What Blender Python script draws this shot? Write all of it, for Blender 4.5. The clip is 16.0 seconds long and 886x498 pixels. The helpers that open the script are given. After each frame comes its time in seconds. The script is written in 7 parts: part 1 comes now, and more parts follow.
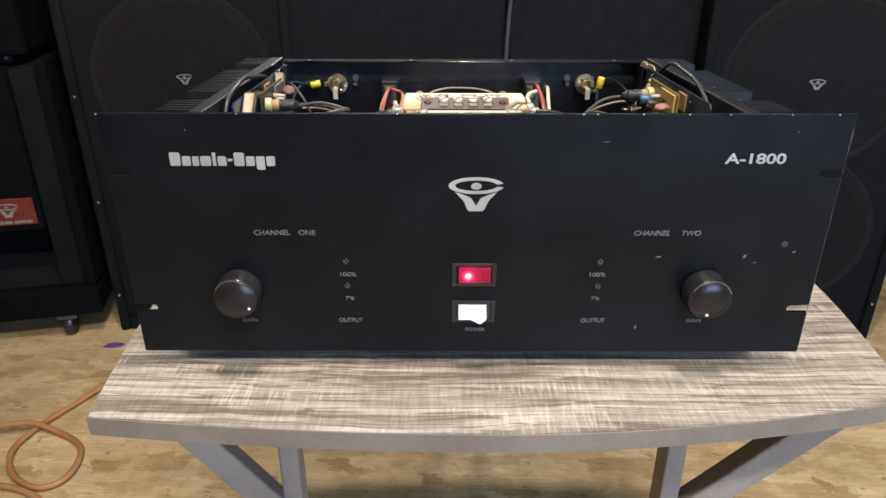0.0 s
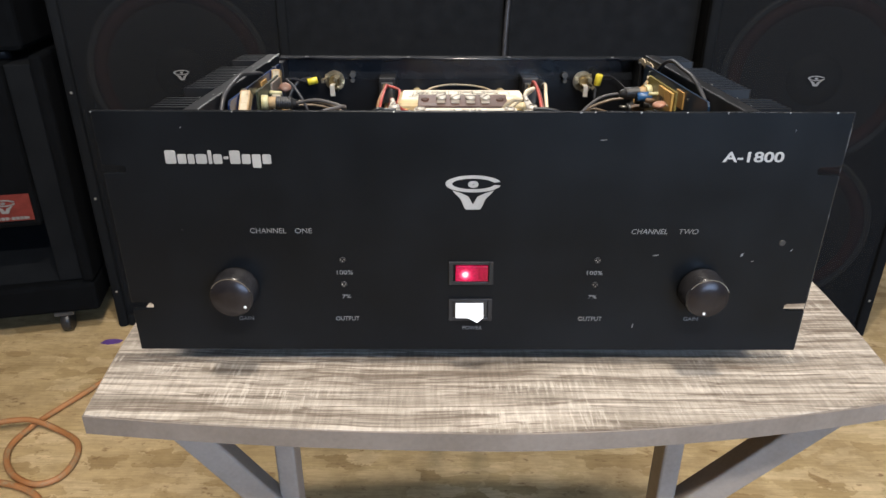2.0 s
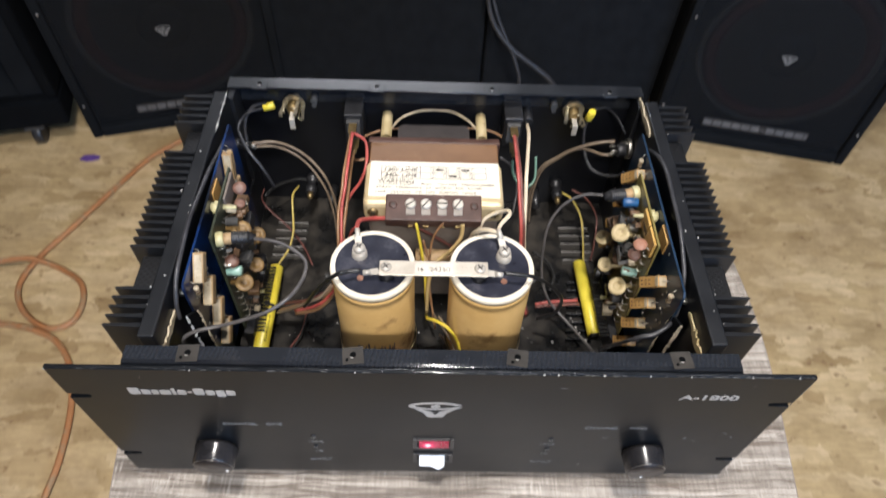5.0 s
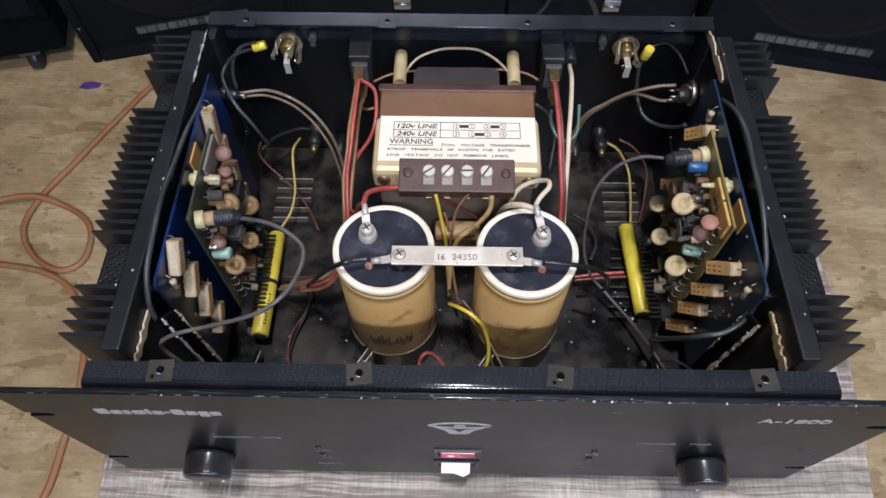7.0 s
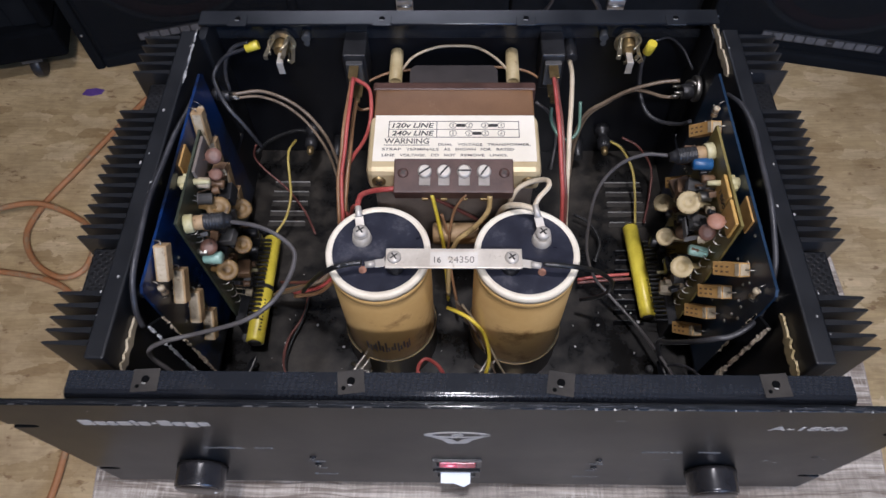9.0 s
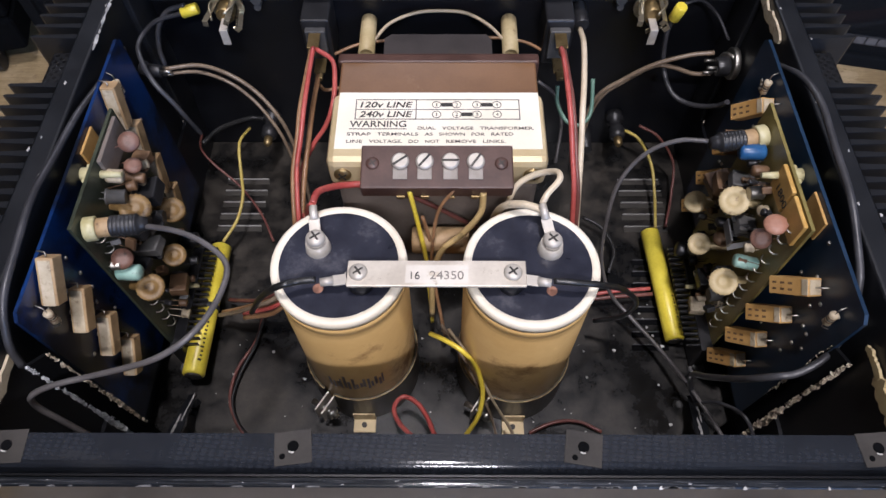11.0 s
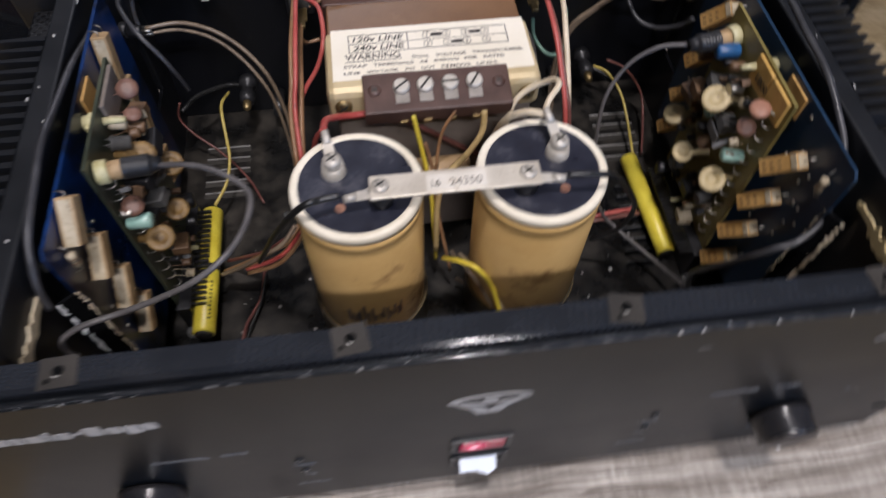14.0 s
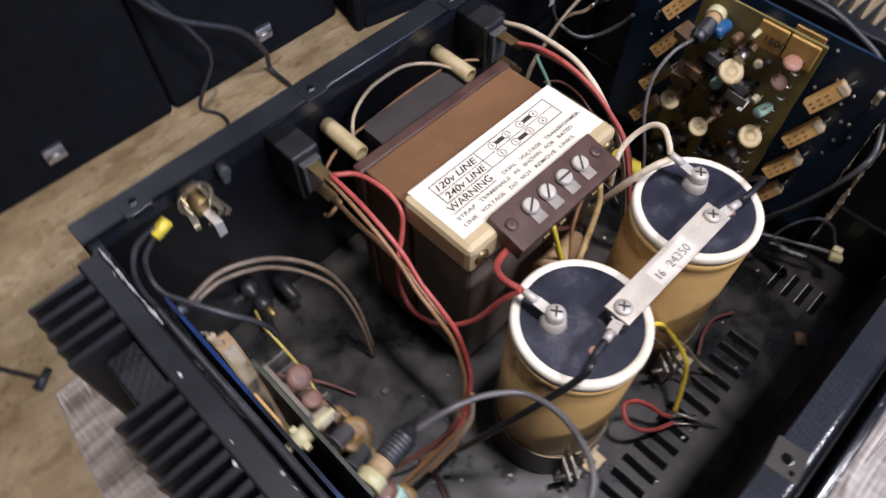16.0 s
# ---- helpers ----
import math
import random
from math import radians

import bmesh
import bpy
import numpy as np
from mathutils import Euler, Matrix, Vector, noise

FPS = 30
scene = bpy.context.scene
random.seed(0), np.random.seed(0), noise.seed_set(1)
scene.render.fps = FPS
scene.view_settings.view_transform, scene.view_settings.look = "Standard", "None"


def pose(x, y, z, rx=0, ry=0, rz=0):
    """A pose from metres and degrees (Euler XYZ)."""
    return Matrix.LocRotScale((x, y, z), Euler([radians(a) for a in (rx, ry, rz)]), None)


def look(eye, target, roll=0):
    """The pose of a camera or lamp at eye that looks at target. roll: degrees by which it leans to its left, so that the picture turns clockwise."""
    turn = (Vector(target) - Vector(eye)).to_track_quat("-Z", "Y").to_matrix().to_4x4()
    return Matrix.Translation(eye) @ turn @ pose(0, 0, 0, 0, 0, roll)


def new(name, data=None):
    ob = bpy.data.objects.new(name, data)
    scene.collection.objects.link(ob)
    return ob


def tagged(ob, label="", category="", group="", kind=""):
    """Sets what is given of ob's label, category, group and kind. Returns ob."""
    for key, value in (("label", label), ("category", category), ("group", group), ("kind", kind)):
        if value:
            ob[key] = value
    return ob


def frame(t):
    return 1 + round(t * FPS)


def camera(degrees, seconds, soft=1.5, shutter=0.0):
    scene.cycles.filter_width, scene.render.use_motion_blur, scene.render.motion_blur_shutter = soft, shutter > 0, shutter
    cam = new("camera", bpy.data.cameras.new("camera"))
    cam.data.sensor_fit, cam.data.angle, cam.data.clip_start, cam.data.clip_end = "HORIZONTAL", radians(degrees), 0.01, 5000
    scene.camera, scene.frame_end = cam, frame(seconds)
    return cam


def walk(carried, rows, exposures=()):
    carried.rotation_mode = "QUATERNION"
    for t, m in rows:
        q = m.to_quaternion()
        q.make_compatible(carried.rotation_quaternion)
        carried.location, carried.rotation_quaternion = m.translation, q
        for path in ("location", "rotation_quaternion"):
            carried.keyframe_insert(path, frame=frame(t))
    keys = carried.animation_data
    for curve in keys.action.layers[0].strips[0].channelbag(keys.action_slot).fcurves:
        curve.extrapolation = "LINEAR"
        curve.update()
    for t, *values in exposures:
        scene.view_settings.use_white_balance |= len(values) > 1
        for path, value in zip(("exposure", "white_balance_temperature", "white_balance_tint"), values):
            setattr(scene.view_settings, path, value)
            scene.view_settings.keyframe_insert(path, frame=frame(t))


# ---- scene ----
cam = camera(67.1, 16.0, shutter=0.6)
PATH = [
    (0, (-0.021, -0.42, 0.273), (-0.021, 1.403, -0.551), 0.1),
    (0.5, (-0.02, -0.419, 0.274), (-0.018, 1.399, -0.561), 0.2),
    (1, (-0.02, -0.419, 0.275), (-0.025, 1.398, -0.561), 0.0),
    (1.5, (-0.02, -0.419, 0.275), (-0.019, 1.399, -0.558), 0.2),
    (2, (-0.02, -0.418, 0.274), (-0.015, 1.399, -0.561), 0.2),
    (2.5, (-0.02, -0.419, 0.275), (-0.016, 1.399, -0.559), 0.2),
    (3, (-0.013, -0.409, 0.287), (-0.032, 1.4, -0.566), -0.1),
    (3.5, (-0.009, -0.333, 0.299), (-0.015, 1.399, -0.701), 0.0),
    (3.7, (-0.008, -0.283, 0.309), (-0.014, 1.366, -0.822), 1.3),
    (4, (-0.007, -0.227, 0.335), (-0.003, 1.3, -0.957), 1.8),
    (4.2, (-0.01, -0.228, 0.388), (0.0, 1.236, -0.975), 2.4),
    (4.4, (-0.006, -0.217, 0.458), (-0.018, 1.164, -0.989), 0.9),
    (4.5, (-0.008, -0.22, 0.487), (-0.021, 1.153, -0.967), 0.9),
    (4.6, (-0.007, -0.216, 0.514), (-0.024, 1.143, -0.952), -0.1),
    (5, (-0.007, -0.191, 0.554), (0.042, 1.025, -1.033), 2.9),
    (5.2, (-0.007, -0.172, 0.56), (-0.012, 0.957, -1.091), 0.5),
    (7.3, (-0.007, -0.103, 0.503), (-0.028, 0.897, -1.229), -0.2),
    (7.5, (-0.003, -0.104, 0.502), (-0.042, 0.897, -1.229), -1.1),
    (8, (-0.003, -0.105, 0.503), (-0.043, 0.896, -1.228), -1.6),
    (8.5, (-0.001, -0.105, 0.505), (-0.034, 0.906, -1.22), -1.4),
    (9, (0.0, -0.097, 0.496), (-0.04, 0.913, -1.229), -1.7),
    (9.2, (0.001, -0.09, 0.486), (-0.039, 0.934, -1.231), -1.4),
    (11.5, (0.003, -0.044, 0.41), (-0.006, 0.979, -1.309), -0.4),
    (12, (0.003, -0.043, 0.408), (-0.008, 0.974, -1.314), -0.5),
    (12.5, (0.002, -0.039, 0.41), (-0.011, 0.952, -1.327), -0.2),
    (13, (0.003, -0.042, 0.407), (-0.007, 0.954, -1.327), -0.6),
    (13.5, (0.004, -0.047, 0.408), (-0.017, 0.925, -1.34), -0.7),
    (13.8, (-0.008, -0.073, 0.401), (0.058, 0.95, -1.316), 1.5),
    (14, (-0.035, -0.09, 0.401), (0.123, 0.948, -1.302), 1.5),
    (14.2, (-0.074, -0.105, 0.413), (0.177, 0.915, -1.289), 3.0),
    (14.5, (-0.128, -0.107, 0.442), (0.207, 0.93, -1.235), 4.3),
    (14.8, (-0.149, -0.095, 0.449), (0.241, 0.94, -1.217), 3.4),
    (15, (-0.151, -0.086, 0.446), (0.264, 0.956, -1.21), 2.6),
    (15.2, (-0.16, -0.051, 0.432), (0.332, 0.919, -1.246), 4.1),
    (15.5, (-0.165, -0.006, 0.42), (0.451, 0.901, -1.253), 2.8),
    (15.8, (-0.185, 0.043, 0.413), (0.567, 0.811, -1.274), 4.5),
    (16, (-0.187, 0.055, 0.413), (0.577, 0.825, -1.268), -0.1),
]
walk(cam, [(t, look(eye, target, roll)) for t, eye, target, roll in PATH],
     [(0, 0.68, 6250, 10), (2.4, 0.66, 6200, 11), (3.0, 0.6, 6200, 11), (4.0, 0.3, 6000, 12), (5.0, 0.55, 5700, 12), (7.5, 0.02, 5300, 18), (9.0, -0.05, 5300, 19), (11.5, 0.2, 5450, 20), (13.5, 0.12, 5500, 20), (14.0, -0.12, 5550, 18), (14.5, 0.1, 5550, 18), (15.0, 0.26, 5550, 20), (15.5, 0.06, 5450, 20), (16.0, 0.29, 5400, 21)])

# ---------------------------------------------------------------- light
FLOOR, TABLE = -0.60, -0.012
world = bpy.data.worlds.new("world")
scene.world = world
world.use_nodes = True
world.node_tree.nodes["Background"].inputs[0].default_value = (0.75, 0.85, 1.0, 1)
world.node_tree.nodes["Background"].inputs[1].default_value = 0.03


def area_lamp(name, eye, target, sx, sy, watts, colour):
    d = bpy.data.lights.new(name, "AREA")
    d.shape, d.size, d.size_y, d.energy, d.color = "RECTANGLE", sx, sy, watts, colour
    ob = new(name, d)
    ob.matrix_world = look(eye, target)
    return ob


area_lamp("ceiling_lamp", (0.03, -0.05, 1.86), (0.03, 0.05, 0.0), 0.13, 0.13, 21.0, (1.0, 0.88, 0.72))
area_lamp("strip_lamp", (0.2, -1.2, 1.87), (0.2, 0.1, 0.0), 0.8, 0.06, 31.0, (1.0, 0.9, 0.76))
area_lamp("back_lamp", (-0.25, 2.7, 1.7), (-0.1, 0.9, -0.3), 1.1, 0.12, 13.0, (1.0, 0.95, 0.88))
area_lamp("side_window", (1.15, -2.25, 0.65), (0.9, 0.2, 0.45), 1.7, 1.0, 36.0, (0.5, 0.7, 1.0))


# ---------------------------------------------------------------- materials
def nodes_of(name):
    m = bpy.data.materials.new(name)
    m.use_nodes = True
    nt = m.node_tree
    return m, nt, nt.nodes["Principled BSDF"]


def put(nt, kind, **inputs):
    n = nt.nodes.new(kind)
    for k, v in inputs.items():
        n.inputs[k.replace("_", " ")].default_value = v
    return n


def ramp(nt, fac, stops):
    r = nt.nodes.new("ShaderNodeValToRGB")
    while len(r.color_ramp.elements) < len(stops):
        r.color_ramp.elements.new(0.5)
    for e, (p, c) in zip(r.color_ramp.elements, stops):
        e.position, e.color = p, (*c, 1)
    nt.links.new(fac, r.inputs[0])
    return r.outputs[0]


def coords(nt, scale=(1, 1, 1), rot=(0, 0, 0)):
    tc = nt.nodes.new("ShaderNodeTexCoord")
    mp = nt.nodes.new("ShaderNodeMapping")
    mp.inputs["Scale"].default_value = scale
    mp.inputs["Rotation"].default_value = rot
    nt.links.new(tc.outputs["Object"], mp.inputs[0])
    return mp.outputs[0]


def noise_tex(nt, vec, scale, detail=4.0, rough=0.55):
    n = put(nt, "ShaderNodeTexNoise", Scale=scale, Detail=detail, Roughness=rough)
    nt.links.new(vec, n.inputs["Vector"])
    return n.outputs[0]


def mixc(nt, fac, a, b, blend="MIX"):
    n = nt.nodes.new("ShaderNodeMix")
    n.data_type, n.blend_type = "RGBA", blend
    for sock, v in ((n.inputs[0], fac), (n.inputs[6], a), (n.inputs[7], b)):
        if isinstance(v, (int, float)):
            sock.default_value = v
        elif isinstance(v, tuple):
            sock.default_value = (*v, 1)
        else:
            nt.links.new(v, sock)
    return n.outputs[2]


def bump(nt, bsdf, height, strength=0.3, dist=0.0005):
    b = put(nt, "ShaderNodeBump", Strength=strength, Distance=dist)
    nt.links.new(height, b.inputs["Height"])
    nt.links.new(b.outputs[0], bsdf.inputs["Normal"])


def surf(name, a, b, rough=0.5, metal=0.0, big=25.0, fine=400.0, bumpy=0.25, dist=0.0003, dust=None, dust_at=0.62, rough2=None, spec=None, grain=0.14, dust_scale=2.3):
    """Two colours mixed by coarse noise, fine grain relief, and an optional dusty or worn third colour."""
    m, nt, p = nodes_of(name)
    v = coords(nt)
    n1 = noise_tex(nt, v, big)
    n2 = noise_tex(nt, v, fine, 3.0, 0.6)
    c = ramp(nt, n1, [(0.35, a), (0.65, b)])
    c = mixc(nt, grain, c, ramp(nt, n2, [(0.3, tuple(x * 0.7 for x in a)), (0.7, tuple(min(1, x * 1.25) for x in b))]))
    if dust:
        n3 = noise_tex(nt, v, big * dust_scale, 6.0, 0.7)
        c = mixc(nt, ramp(nt, n3, [(dust_at, (0, 0, 0)), (dust_at + 0.12, (1, 1, 1))]), c, dust)
    nt.links.new(c, p.inputs["Base Color"])
    p.inputs["Metallic"].default_value = metal
    r1 = rough if rough2 is None else rough2
    rr = nt.nodes.new("ShaderNodeMapRange")
    rr.inputs["To Min"].default_value, rr.inputs["To Max"].default_value = max(0.05, rough - 0.08), r1 + 0.08
    nt.links.new(n1, rr.inputs[0])
    nt.links.new(rr.outputs[0], p.inputs["Roughness"])
    if spec is not None:
        p.inputs["Specular IOR Level"].default_value = spec
    bump(nt, p, n2, bumpy, dist)
    return m


M = {}
M["panel"] = surf("panel_black", (0.0034, 0.0044, 0.0058), (0.006, 0.0073, 0.0092), 0.34, 0, 18, 1500, 0.12, 0.0001, spec=0.2)
M["rail"] = surf("rail_black", (0.009, 0.0105, 0.0135), (0.0165, 0.0185, 0.0225), 0.24, 0, 40, 1300, 0.08, 0.0002, spec=0.6)
M["sink"] = surf("sink_black", (0.006, 0.0068, 0.0085), (0.011, 0.012, 0.0145), 0.42, 0, 40, 900, 0.2, 0.0002, dust=(0.03, 0.03, 0.031), dust_at=0.68, spec=0.4)
M["inner"] = surf("inner_black", (0.0026, 0.003, 0.0046), (0.006, 0.0068, 0.0095), 0.36, 0, 25, 600, 0.2, 0.0003, dust=(0.014, 0.0135, 0.014), dust_at=0.64)
M["metal"] = surf("zinc", (0.36, 0.345, 0.31), (0.52, 0.5, 0.45), 0.42, 1.0, 90, 900, 0.2, 0.0001, dust=(0.2, 0.17, 0.13), dust_at=0.64)
M["bright"] = surf("worn_metal", (0.3, 0.295, 0.285), (0.55, 0.54, 0.52), 0.5, 0.3, 200, 900, 0.4, 0.0004)
M["brass"] = surf("brass", (0.22, 0.155, 0.065), (0.36, 0.27, 0.13), 0.45, 0.9, 90, 900, 0.2, 0.0002, dust=(0.1, 0.07, 0.04), dust_at=0.6)
M["strap"] = surf("tinned_strap", (0.58, 0.52, 0.43), (0.74, 0.68, 0.58), 0.4, 0.4, 60, 600, 0.15, 0.0001, dust=(0.36, 0.29, 0.2), dust_at=0.6, grain=0.08)
M["rim"] = surf("cream_rim", (0.74, 0.67, 0.53), (0.83, 0.77, 0.64), 0.45, 0, 60, 500, 0.1, 0.0001, grain=0.06)
M["sleeve"] = surf("tan_sleeve", (0.55, 0.35, 0.125), (0.69, 0.47, 0.195), 0.22, 0, 12, 300, 0.06, 0.0002, dust=(0.26, 0.15, 0.06), dust_at=0.57, dust_scale=1.5, grain=0.05)
M["clamp"] = surf("olive_clamp", (0.03, 0.024, 0.012), (0.06, 0.047, 0.024), 0.35, 0, 25, 500, 0.15, 0.0002, dust=(0.015, 0.012, 0.009), dust_at=0.58)
M["paper"] = surf("aged_sticker", (0.6, 0.555, 0.48), (0.7, 0.655, 0.58), 0.6, 0, 60, 800, 0.05, 0.0001, dust=(0.48, 0.4, 0.29), dust_at=0.62, grain=0.05)
M["captop"] = surf("phenolic_top", (0.012, 0.013, 0.022), (0.028, 0.03, 0.046), 0.3, 0, 60, 500, 0.15, 0.0002, dust=(0.07, 0.07, 0.085), dust_at=0.56, dust_scale=1.0)
M["lamination"] = surf("varnished_steel", (0.115, 0.058, 0.024), (0.19, 0.1, 0.045), 0.36, 0, 18, 700, 0.2, 0.0002, grain=0.1, dust=(0.25, 0.15, 0.08), dust_at=0.62)
M["bell"] = surf("brassy_cover", (0.5, 0.39, 0.21), (0.62, 0.51, 0.3), 0.4, 0.15, 30, 400, 0.15, 0.0002, dust=(0.36, 0.26, 0.13), dust_at=0.64, grain=0.07)
M["label"] = surf("paper_label", (0.76, 0.7, 0.57), (0.84, 0.78, 0.66), 0.5, 0, 30, 800, 0.05, 0.0001, grain=0.05)
M["bakelite"] = surf("bakelite", (0.05, 0.024, 0.018), (0.09, 0.048, 0.037), 0.45, 0, 60, 700, 0.3, 0.0003)
M["ink"] = surf("black_ink", (0.02, 0.018, 0.015), (0.04, 0.036, 0.03), 0.6, 0, 60, 600, 0.05)
M["faded"] = surf("faded_ink", (0.13, 0.115, 0.1), (0.22, 0.2, 0.17), 0.6, 0, 200, 900, 0.05)
M["gilt"] = surf("gilt_metal", (0.42, 0.36, 0.24), (0.62, 0.55, 0.4), 0.3, 0.85, 120, 900, 0.15, 0.0001, dust=(0.1, 0.075, 0.04), dust_at=0.58)
M["silk"] = surf("silver_print", (0.44, 0.425, 0.4), (0.53, 0.51, 0.48), 0.5, 0.45, 60, 900, 0.1, 0.0001, spec=0.15)
M["greyprint"] = surf("grey_print", (0.16, 0.16, 0.16), (0.22, 0.22, 0.22), 0.65, 0, 60, 900, 0.1, 0.0001, spec=0.15)
M["knob"] = surf("knob_black", (0.012, 0.0115, 0.0125), (0.022, 0.021, 0.0225), 0.22, 0, 60, 1200, 0.15, 0.0001)
M["knobface"] = surf("knob_face", (0.026, 0.0225, 0.0245), (0.04, 0.0355, 0.038), 0.3, 0.6, 60, 1200, 0.15, 0.0001)
M["white"] = surf("white_plastic", (0.9, 0.9, 0.89), (0.93, 0.93, 0.92), 0.35, 0, 60, 500, 0.03, grain=0.02)
M["blueboard"] = surf("blue_board", (0.003, 0.0145, 0.066), (0.0075, 0.031, 0.125), 0.3, 0, 16, 300, 0.15, 0.0002, dust=(0.0035, 0.006, 0.014), dust_at=0.42, dust_scale=1.3)
M["bluedark"] = surf("blue_board_dusty", (0.007, 0.02, 0.045), (0.016, 0.038, 0.078), 0.36, 0, 25, 300, 0.15, 0.0002, dust=(0.03, 0.036, 0.044), dust_at=0.62)
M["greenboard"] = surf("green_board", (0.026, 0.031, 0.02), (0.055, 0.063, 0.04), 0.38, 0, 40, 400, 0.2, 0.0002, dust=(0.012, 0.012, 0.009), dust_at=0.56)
M["oliveboard"] = surf("olive_board", (0.13, 0.105, 0.03), (0.23, 0.185, 0.06), 0.38, 0, 40, 400, 0.2, 0.0002)
M["ceramic"] = surf("cement_block", (0.4, 0.225, 0.062), (0.53, 0.32, 0.105), 0.6, 0, 60, 700, 0.3, 0.0003, dust=(0.24, 0.13, 0.045), dust_at=0.62, grain=0.1)
M["ceramicw"] = surf("cement_pale", (0.34, 0.28, 0.18), (0.5, 0.43, 0.31), 0.6, 0, 90, 700, 0.3, 0.0003, dust=(0.15, 0.105, 0.055), dust_at=0.56)
M["orange"] = surf("orange_film", (0.4, 0.23, 0.05), (0.56, 0.35, 0.1), 0.5, 0, 70, 600, 0.2, 0.0002, dust=(0.15, 0.08, 0.03), dust_at=0.62, grain=0.1)
M["pinkdisc"] = surf("pink_disc", (0.25, 0.115, 0.07), (0.37, 0.19, 0.125), 0.5, 0, 90, 700, 0.2, 0.0002, grain=0.15, dust=(0.14, 0.07, 0.04), dust_at=0.62)
M["trim"] = surf("cream_trimmer", (0.36, 0.28, 0.13), (0.5, 0.41, 0.23), 0.5, 0, 70, 700, 0.2, 0.0002, dust=(0.16, 0.1, 0.045), dust_at=0.6, grain=0.1)
M["nylon"] = surf("nylon", (0.4, 0.36, 0.17), (0.53, 0.49, 0.29), 0.4, 0, 90, 700, 0.1, 0.0001, dust=(0.22, 0.18, 0.08), dust_at=0.62)
M["turq"] = surf("turquoise", (0.2, 0.36, 0.31), (0.36, 0.53, 0.46), 0.3, 0, 90, 700, 0.1, 0.0001, dust=(0.1, 0.16, 0.13), dust_at=0.62)
M["bluecap"] = surf("blue_cap", (0.015, 0.065, 0.18), (0.03, 0.11, 0.27), 0.35, 0, 90, 700, 0.1, 0.0001)
M["brownpart"] = surf("brown_part", (0.09, 0.05, 0.025), (0.17, 0.1, 0.05), 0.5, 0, 90, 700, 0.2, 0.0002)
M["yellowtube"] = surf("yellow_tube", (0.6, 0.48, 0.03), (0.76, 0.64, 0.06), 0.35, 0, 60, 600, 0.15, 0.0002, dust=(0.16, 0.12, 0.03), dust_at=0.62, dust_scale=3.2)
M["blackpl"] = surf("black_plastic", (0.012, 0.012, 0.013), (0.024, 0.024, 0.026), 0.38, 0, 60, 700, 0.2, 0.0002)
M["oldsteel"] = surf("dull_dark_steel", (0.03, 0.026, 0.026), (0.055, 0.048, 0.047), 0.5, 0.1, 40, 700, 0.2, 0.0002, dust=(0.07, 0.058, 0.048), dust_at=0.62)
M["fuse"] = surf("dusty_plastic", (0.05, 0.05, 0.05), (0.09, 0.088, 0.085), 0.5, 0, 60, 700, 0.2, 0.0002)
for key, a, b in (("red", (0.33, 0.05, 0.042), (0.46, 0.11, 0.09)), ("brown", (0.2, 0.105, 0.048), (0.3, 0.17, 0.085)), ("cream", (0.55, 0.46, 0.32), (0.68, 0.58, 0.42)),
                  ("cream2", (0.32, 0.25, 0.16), (0.42, 0.34, 0.22)), ("green", (0.08, 0.16, 0.12), (0.14, 0.24, 0.18)), ("yellow", (0.6, 0.46, 0.03), (0.72, 0.58, 0.06)),
                  ("yellow2", (0.38, 0.29, 0.06), (0.5, 0.4, 0.1)), ("tan", (0.42, 0.3, 0.12), (0.54, 0.4, 0.18)), ("tan2", (0.13, 0.095, 0.065), (0.21, 0.16, 0.11)),
                  ("maroon", (0.1, 0.035, 0.03), (0.17, 0.065, 0.05)), ("black", (0.01, 0.01, 0.01), (0.02, 0.02, 0.02)), ("grey", (0.07, 0.065, 0.065), (0.12, 0.112, 0.11)),
                  ("cable", (0.022, 0.022, 0.025), (0.05, 0.05, 0.055)), ("smudge", (0.06, 0.04, 0.03), (0.17, 0.11, 0.065))):
    M["w_" + key] = surf("insulation_" + key, a, b, 0.38, 0, 60, 900, 0.1, 0.0001, dust=tuple(0.5 * q + 0.012 for q in a), dust_at=0.57)
M["plate"] = surf("dull_tin", (0.46, 0.425, 0.37), (0.6, 0.56, 0.49), 0.48, 0.35, 90, 900, 0.15, 0.0001, grain=0.06)
M["platedull"] = surf("tarnished_tin", (0.24, 0.215, 0.185), (0.34, 0.31, 0.275), 0.55, 0.2, 90, 900, 0.15, 0.0001, grain=0.06)
M["coil"] = surf("dusty_coil", (0.12, 0.098, 0.08), (0.19, 0.16, 0.135), 0.6, 0, 30, 500, 0.25, 0.0003, dust=(0.08, 0.055, 0.04), dust_at=0.6)
# Darker versions of the cement, trimmer and disc colours, mostly for the left board.
M["ceramicd"] = surf("dark_cement", (0.27, 0.175, 0.08), (0.42, 0.29, 0.15), 0.6, 0, 60, 700, 0.3, 0.0003, dust=(0.12, 0.07, 0.035), dust_at=0.58, grain=0.1)
M["orangedark"] = surf("dark_trimmer", (0.14, 0.083, 0.024), (0.25, 0.155, 0.052), 0.5, 0, 70, 600, 0.2, 0.0002, dust=(0.05, 0.028, 0.012), dust_at=0.54)
M["pinkdark"] = surf("dark_disc", (0.11, 0.055, 0.038), (0.2, 0.105, 0.074), 0.5, 0, 90, 700, 0.2, 0.0002, dust=(0.045, 0.027, 0.018), dust_at=0.57)
M["paleprint"] = surf("pale_emblem", (0.15, 0.15, 0.152), (0.22, 0.22, 0.222), 0.45, 0, 90, 700, 0.1)
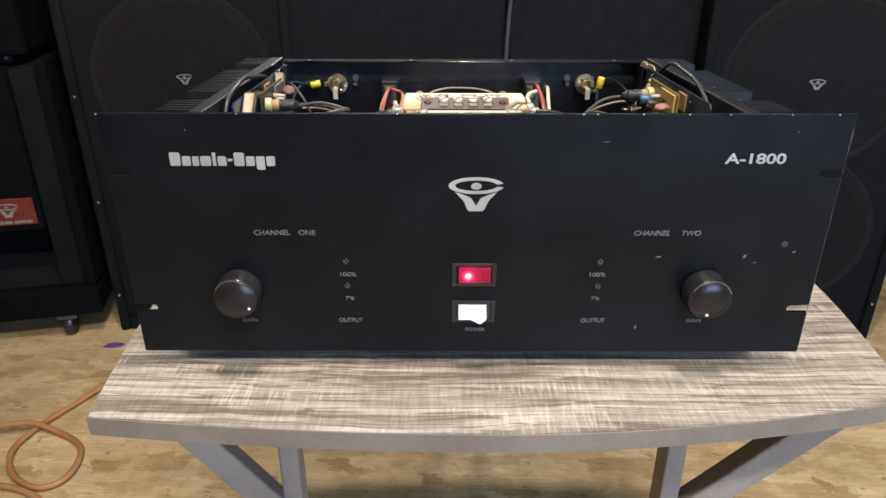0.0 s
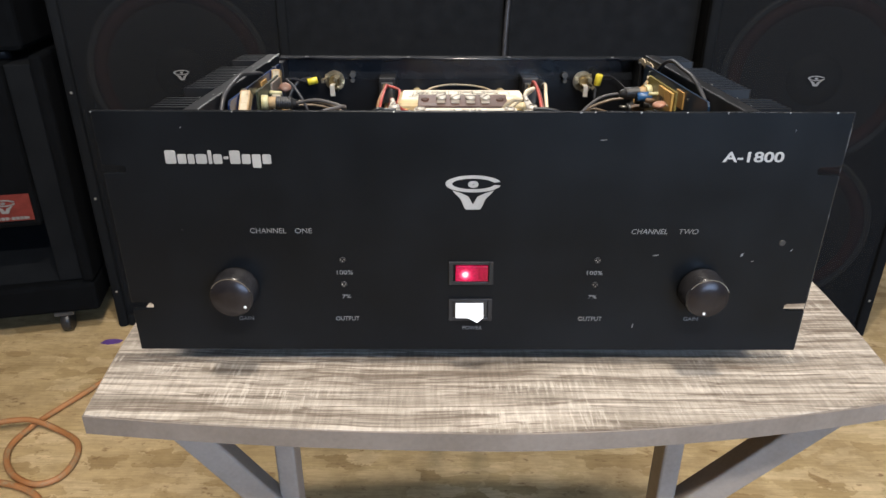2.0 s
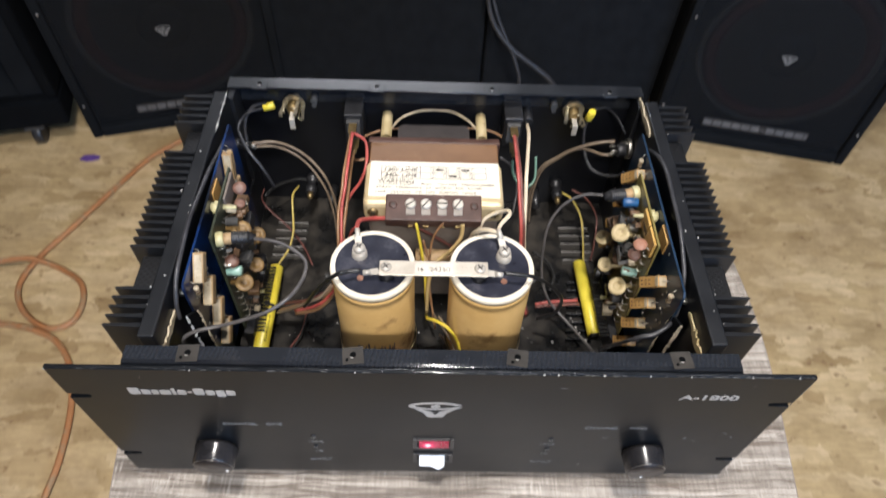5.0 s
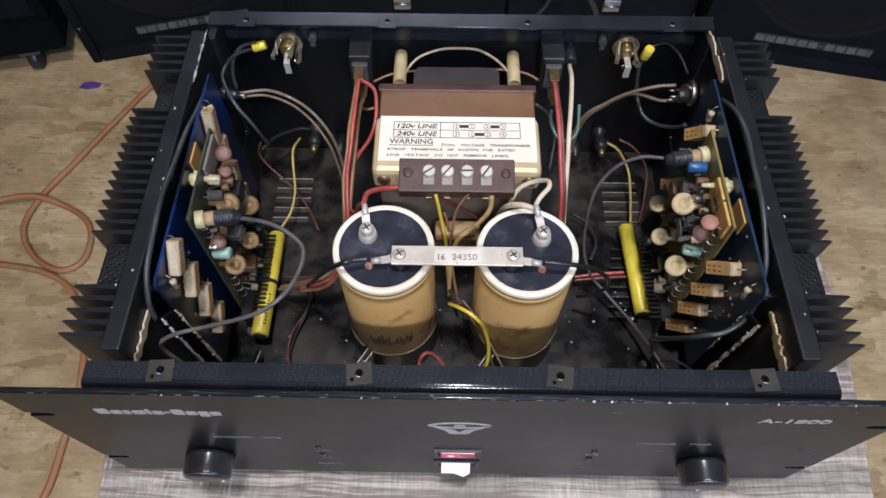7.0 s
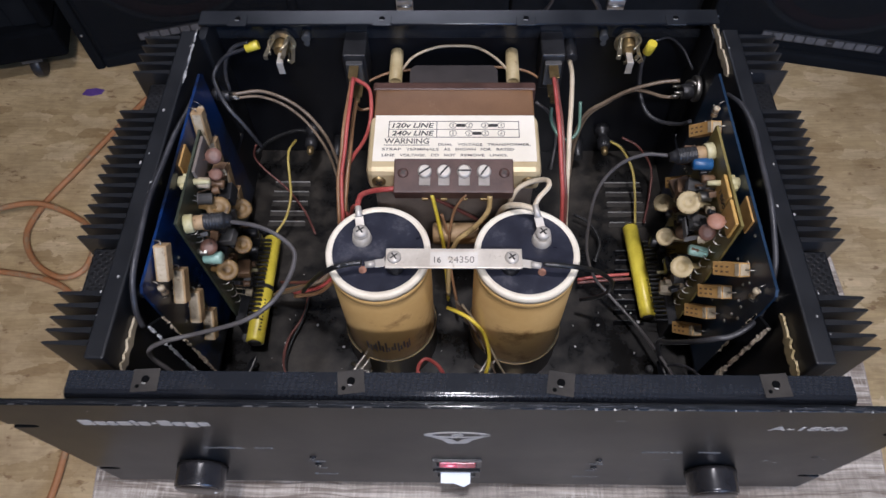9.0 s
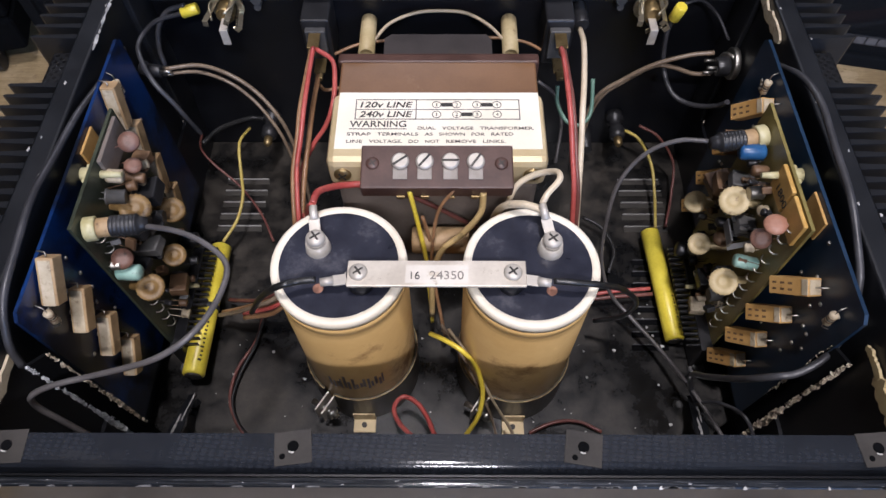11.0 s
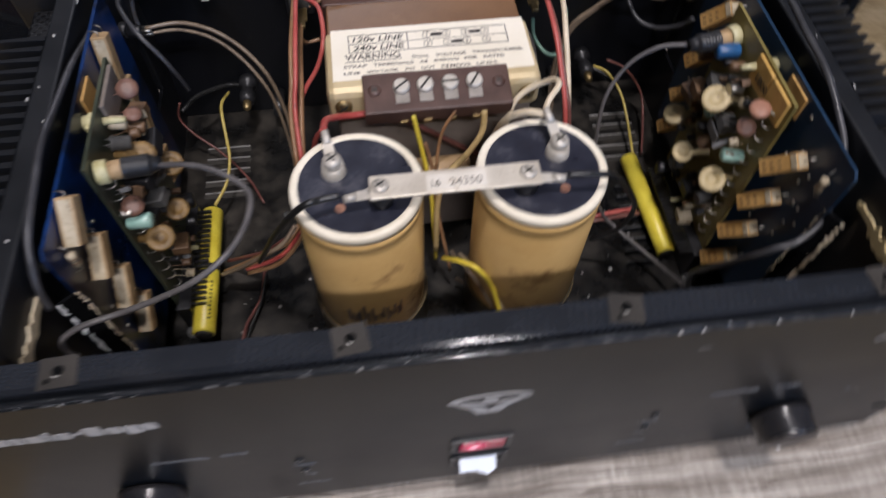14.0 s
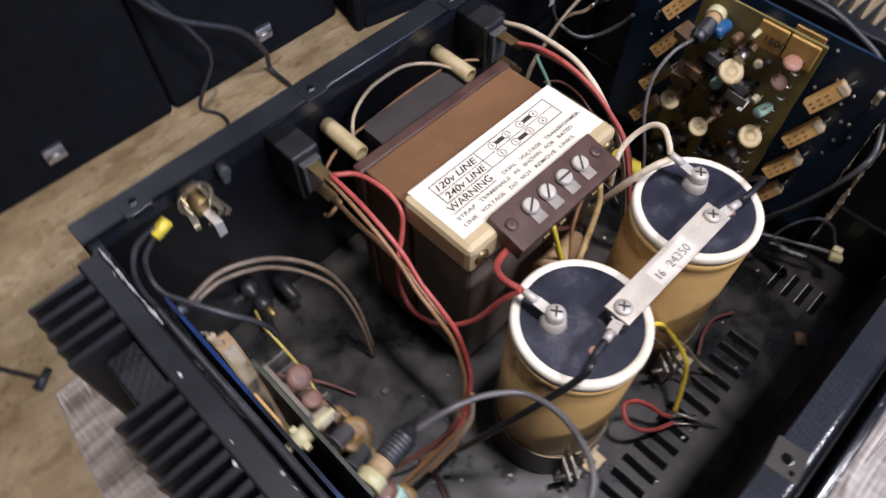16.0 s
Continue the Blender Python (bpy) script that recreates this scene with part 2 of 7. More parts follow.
M["flake"] = surf("flaking_metal", (0.38, 0.39, 0.41), (0.72, 0.73, 0.75), 0.45, 0.2, 420, 1500, 0.5, 0.0004, dust=(0.035, 0.03, 0.027), dust_at=0.52, grain=0.3)
M["flakebrown"] = surf("flaking_brown", (0.25, 0.2, 0.14), (0.62, 0.54, 0.41), 0.55, 0, 420, 1500, 0.5, 0.0004, dust=(0.03, 0.022, 0.015), dust_at=0.5, grain=0.3)
M["wear"] = surf("rubbed_edge", (0.04, 0.042, 0.045), (0.14, 0.14, 0.145), 0.5, 0.3, 300, 900, 0.3, 0.0002)
M["cabcarpet"] = surf("dusty_black_carpet", (0.0048, 0.0058, 0.0074), (0.0105, 0.012, 0.0146), 0.9, 0, 30, 700, 0.8, 0.002, spec=0.15, grain=0.3)
M["tab"] = surf("bare_tab", (0.024, 0.022, 0.02), (0.044, 0.04, 0.036), 0.6, 0, 60, 900, 0.2, 0.0002, spec=0.25)
M["carpet"] = surf("black_carpet", (0.0014, 0.0019, 0.0028), (0.0036, 0.0045, 0.006), 0.9, 0, 30, 700, 0.8, 0.002, spec=0.1, grain=0.3)
M["greycarpet"] = surf("worn_carpet", (0.0045, 0.0055, 0.0072), (0.009, 0.0104, 0.0125), 0.9, 0, 12, 500, 0.8, 0.002, spec=0.12, grain=0.3)
M["cone"] = surf("paper_cone", (0.012, 0.012, 0.014), (0.02, 0.02, 0.022), 0.7, 0, 30, 300, 0.3, 0.0006)
M["surround"] = surf("red_foam", (0.05, 0.014, 0.0125), (0.075, 0.02, 0.017), 0.8, 0, 30, 300, 0.3, 0.0006)
M["badge"] = surf("badge_grey", (0.1, 0.1, 0.105), (0.16, 0.16, 0.165), 0.5, 0.3, 90, 700, 0.1)
M["redbadge"] = surf("badge_red", (0.11, 0.013, 0.012), (0.16, 0.022, 0.019), 0.4, 0, 60, 500, 0.1)
M["hose"] = surf("orange_rubber", (0.33, 0.135, 0.045), (0.43, 0.2, 0.08), 0.5, 0, 12, 300, 0.3, 0.0006, dust=(0.32, 0.21, 0.11), dust_at=0.5)
M["legpaint"] = surf("grey_paint", (0.25, 0.217, 0.19), (0.33, 0.29, 0.258), 0.55, 0, 20, 300, 0.3, 0.0004)
M["edge"] = surf("grey_edging", (0.19, 0.157, 0.13), (0.255, 0.215, 0.182), 0.55, 0, 20, 300, 0.3, 0.0004)
M["purple"] = surf("purple_scrap", (0.09, 0.04, 0.2), (0.14, 0.07, 0.3), 0.6, 0, 60, 300, 0.3, 0.001)
M["steel"] = surf("latch_steel", (0.4, 0.4, 0.41), (0.55, 0.55, 0.56), 0.35, 0.9, 60, 500, 0.2, 0.0002)
M["wall"] = surf("wall_paint", (0.2, 0.2, 0.21), (0.28, 0.28, 0.29), 0.8, 0, 3, 200, 0.3, 0.001)
M["ceil"] = surf("ceiling_paint", (0.4, 0.395, 0.385), (0.5, 0.49, 0.48), 0.8, 0, 3, 200, 0.3, 0.001)


def lit_red():
    """Crimson lens with the small lamp behind it showing as a hot spot."""
    m, nt, p = nodes_of("lit_red_lens")
    v = coords(nt)
    dist = nt.nodes.new("ShaderNodeVectorMath")
    dist.operation = "DISTANCE"
    nt.links.new(v, dist.inputs[0])
    dist.inputs[1].default_value = (-0.0032, -0.002, 0.0632)
    k = nt.nodes.new("ShaderNodeMath")
    k.operation = "MULTIPLY"
    k.inputs[1].default_value = 100.0
    nt.links.new(dist.outputs["Value"], k.inputs[0])
    g = noise_tex(nt, v, 420, 2.0, 0.5)
    c = ramp(nt, k.outputs[0], [(0.1, (1.0, 0.6, 0.6)), (0.28, (0.75, 0.05, 0.12)), (0.45, (0.34, 0.004, 0.04)), (1.0, (0.16, 0.0, 0.015))])
    c = mixc(nt, 0.5, c, mixc(nt, 1.0, c, ramp(nt, g, [(0.35, (0.45, 0.45, 0.45)), (0.62, (1.3, 1.3, 1.3))]), "MULTIPLY"))
    nt.links.new(c, p.inputs["Base Color"])
    nt.links.new(c, p.inputs["Emission Color"])
    p.inputs["Emission Strength"].default_value = 0.8
    p.inputs["Roughness"].default_value = 0.2
    return m


def wood_top():
    m, nt, p = nodes_of("grey_oak_laminate")
    wob = put(nt, "ShaderNodeTexNoise", Scale=5.0, Detail=3.0)
    nt.links.new(coords(nt), wob.inputs["Vector"])
    off = nt.nodes.new("ShaderNodeVectorMath")
    off.operation = "SCALE"
    off.inputs["Scale"].default_value = 1.6
    nt.links.new(wob.outputs["Color"], off.inputs[0])

    def bent(scale):
        a = nt.nodes.new("ShaderNodeVectorMath")
        nt.links.new(coords(nt, scale), a.inputs[0])
        nt.links.new(off.outputs[0], a.inputs[1])
        return a.outputs[0]

    g1 = noise_tex(nt, bent((1.6, 34.0, 1.0)), 1.6, 8.0, 0.68)
    g2 = noise_tex(nt, bent((5.0, 210.0, 1.0)), 1.6, 6.0, 0.72)
    vein = noise_tex(nt, bent((1.2, 70.0, 1.0)), 1.5, 3.0, 0.5)
    saw = noise_tex(nt, coords(nt, (460.0, 48.0, 1.0)), 1.0, 3.0, 0.6)
    pat = noise_tex(nt, coords(nt, (6.0, 26.0, 1.0)), 1.6, 5.0, 0.65)
    c = ramp(nt, g1, [(0.3, (0.15, 0.126, 0.105)), (0.44, (0.29, 0.257, 0.22)), (0.55, (0.42, 0.38, 0.335)), (0.72, (0.53, 0.49, 0.44))])
    c = mixc(nt, 0.8, c, mixc(nt, 1.0, c, ramp(nt, g2, [(0.36, (0.3, 0.27, 0.24)), (0.49, (0.92, 0.91, 0.89)), (0.64, (1.32, 1.31, 1.29))]), "MULTIPLY"))
    c = mixc(nt, ramp(nt, vein, [(0.465, (0, 0, 0)), (0.49, (0.75, 0.75, 0.75)), (0.51, (0.75, 0.75, 0.75)), (0.535, (0, 0, 0))]), c, (0.13, 0.1, 0.078))
    c = mixc(nt, 0.34, c, mixc(nt, 1.0, c, ramp(nt, saw, [(0.38, (0.55, 0.53, 0.5)), (0.62, (1.3, 1.3, 1.3))]), "MULTIPLY"))
    fac = mixc(nt, 1.0, ramp(nt, saw, [(0.52, (0, 0, 0)), (0.62, (0.5, 0.5, 0.5))]), ramp(nt, pat, [(0.53, (0, 0, 0)), (0.63, (0.75, 0.75, 0.75))]), "MULTIPLY")
    c = mixc(nt, fac, c, (0.68, 0.64, 0.575))
    nt.links.new(c, p.inputs["Base Color"])
    p.inputs["Roughness"].default_value = 0.42
    bump(nt, p, g2, 0.3, 0.0004)
    return m


def osb():
    """Pressed wood flakes in three crossing directions, each with its own tone and a thin dark rim."""
    m, nt, p = nodes_of("oriented_strand_board")
    warp = put(nt, "ShaderNodeTexNoise", Scale=22.0, Detail=5.0, Roughness=0.65)
    nt.links.new(coords(nt), warp.inputs["Vector"])
    ws = nt.nodes.new("ShaderNodeVectorMath")
    ws.operation = "SCALE"
    ws.inputs["Scale"].default_value = 1.5
    nt.links.new(warp.outputs["Color"], ws.inputs[0])
    cols = []
    for rot, sc in ((0.25, 15.0), (1.15, 17.0), (2.5, 13.0)):
        w = nt.nodes.new("ShaderNodeVectorMath")
        w.operation = "ADD"
        nt.links.new(coords(nt, (sc, sc * 2.7, 1.0), (0, 0, rot)), w.inputs[0])
        nt.links.new(ws.outputs[0], w.inputs[1])
        vo = put(nt, "ShaderNodeTexVoronoi", Scale=1.0, Randomness=1.0)
        vo.voronoi_dimensions = "2D"
        nt.links.new(w.outputs[0], vo.inputs["Vector"])
        ed = put(nt, "ShaderNodeTexVoronoi", Scale=1.0, Randomness=1.0)
        ed.voronoi_dimensions, ed.feature = "2D", "DISTANCE_TO_EDGE"
        nt.links.new(w.outputs[0], ed.inputs["Vector"])
        sep = nt.nodes.new("ShaderNodeSeparateColor")
        nt.links.new(vo.outputs["Color"], sep.inputs[0])
        fib = noise_tex(nt, coords(nt, (sc * 1.5, sc * 16.0, 1.0), (0, 0, rot)), 1.0, 4.0, 0.6)
        c = ramp(nt, sep.outputs[0], [(0.0, (0.37, 0.26, 0.125)), (0.12, (0.47, 0.35, 0.178)), (0.55, (0.54, 0.41, 0.222)), (1.0, (0.62, 0.485, 0.285))])
        c = mixc(nt, 0.5, c, mixc(nt, 1.0, c, ramp(nt, fib, [(0.3, (0.62, 0.57, 0.5)), (0.62, (1.1, 1.09, 1.06))]), "MULTIPLY"))
        c = mixc(nt, ramp(nt, ed.outputs["Distance"], [(0.0, (0.28, 0.28, 0.28)), (0.035, (0, 0, 0))]), c, (0.32, 0.215, 0.105))
        cols.append((c, sep.outputs[1], fib))
    pick1 = ramp(nt, cols[1][1], [(0.45, (0, 0, 0)), (0.47, (1, 1, 1))])
    pick2 = ramp(nt, cols[2][1], [(0.6, (0, 0, 0)), (0.62, (1, 1, 1))])
    c = mixc(nt, pick2, mixc(nt, pick1, cols[0][0], cols[1][0]), cols[2][0])
    stain = noise_tex(nt, coords(nt), 2.6, 5.0, 0.6)
    c = mixc(nt, ramp(nt, stain, [(0.48, (0, 0, 0)), (0.7, (0.45, 0.45, 0.45))]), c, (0.33, 0.225, 0.11))
    spots = noise_tex(nt, coords(nt, (1.0, 1.8, 1.0), (0, 0, 0.5)), 34.0, 4.0, 0.6)
    c = mixc(nt, ramp(nt, spots, [(0.62, (0, 0, 0)), (0.69, (0.75, 0.75, 0.75))]), c, (0.22, 0.13, 0.058))
    scuff = noise_tex(nt, coords(nt), 7.0, 7.0, 0.7)
    c = mixc(nt, 0.6, c, mixc(nt, 1.0, c, ramp(nt, scuff, [(0.36, (0.6, 0.55, 0.48)), (0.6, (1.16, 1.16, 1.16))]), "MULTIPLY"))
    nt.links.new(c, p.inputs["Base Color"])
    p.inputs["Roughness"].default_value = 0.55
    bump(nt, p, cols[0][2], 0.3, 0.001)
    return m


def grille_cloth():
    m, nt, p = nodes_of("grille_mesh")
    v = coords(nt)
    n = noise_tex(nt, v, 900, 2.0)
    nt.links.new(ramp(nt, n, [(0.3, (0.006, 0.0068, 0.008)), (0.7, (0.02, 0.0215, 0.0245))]), p.inputs["Base Color"])
    p.inputs["Roughness"].default_value = 0.8
    p.inputs["Specular IOR Level"].default_value = 0.1
    p.inputs["Alpha"].default_value = 0.5
    return m


def perforated():
    m, nt, p = nodes_of("perforated_sheet")
    vo = put(nt, "ShaderNodeTexVoronoi", Scale=300.0, Randomness=0.0)
    vo.voronoi_dimensions = "2D"
    nt.links.new(coords(nt, (1, 1, 1), (0, 0, 0.785)), vo.inputs["Vector"])
    f = ramp(nt, vo.outputs["Distance"], [(0.3, (0, 0, 0)), (0.36, (1, 1, 1))])
    nt.links.new(mixc(nt, f, (0.001, 0.001, 0.0014), (0.0085, 0.009, 0.0105)), p.inputs["Base Color"])
    p.inputs["Roughness"].default_value = 0.4
    bump(nt, p, f, 0.35, 0.0004)
    return m


def ribbed_rail():
    """Black lacquer with a fine embossed weave."""
    m, nt, p = nodes_of("embossed_black")
    vo = put(nt, "ShaderNodeTexVoronoi", Scale=1.0, Randomness=0.3)
    vo.voronoi_dimensions = "2D"
    nt.links.new(coords(nt, (330.0, 640.0, 1.0), (0, 0, 0.1)), vo.inputs["Vector"])
    f = ramp(nt, vo.outputs["Distance"], [(0.15, (0, 0, 0)), (0.6, (1, 1, 1))])
    n = noise_tex(nt, coords(nt), 45.0)
    rub = noise_tex(nt, coords(nt, (1.0, 2.2, 1.0)), 22.0, 5.0, 0.65)
    c = mixc(nt, f, (0.0205, 0.0235, 0.0305), (0.0135, 0.016, 0.0215))
    c = mixc(nt, ramp(nt, n, [(0.45, (0, 0, 0)), (0.7, (0.6, 0.6, 0.6))]), c, (0.0075, 0.0085, 0.011))
    nt.links.new(mixc(nt, ramp(nt, rub, [(0.58, (0, 0, 0)), (0.75, (0.7, 0.7, 0.7))]), c, (0.024, 0.025, 0.028)), p.inputs["Base Color"])
    p.inputs["Roughness"].default_value = 0.18
    p.inputs["Specular IOR Level"].default_value = 0.7
    bump(nt, p, f, 0.05, 0.0002)
    return m


def rubbed_edge():
    """Black lacquer along an edge, polished and rubbed through in streaks."""
    m, nt, p = nodes_of("rubbed_lacquer")
    n = noise_tex(nt, coords(nt, (1.0, 30.0, 1.0)), 34.0, 5.0, 0.7)
    f = noise_tex(nt, coords(nt, (1.0, 3.0, 1.0)), 260.0, 3.0, 0.7)
    c = ramp(nt, n, [(0.42, (0.006, 0.007, 0.009)), (0.58, (0.03, 0.032, 0.036)), (0.7, (0.16, 0.165, 0.175))])
    nt.links.new(mixc(nt, ramp(nt, f, [(0.66, (0, 0, 0)), (0.72, (1, 1, 1))]), c, (0.42, 0.42, 0.42)), p.inputs["Base Color"])
    p.inputs["Roughness"].default_value = 0.15
    p.inputs["Specular IOR Level"].default_value = 0.8
    bump(nt, p, n, 0.2, 0.0003)
    return m


def grimy_tray():
    """Near-black satin paint under brown dust patches, pale specks and rubbed scratches."""
    m, nt, p = nodes_of("grimy_tray")
    v = coords(nt)
    n1 = noise_tex(nt, v, 9, 4.0, 0.6)
    n2 = noise_tex(nt, v, 21, 9.0, 0.72)
    n3 = noise_tex(nt, v, 620, 3.0, 0.6)
    n4 = noise_tex(nt, coords(nt, (1, 0.12, 1), (0, 0, 0.6)), 260, 3.0, 0.7)
    c = ramp(nt, n1, [(0.35, (0.0019, 0.002, 0.0023)), (0.68, (0.0072, 0.0068, 0.0062))])
    c = mixc(nt, ramp(nt, n2, [(0.46, (0, 0, 0)), (0.58, (0.45, 0.45, 0.45)), (0.72, (1, 1, 1))]), c, (0.054, 0.045, 0.034))
    c = mixc(nt, ramp(nt, n4, [(0.66, (0, 0, 0)), (0.76, (0.5, 0.5, 0.5))]), c, (0.035, 0.032, 0.028))
    c = mixc(nt, ramp(nt, n3, [(0.7, (0, 0, 0)), (0.78, (0.8, 0.8, 0.8))]), c, (0.075, 0.068, 0.056))
    nt.links.new(c, p.inputs["Base Color"])
    nt.links.new(ramp(nt, n2, [(0.38, (0.2, 0.2, 0.2)), (0.62, (0.55, 0.55, 0.55))]), p.inputs["Roughness"])
    p.inputs["Specular IOR Level"].default_value = 0.5
    bump(nt, p, n2, 0.25, 0.0006)
    return m


M["edgewear"] = rubbed_edge()
M["tray"] = grimy_tray()
M["weave"] = ribbed_rail()
M["void"] = surf("matt_black", (0.0016, 0.0018, 0.0022), (0.003, 0.0032, 0.004), 0.85, 0, 30, 500, 0.1, 0.0002, spec=0.08)
M["lit"] = lit_red()
M["woodtop"] = wood_top()
M["osb"] = osb()
M["grille"] = grille_cloth()
M["perf"] = perforated()


# ---------------------------------------------------------------- mesh tools
def box(bm, lo, hi, bev=0.0, m=None):
    r = bmesh.ops.create_cube(bm, size=1.0)
    vs = r["verts"]
    lo, hi = Vector(lo), Vector(hi)
    c, s = (lo + hi) / 2, hi - lo
    for v in vs:
        v.co = Vector((v.co.x * s.x, v.co.y * s.y, v.co.z * s.z)) + c
    if bev > 0:
        es = list({e for v in vs for e in v.link_edges})
        r = bmesh.ops.bevel(bm, geom=es, offset=bev, segments=2, profile=0.5, affect="EDGES")
        vs = list({v for f in r["faces"] for v in f.verts} | {v for v in vs if v.is_valid})
    if m is not None:
        bmesh.ops.transform(bm, matrix=m, verts=vs)
    return bm


def revolve(bm, profile, m=None, seg=32, wave=0.0, waves=0):
    """A lathe form round local z; profile: (radius, height) from one end to the other, closed at the axis by fans."""
    m = m or Matrix()
    rings = []
    for r, z in profile:
        ring = []
        for k in range(seg):
            a = 2 * math.pi * k / seg
            q = r * (1 + wave * math.cos(waves * a))
            ring.append(bm.verts.new(m @ Vector((q * math.cos(a), q * math.sin(a), z))))
        rings.append(ring)
    for a, b in zip(rings, rings[1:]):
        for k in range(seg):
            bm.faces.new((a[k], a[(k + 1) % seg], b[(k + 1) % seg], b[k])).smooth = True
    bm.faces.new(list(reversed(rings[0])))
    bm.faces.new(rings[-1])
    return bm


def along(p0, p1):
    """The pose whose z axis runs from p0 to p1, with its origin at p0, and the length."""
    d = Vector(p1) - Vector(p0)
    return Matrix.Translation(p0) @ d.to_track_quat("Z", "Y").to_matrix().to_4x4(), d.length


def rod(bm, p0, p1, r, r2=None, seg=16, ch=0.0):
    m, n = along(p0, p1)
    r2 = r if r2 is None else r2
    prof = [(r, 0), (r2, n)] if ch == 0 else [(r - ch, 0), (r, ch), (r2, n - ch), (r2 - ch, n)]
    return revolve(bm, prof, m, seg)


def glide(pts, steps=8):
    pts = [Vector(p) for p in pts]
    ext = [2 * pts[0] - pts[1], *pts, 2 * pts[-1] - pts[-2]]
    out = []
    for i in range(1, len(ext) - 2):
        a, b, c, d = ext[i - 1:i + 3]
        for k in range(steps):
            t = k / steps
            out.append(0.5 * ((2 * b) + (c - a) * t + (2 * a - 5 * b + 4 * c - d) * t * t + (3 * b - a - 3 * c + d) * t ** 3))
    out.append(pts[-1])
    return out


def tube(bm, pts, r, seg=8, steps=8):
    line = glide(pts, steps) if steps > 1 else [Vector(p) for p in pts]
    side = None
    rings = []
    for i, p in enumerate(line):
        t = (line[min(i + 1, len(line) - 1)] - line[max(i - 1, 0)]).normalized()
        if side is None:
            side = t.orthogonal().normalized()
        side = (side - t * side.dot(t)).normalized()
        up = t.cross(side)
        rings.append([bm.verts.new(p + r * (math.cos(2 * math.pi * k / seg) * side + math.sin(2 * math.pi * k / seg) * up)) for k in range(seg)])
    for a, b in zip(rings, rings[1:]):
        for k in range(seg):
            bm.faces.new((a[k], a[(k + 1) % seg], b[(k + 1) % seg], b[k])).smooth = True
    bm.faces.new(list(reversed(rings[0])))
    bm.faces.new(rings[-1])
    return bm


def plate(bm, outline, thick, m):
    """A flat outline in local xy, thickened along local z."""
    lo = [bm.verts.new(m @ Vector((x, y, 0))) for x, y in outline]
    hi = [bm.verts.new(m @ Vector((x, y, thick))) for x, y in outline]
    n = len(outline)
    bm.faces.new(list(reversed(lo)))
    bm.faces.new(hi)
    for k in range(n):
        bm.faces.new((lo[k], lo[(k + 1) % n], hi[(k + 1) % n], hi[k]))
    return bm


def ring_plate(bm, ax, ay, bx, by, thick, m, a0=0.0, a1=360.0, seg=40, cx=0.0, cy=0.0):
    """A flat elliptical band from angle a0 to a1."""
    n = seg
    full = abs(a1 - a0) >= 360
    vo, vi, vo2, vi2 = [], [], [], []
    for k in range(n if full else n + 1):
        a = radians(a0 + (a1 - a0) * k / n)
        for lst, (rx, ry), z in ((vo, (ax, ay), 0), (vi, (bx, by), 0), (vo2, (ax, ay), thick), (vi2, (bx, by), thick)):
            lst.append(bm.verts.new(m @ Vector((cx + rx * math.cos(a), cy + ry * math.sin(a), z))))
    cnt = len(vo)
    for k in range(cnt if full else cnt - 1):
        j = (k + 1) % cnt
        bm.faces.new((vo2[k], vo2[j], vi2[j], vi2[k]))
        bm.faces.new((vo[j], vo[k], vi[k], vi[j]))
        bm.faces.new((vo[k], vo[j], vo2[j], vo2[k]))
        bm.faces.new((vi[j], vi[k], vi2[k], vi2[j]))
    return bm


def mesh_of(name, bm, material):
    bmesh.ops.recalc_face_normals(bm, faces=bm.faces[:])
    me = bpy.data.meshes.new(name)
    bm.to_mesh(me)
    bm.free()
    me.materials.append(material)
    return me


def part(name, bm, material, parent=None, label="", loc=None):
    me = bm if isinstance(bm, bpy.types.Mesh) else mesh_of(name, bm, material)
    ob = new(name, me)
    if parent is not None:
        ob.parent = parent
    if loc is not None:
        ob.location = loc
    return tagged(ob, label)


def BM():
    return bmesh.new()


def thing(name, label, category, m=None, group="", kind=""):
    ob = new(name)
    ob.empty_display_size = 0.05
    if m is not None:
        ob.matrix_world = m
    return tagged(ob, label, category, group, kind)


def lettering(name, body, x0, x1, y0, y1, material, parent, m, shear=0.0, thick=0.0002, bold=0.0):
    """Text fitted into the box x0..x1, y0..y1 of the pose m."""
    cu = bpy.data.curves.new(name, "FONT")
    cu.body, cu.shear, cu.extrude, cu.offset = body, shear, 0.01, bold
    tmp = bpy.data.objects.new(name, cu)
    scene.collection.objects.link(tmp)
    dg = bpy.context.evaluated_depsgraph_get()
    me = bpy.data.meshes.new_from_object(tmp.evaluated_get(dg))
    bpy.data.objects.remove(tmp)
    co = np.empty(len(me.vertices) * 3)
    me.vertices.foreach_get("co", co)
    co = co.reshape(-1, 3)
    lo, hi = co.min(0), co.max(0)
    co = (co - lo) / np.maximum(hi - lo, 1e-9) * np.array([x1 - x0, y1 - y0, thick]) + np.array([x0, y0, 0])
    me.vertices.foreach_set("co", co.ravel())
    me.transform(m)
    me.materials.clear()
    me.materials.append(material)
    return part(name, me, material, parent)


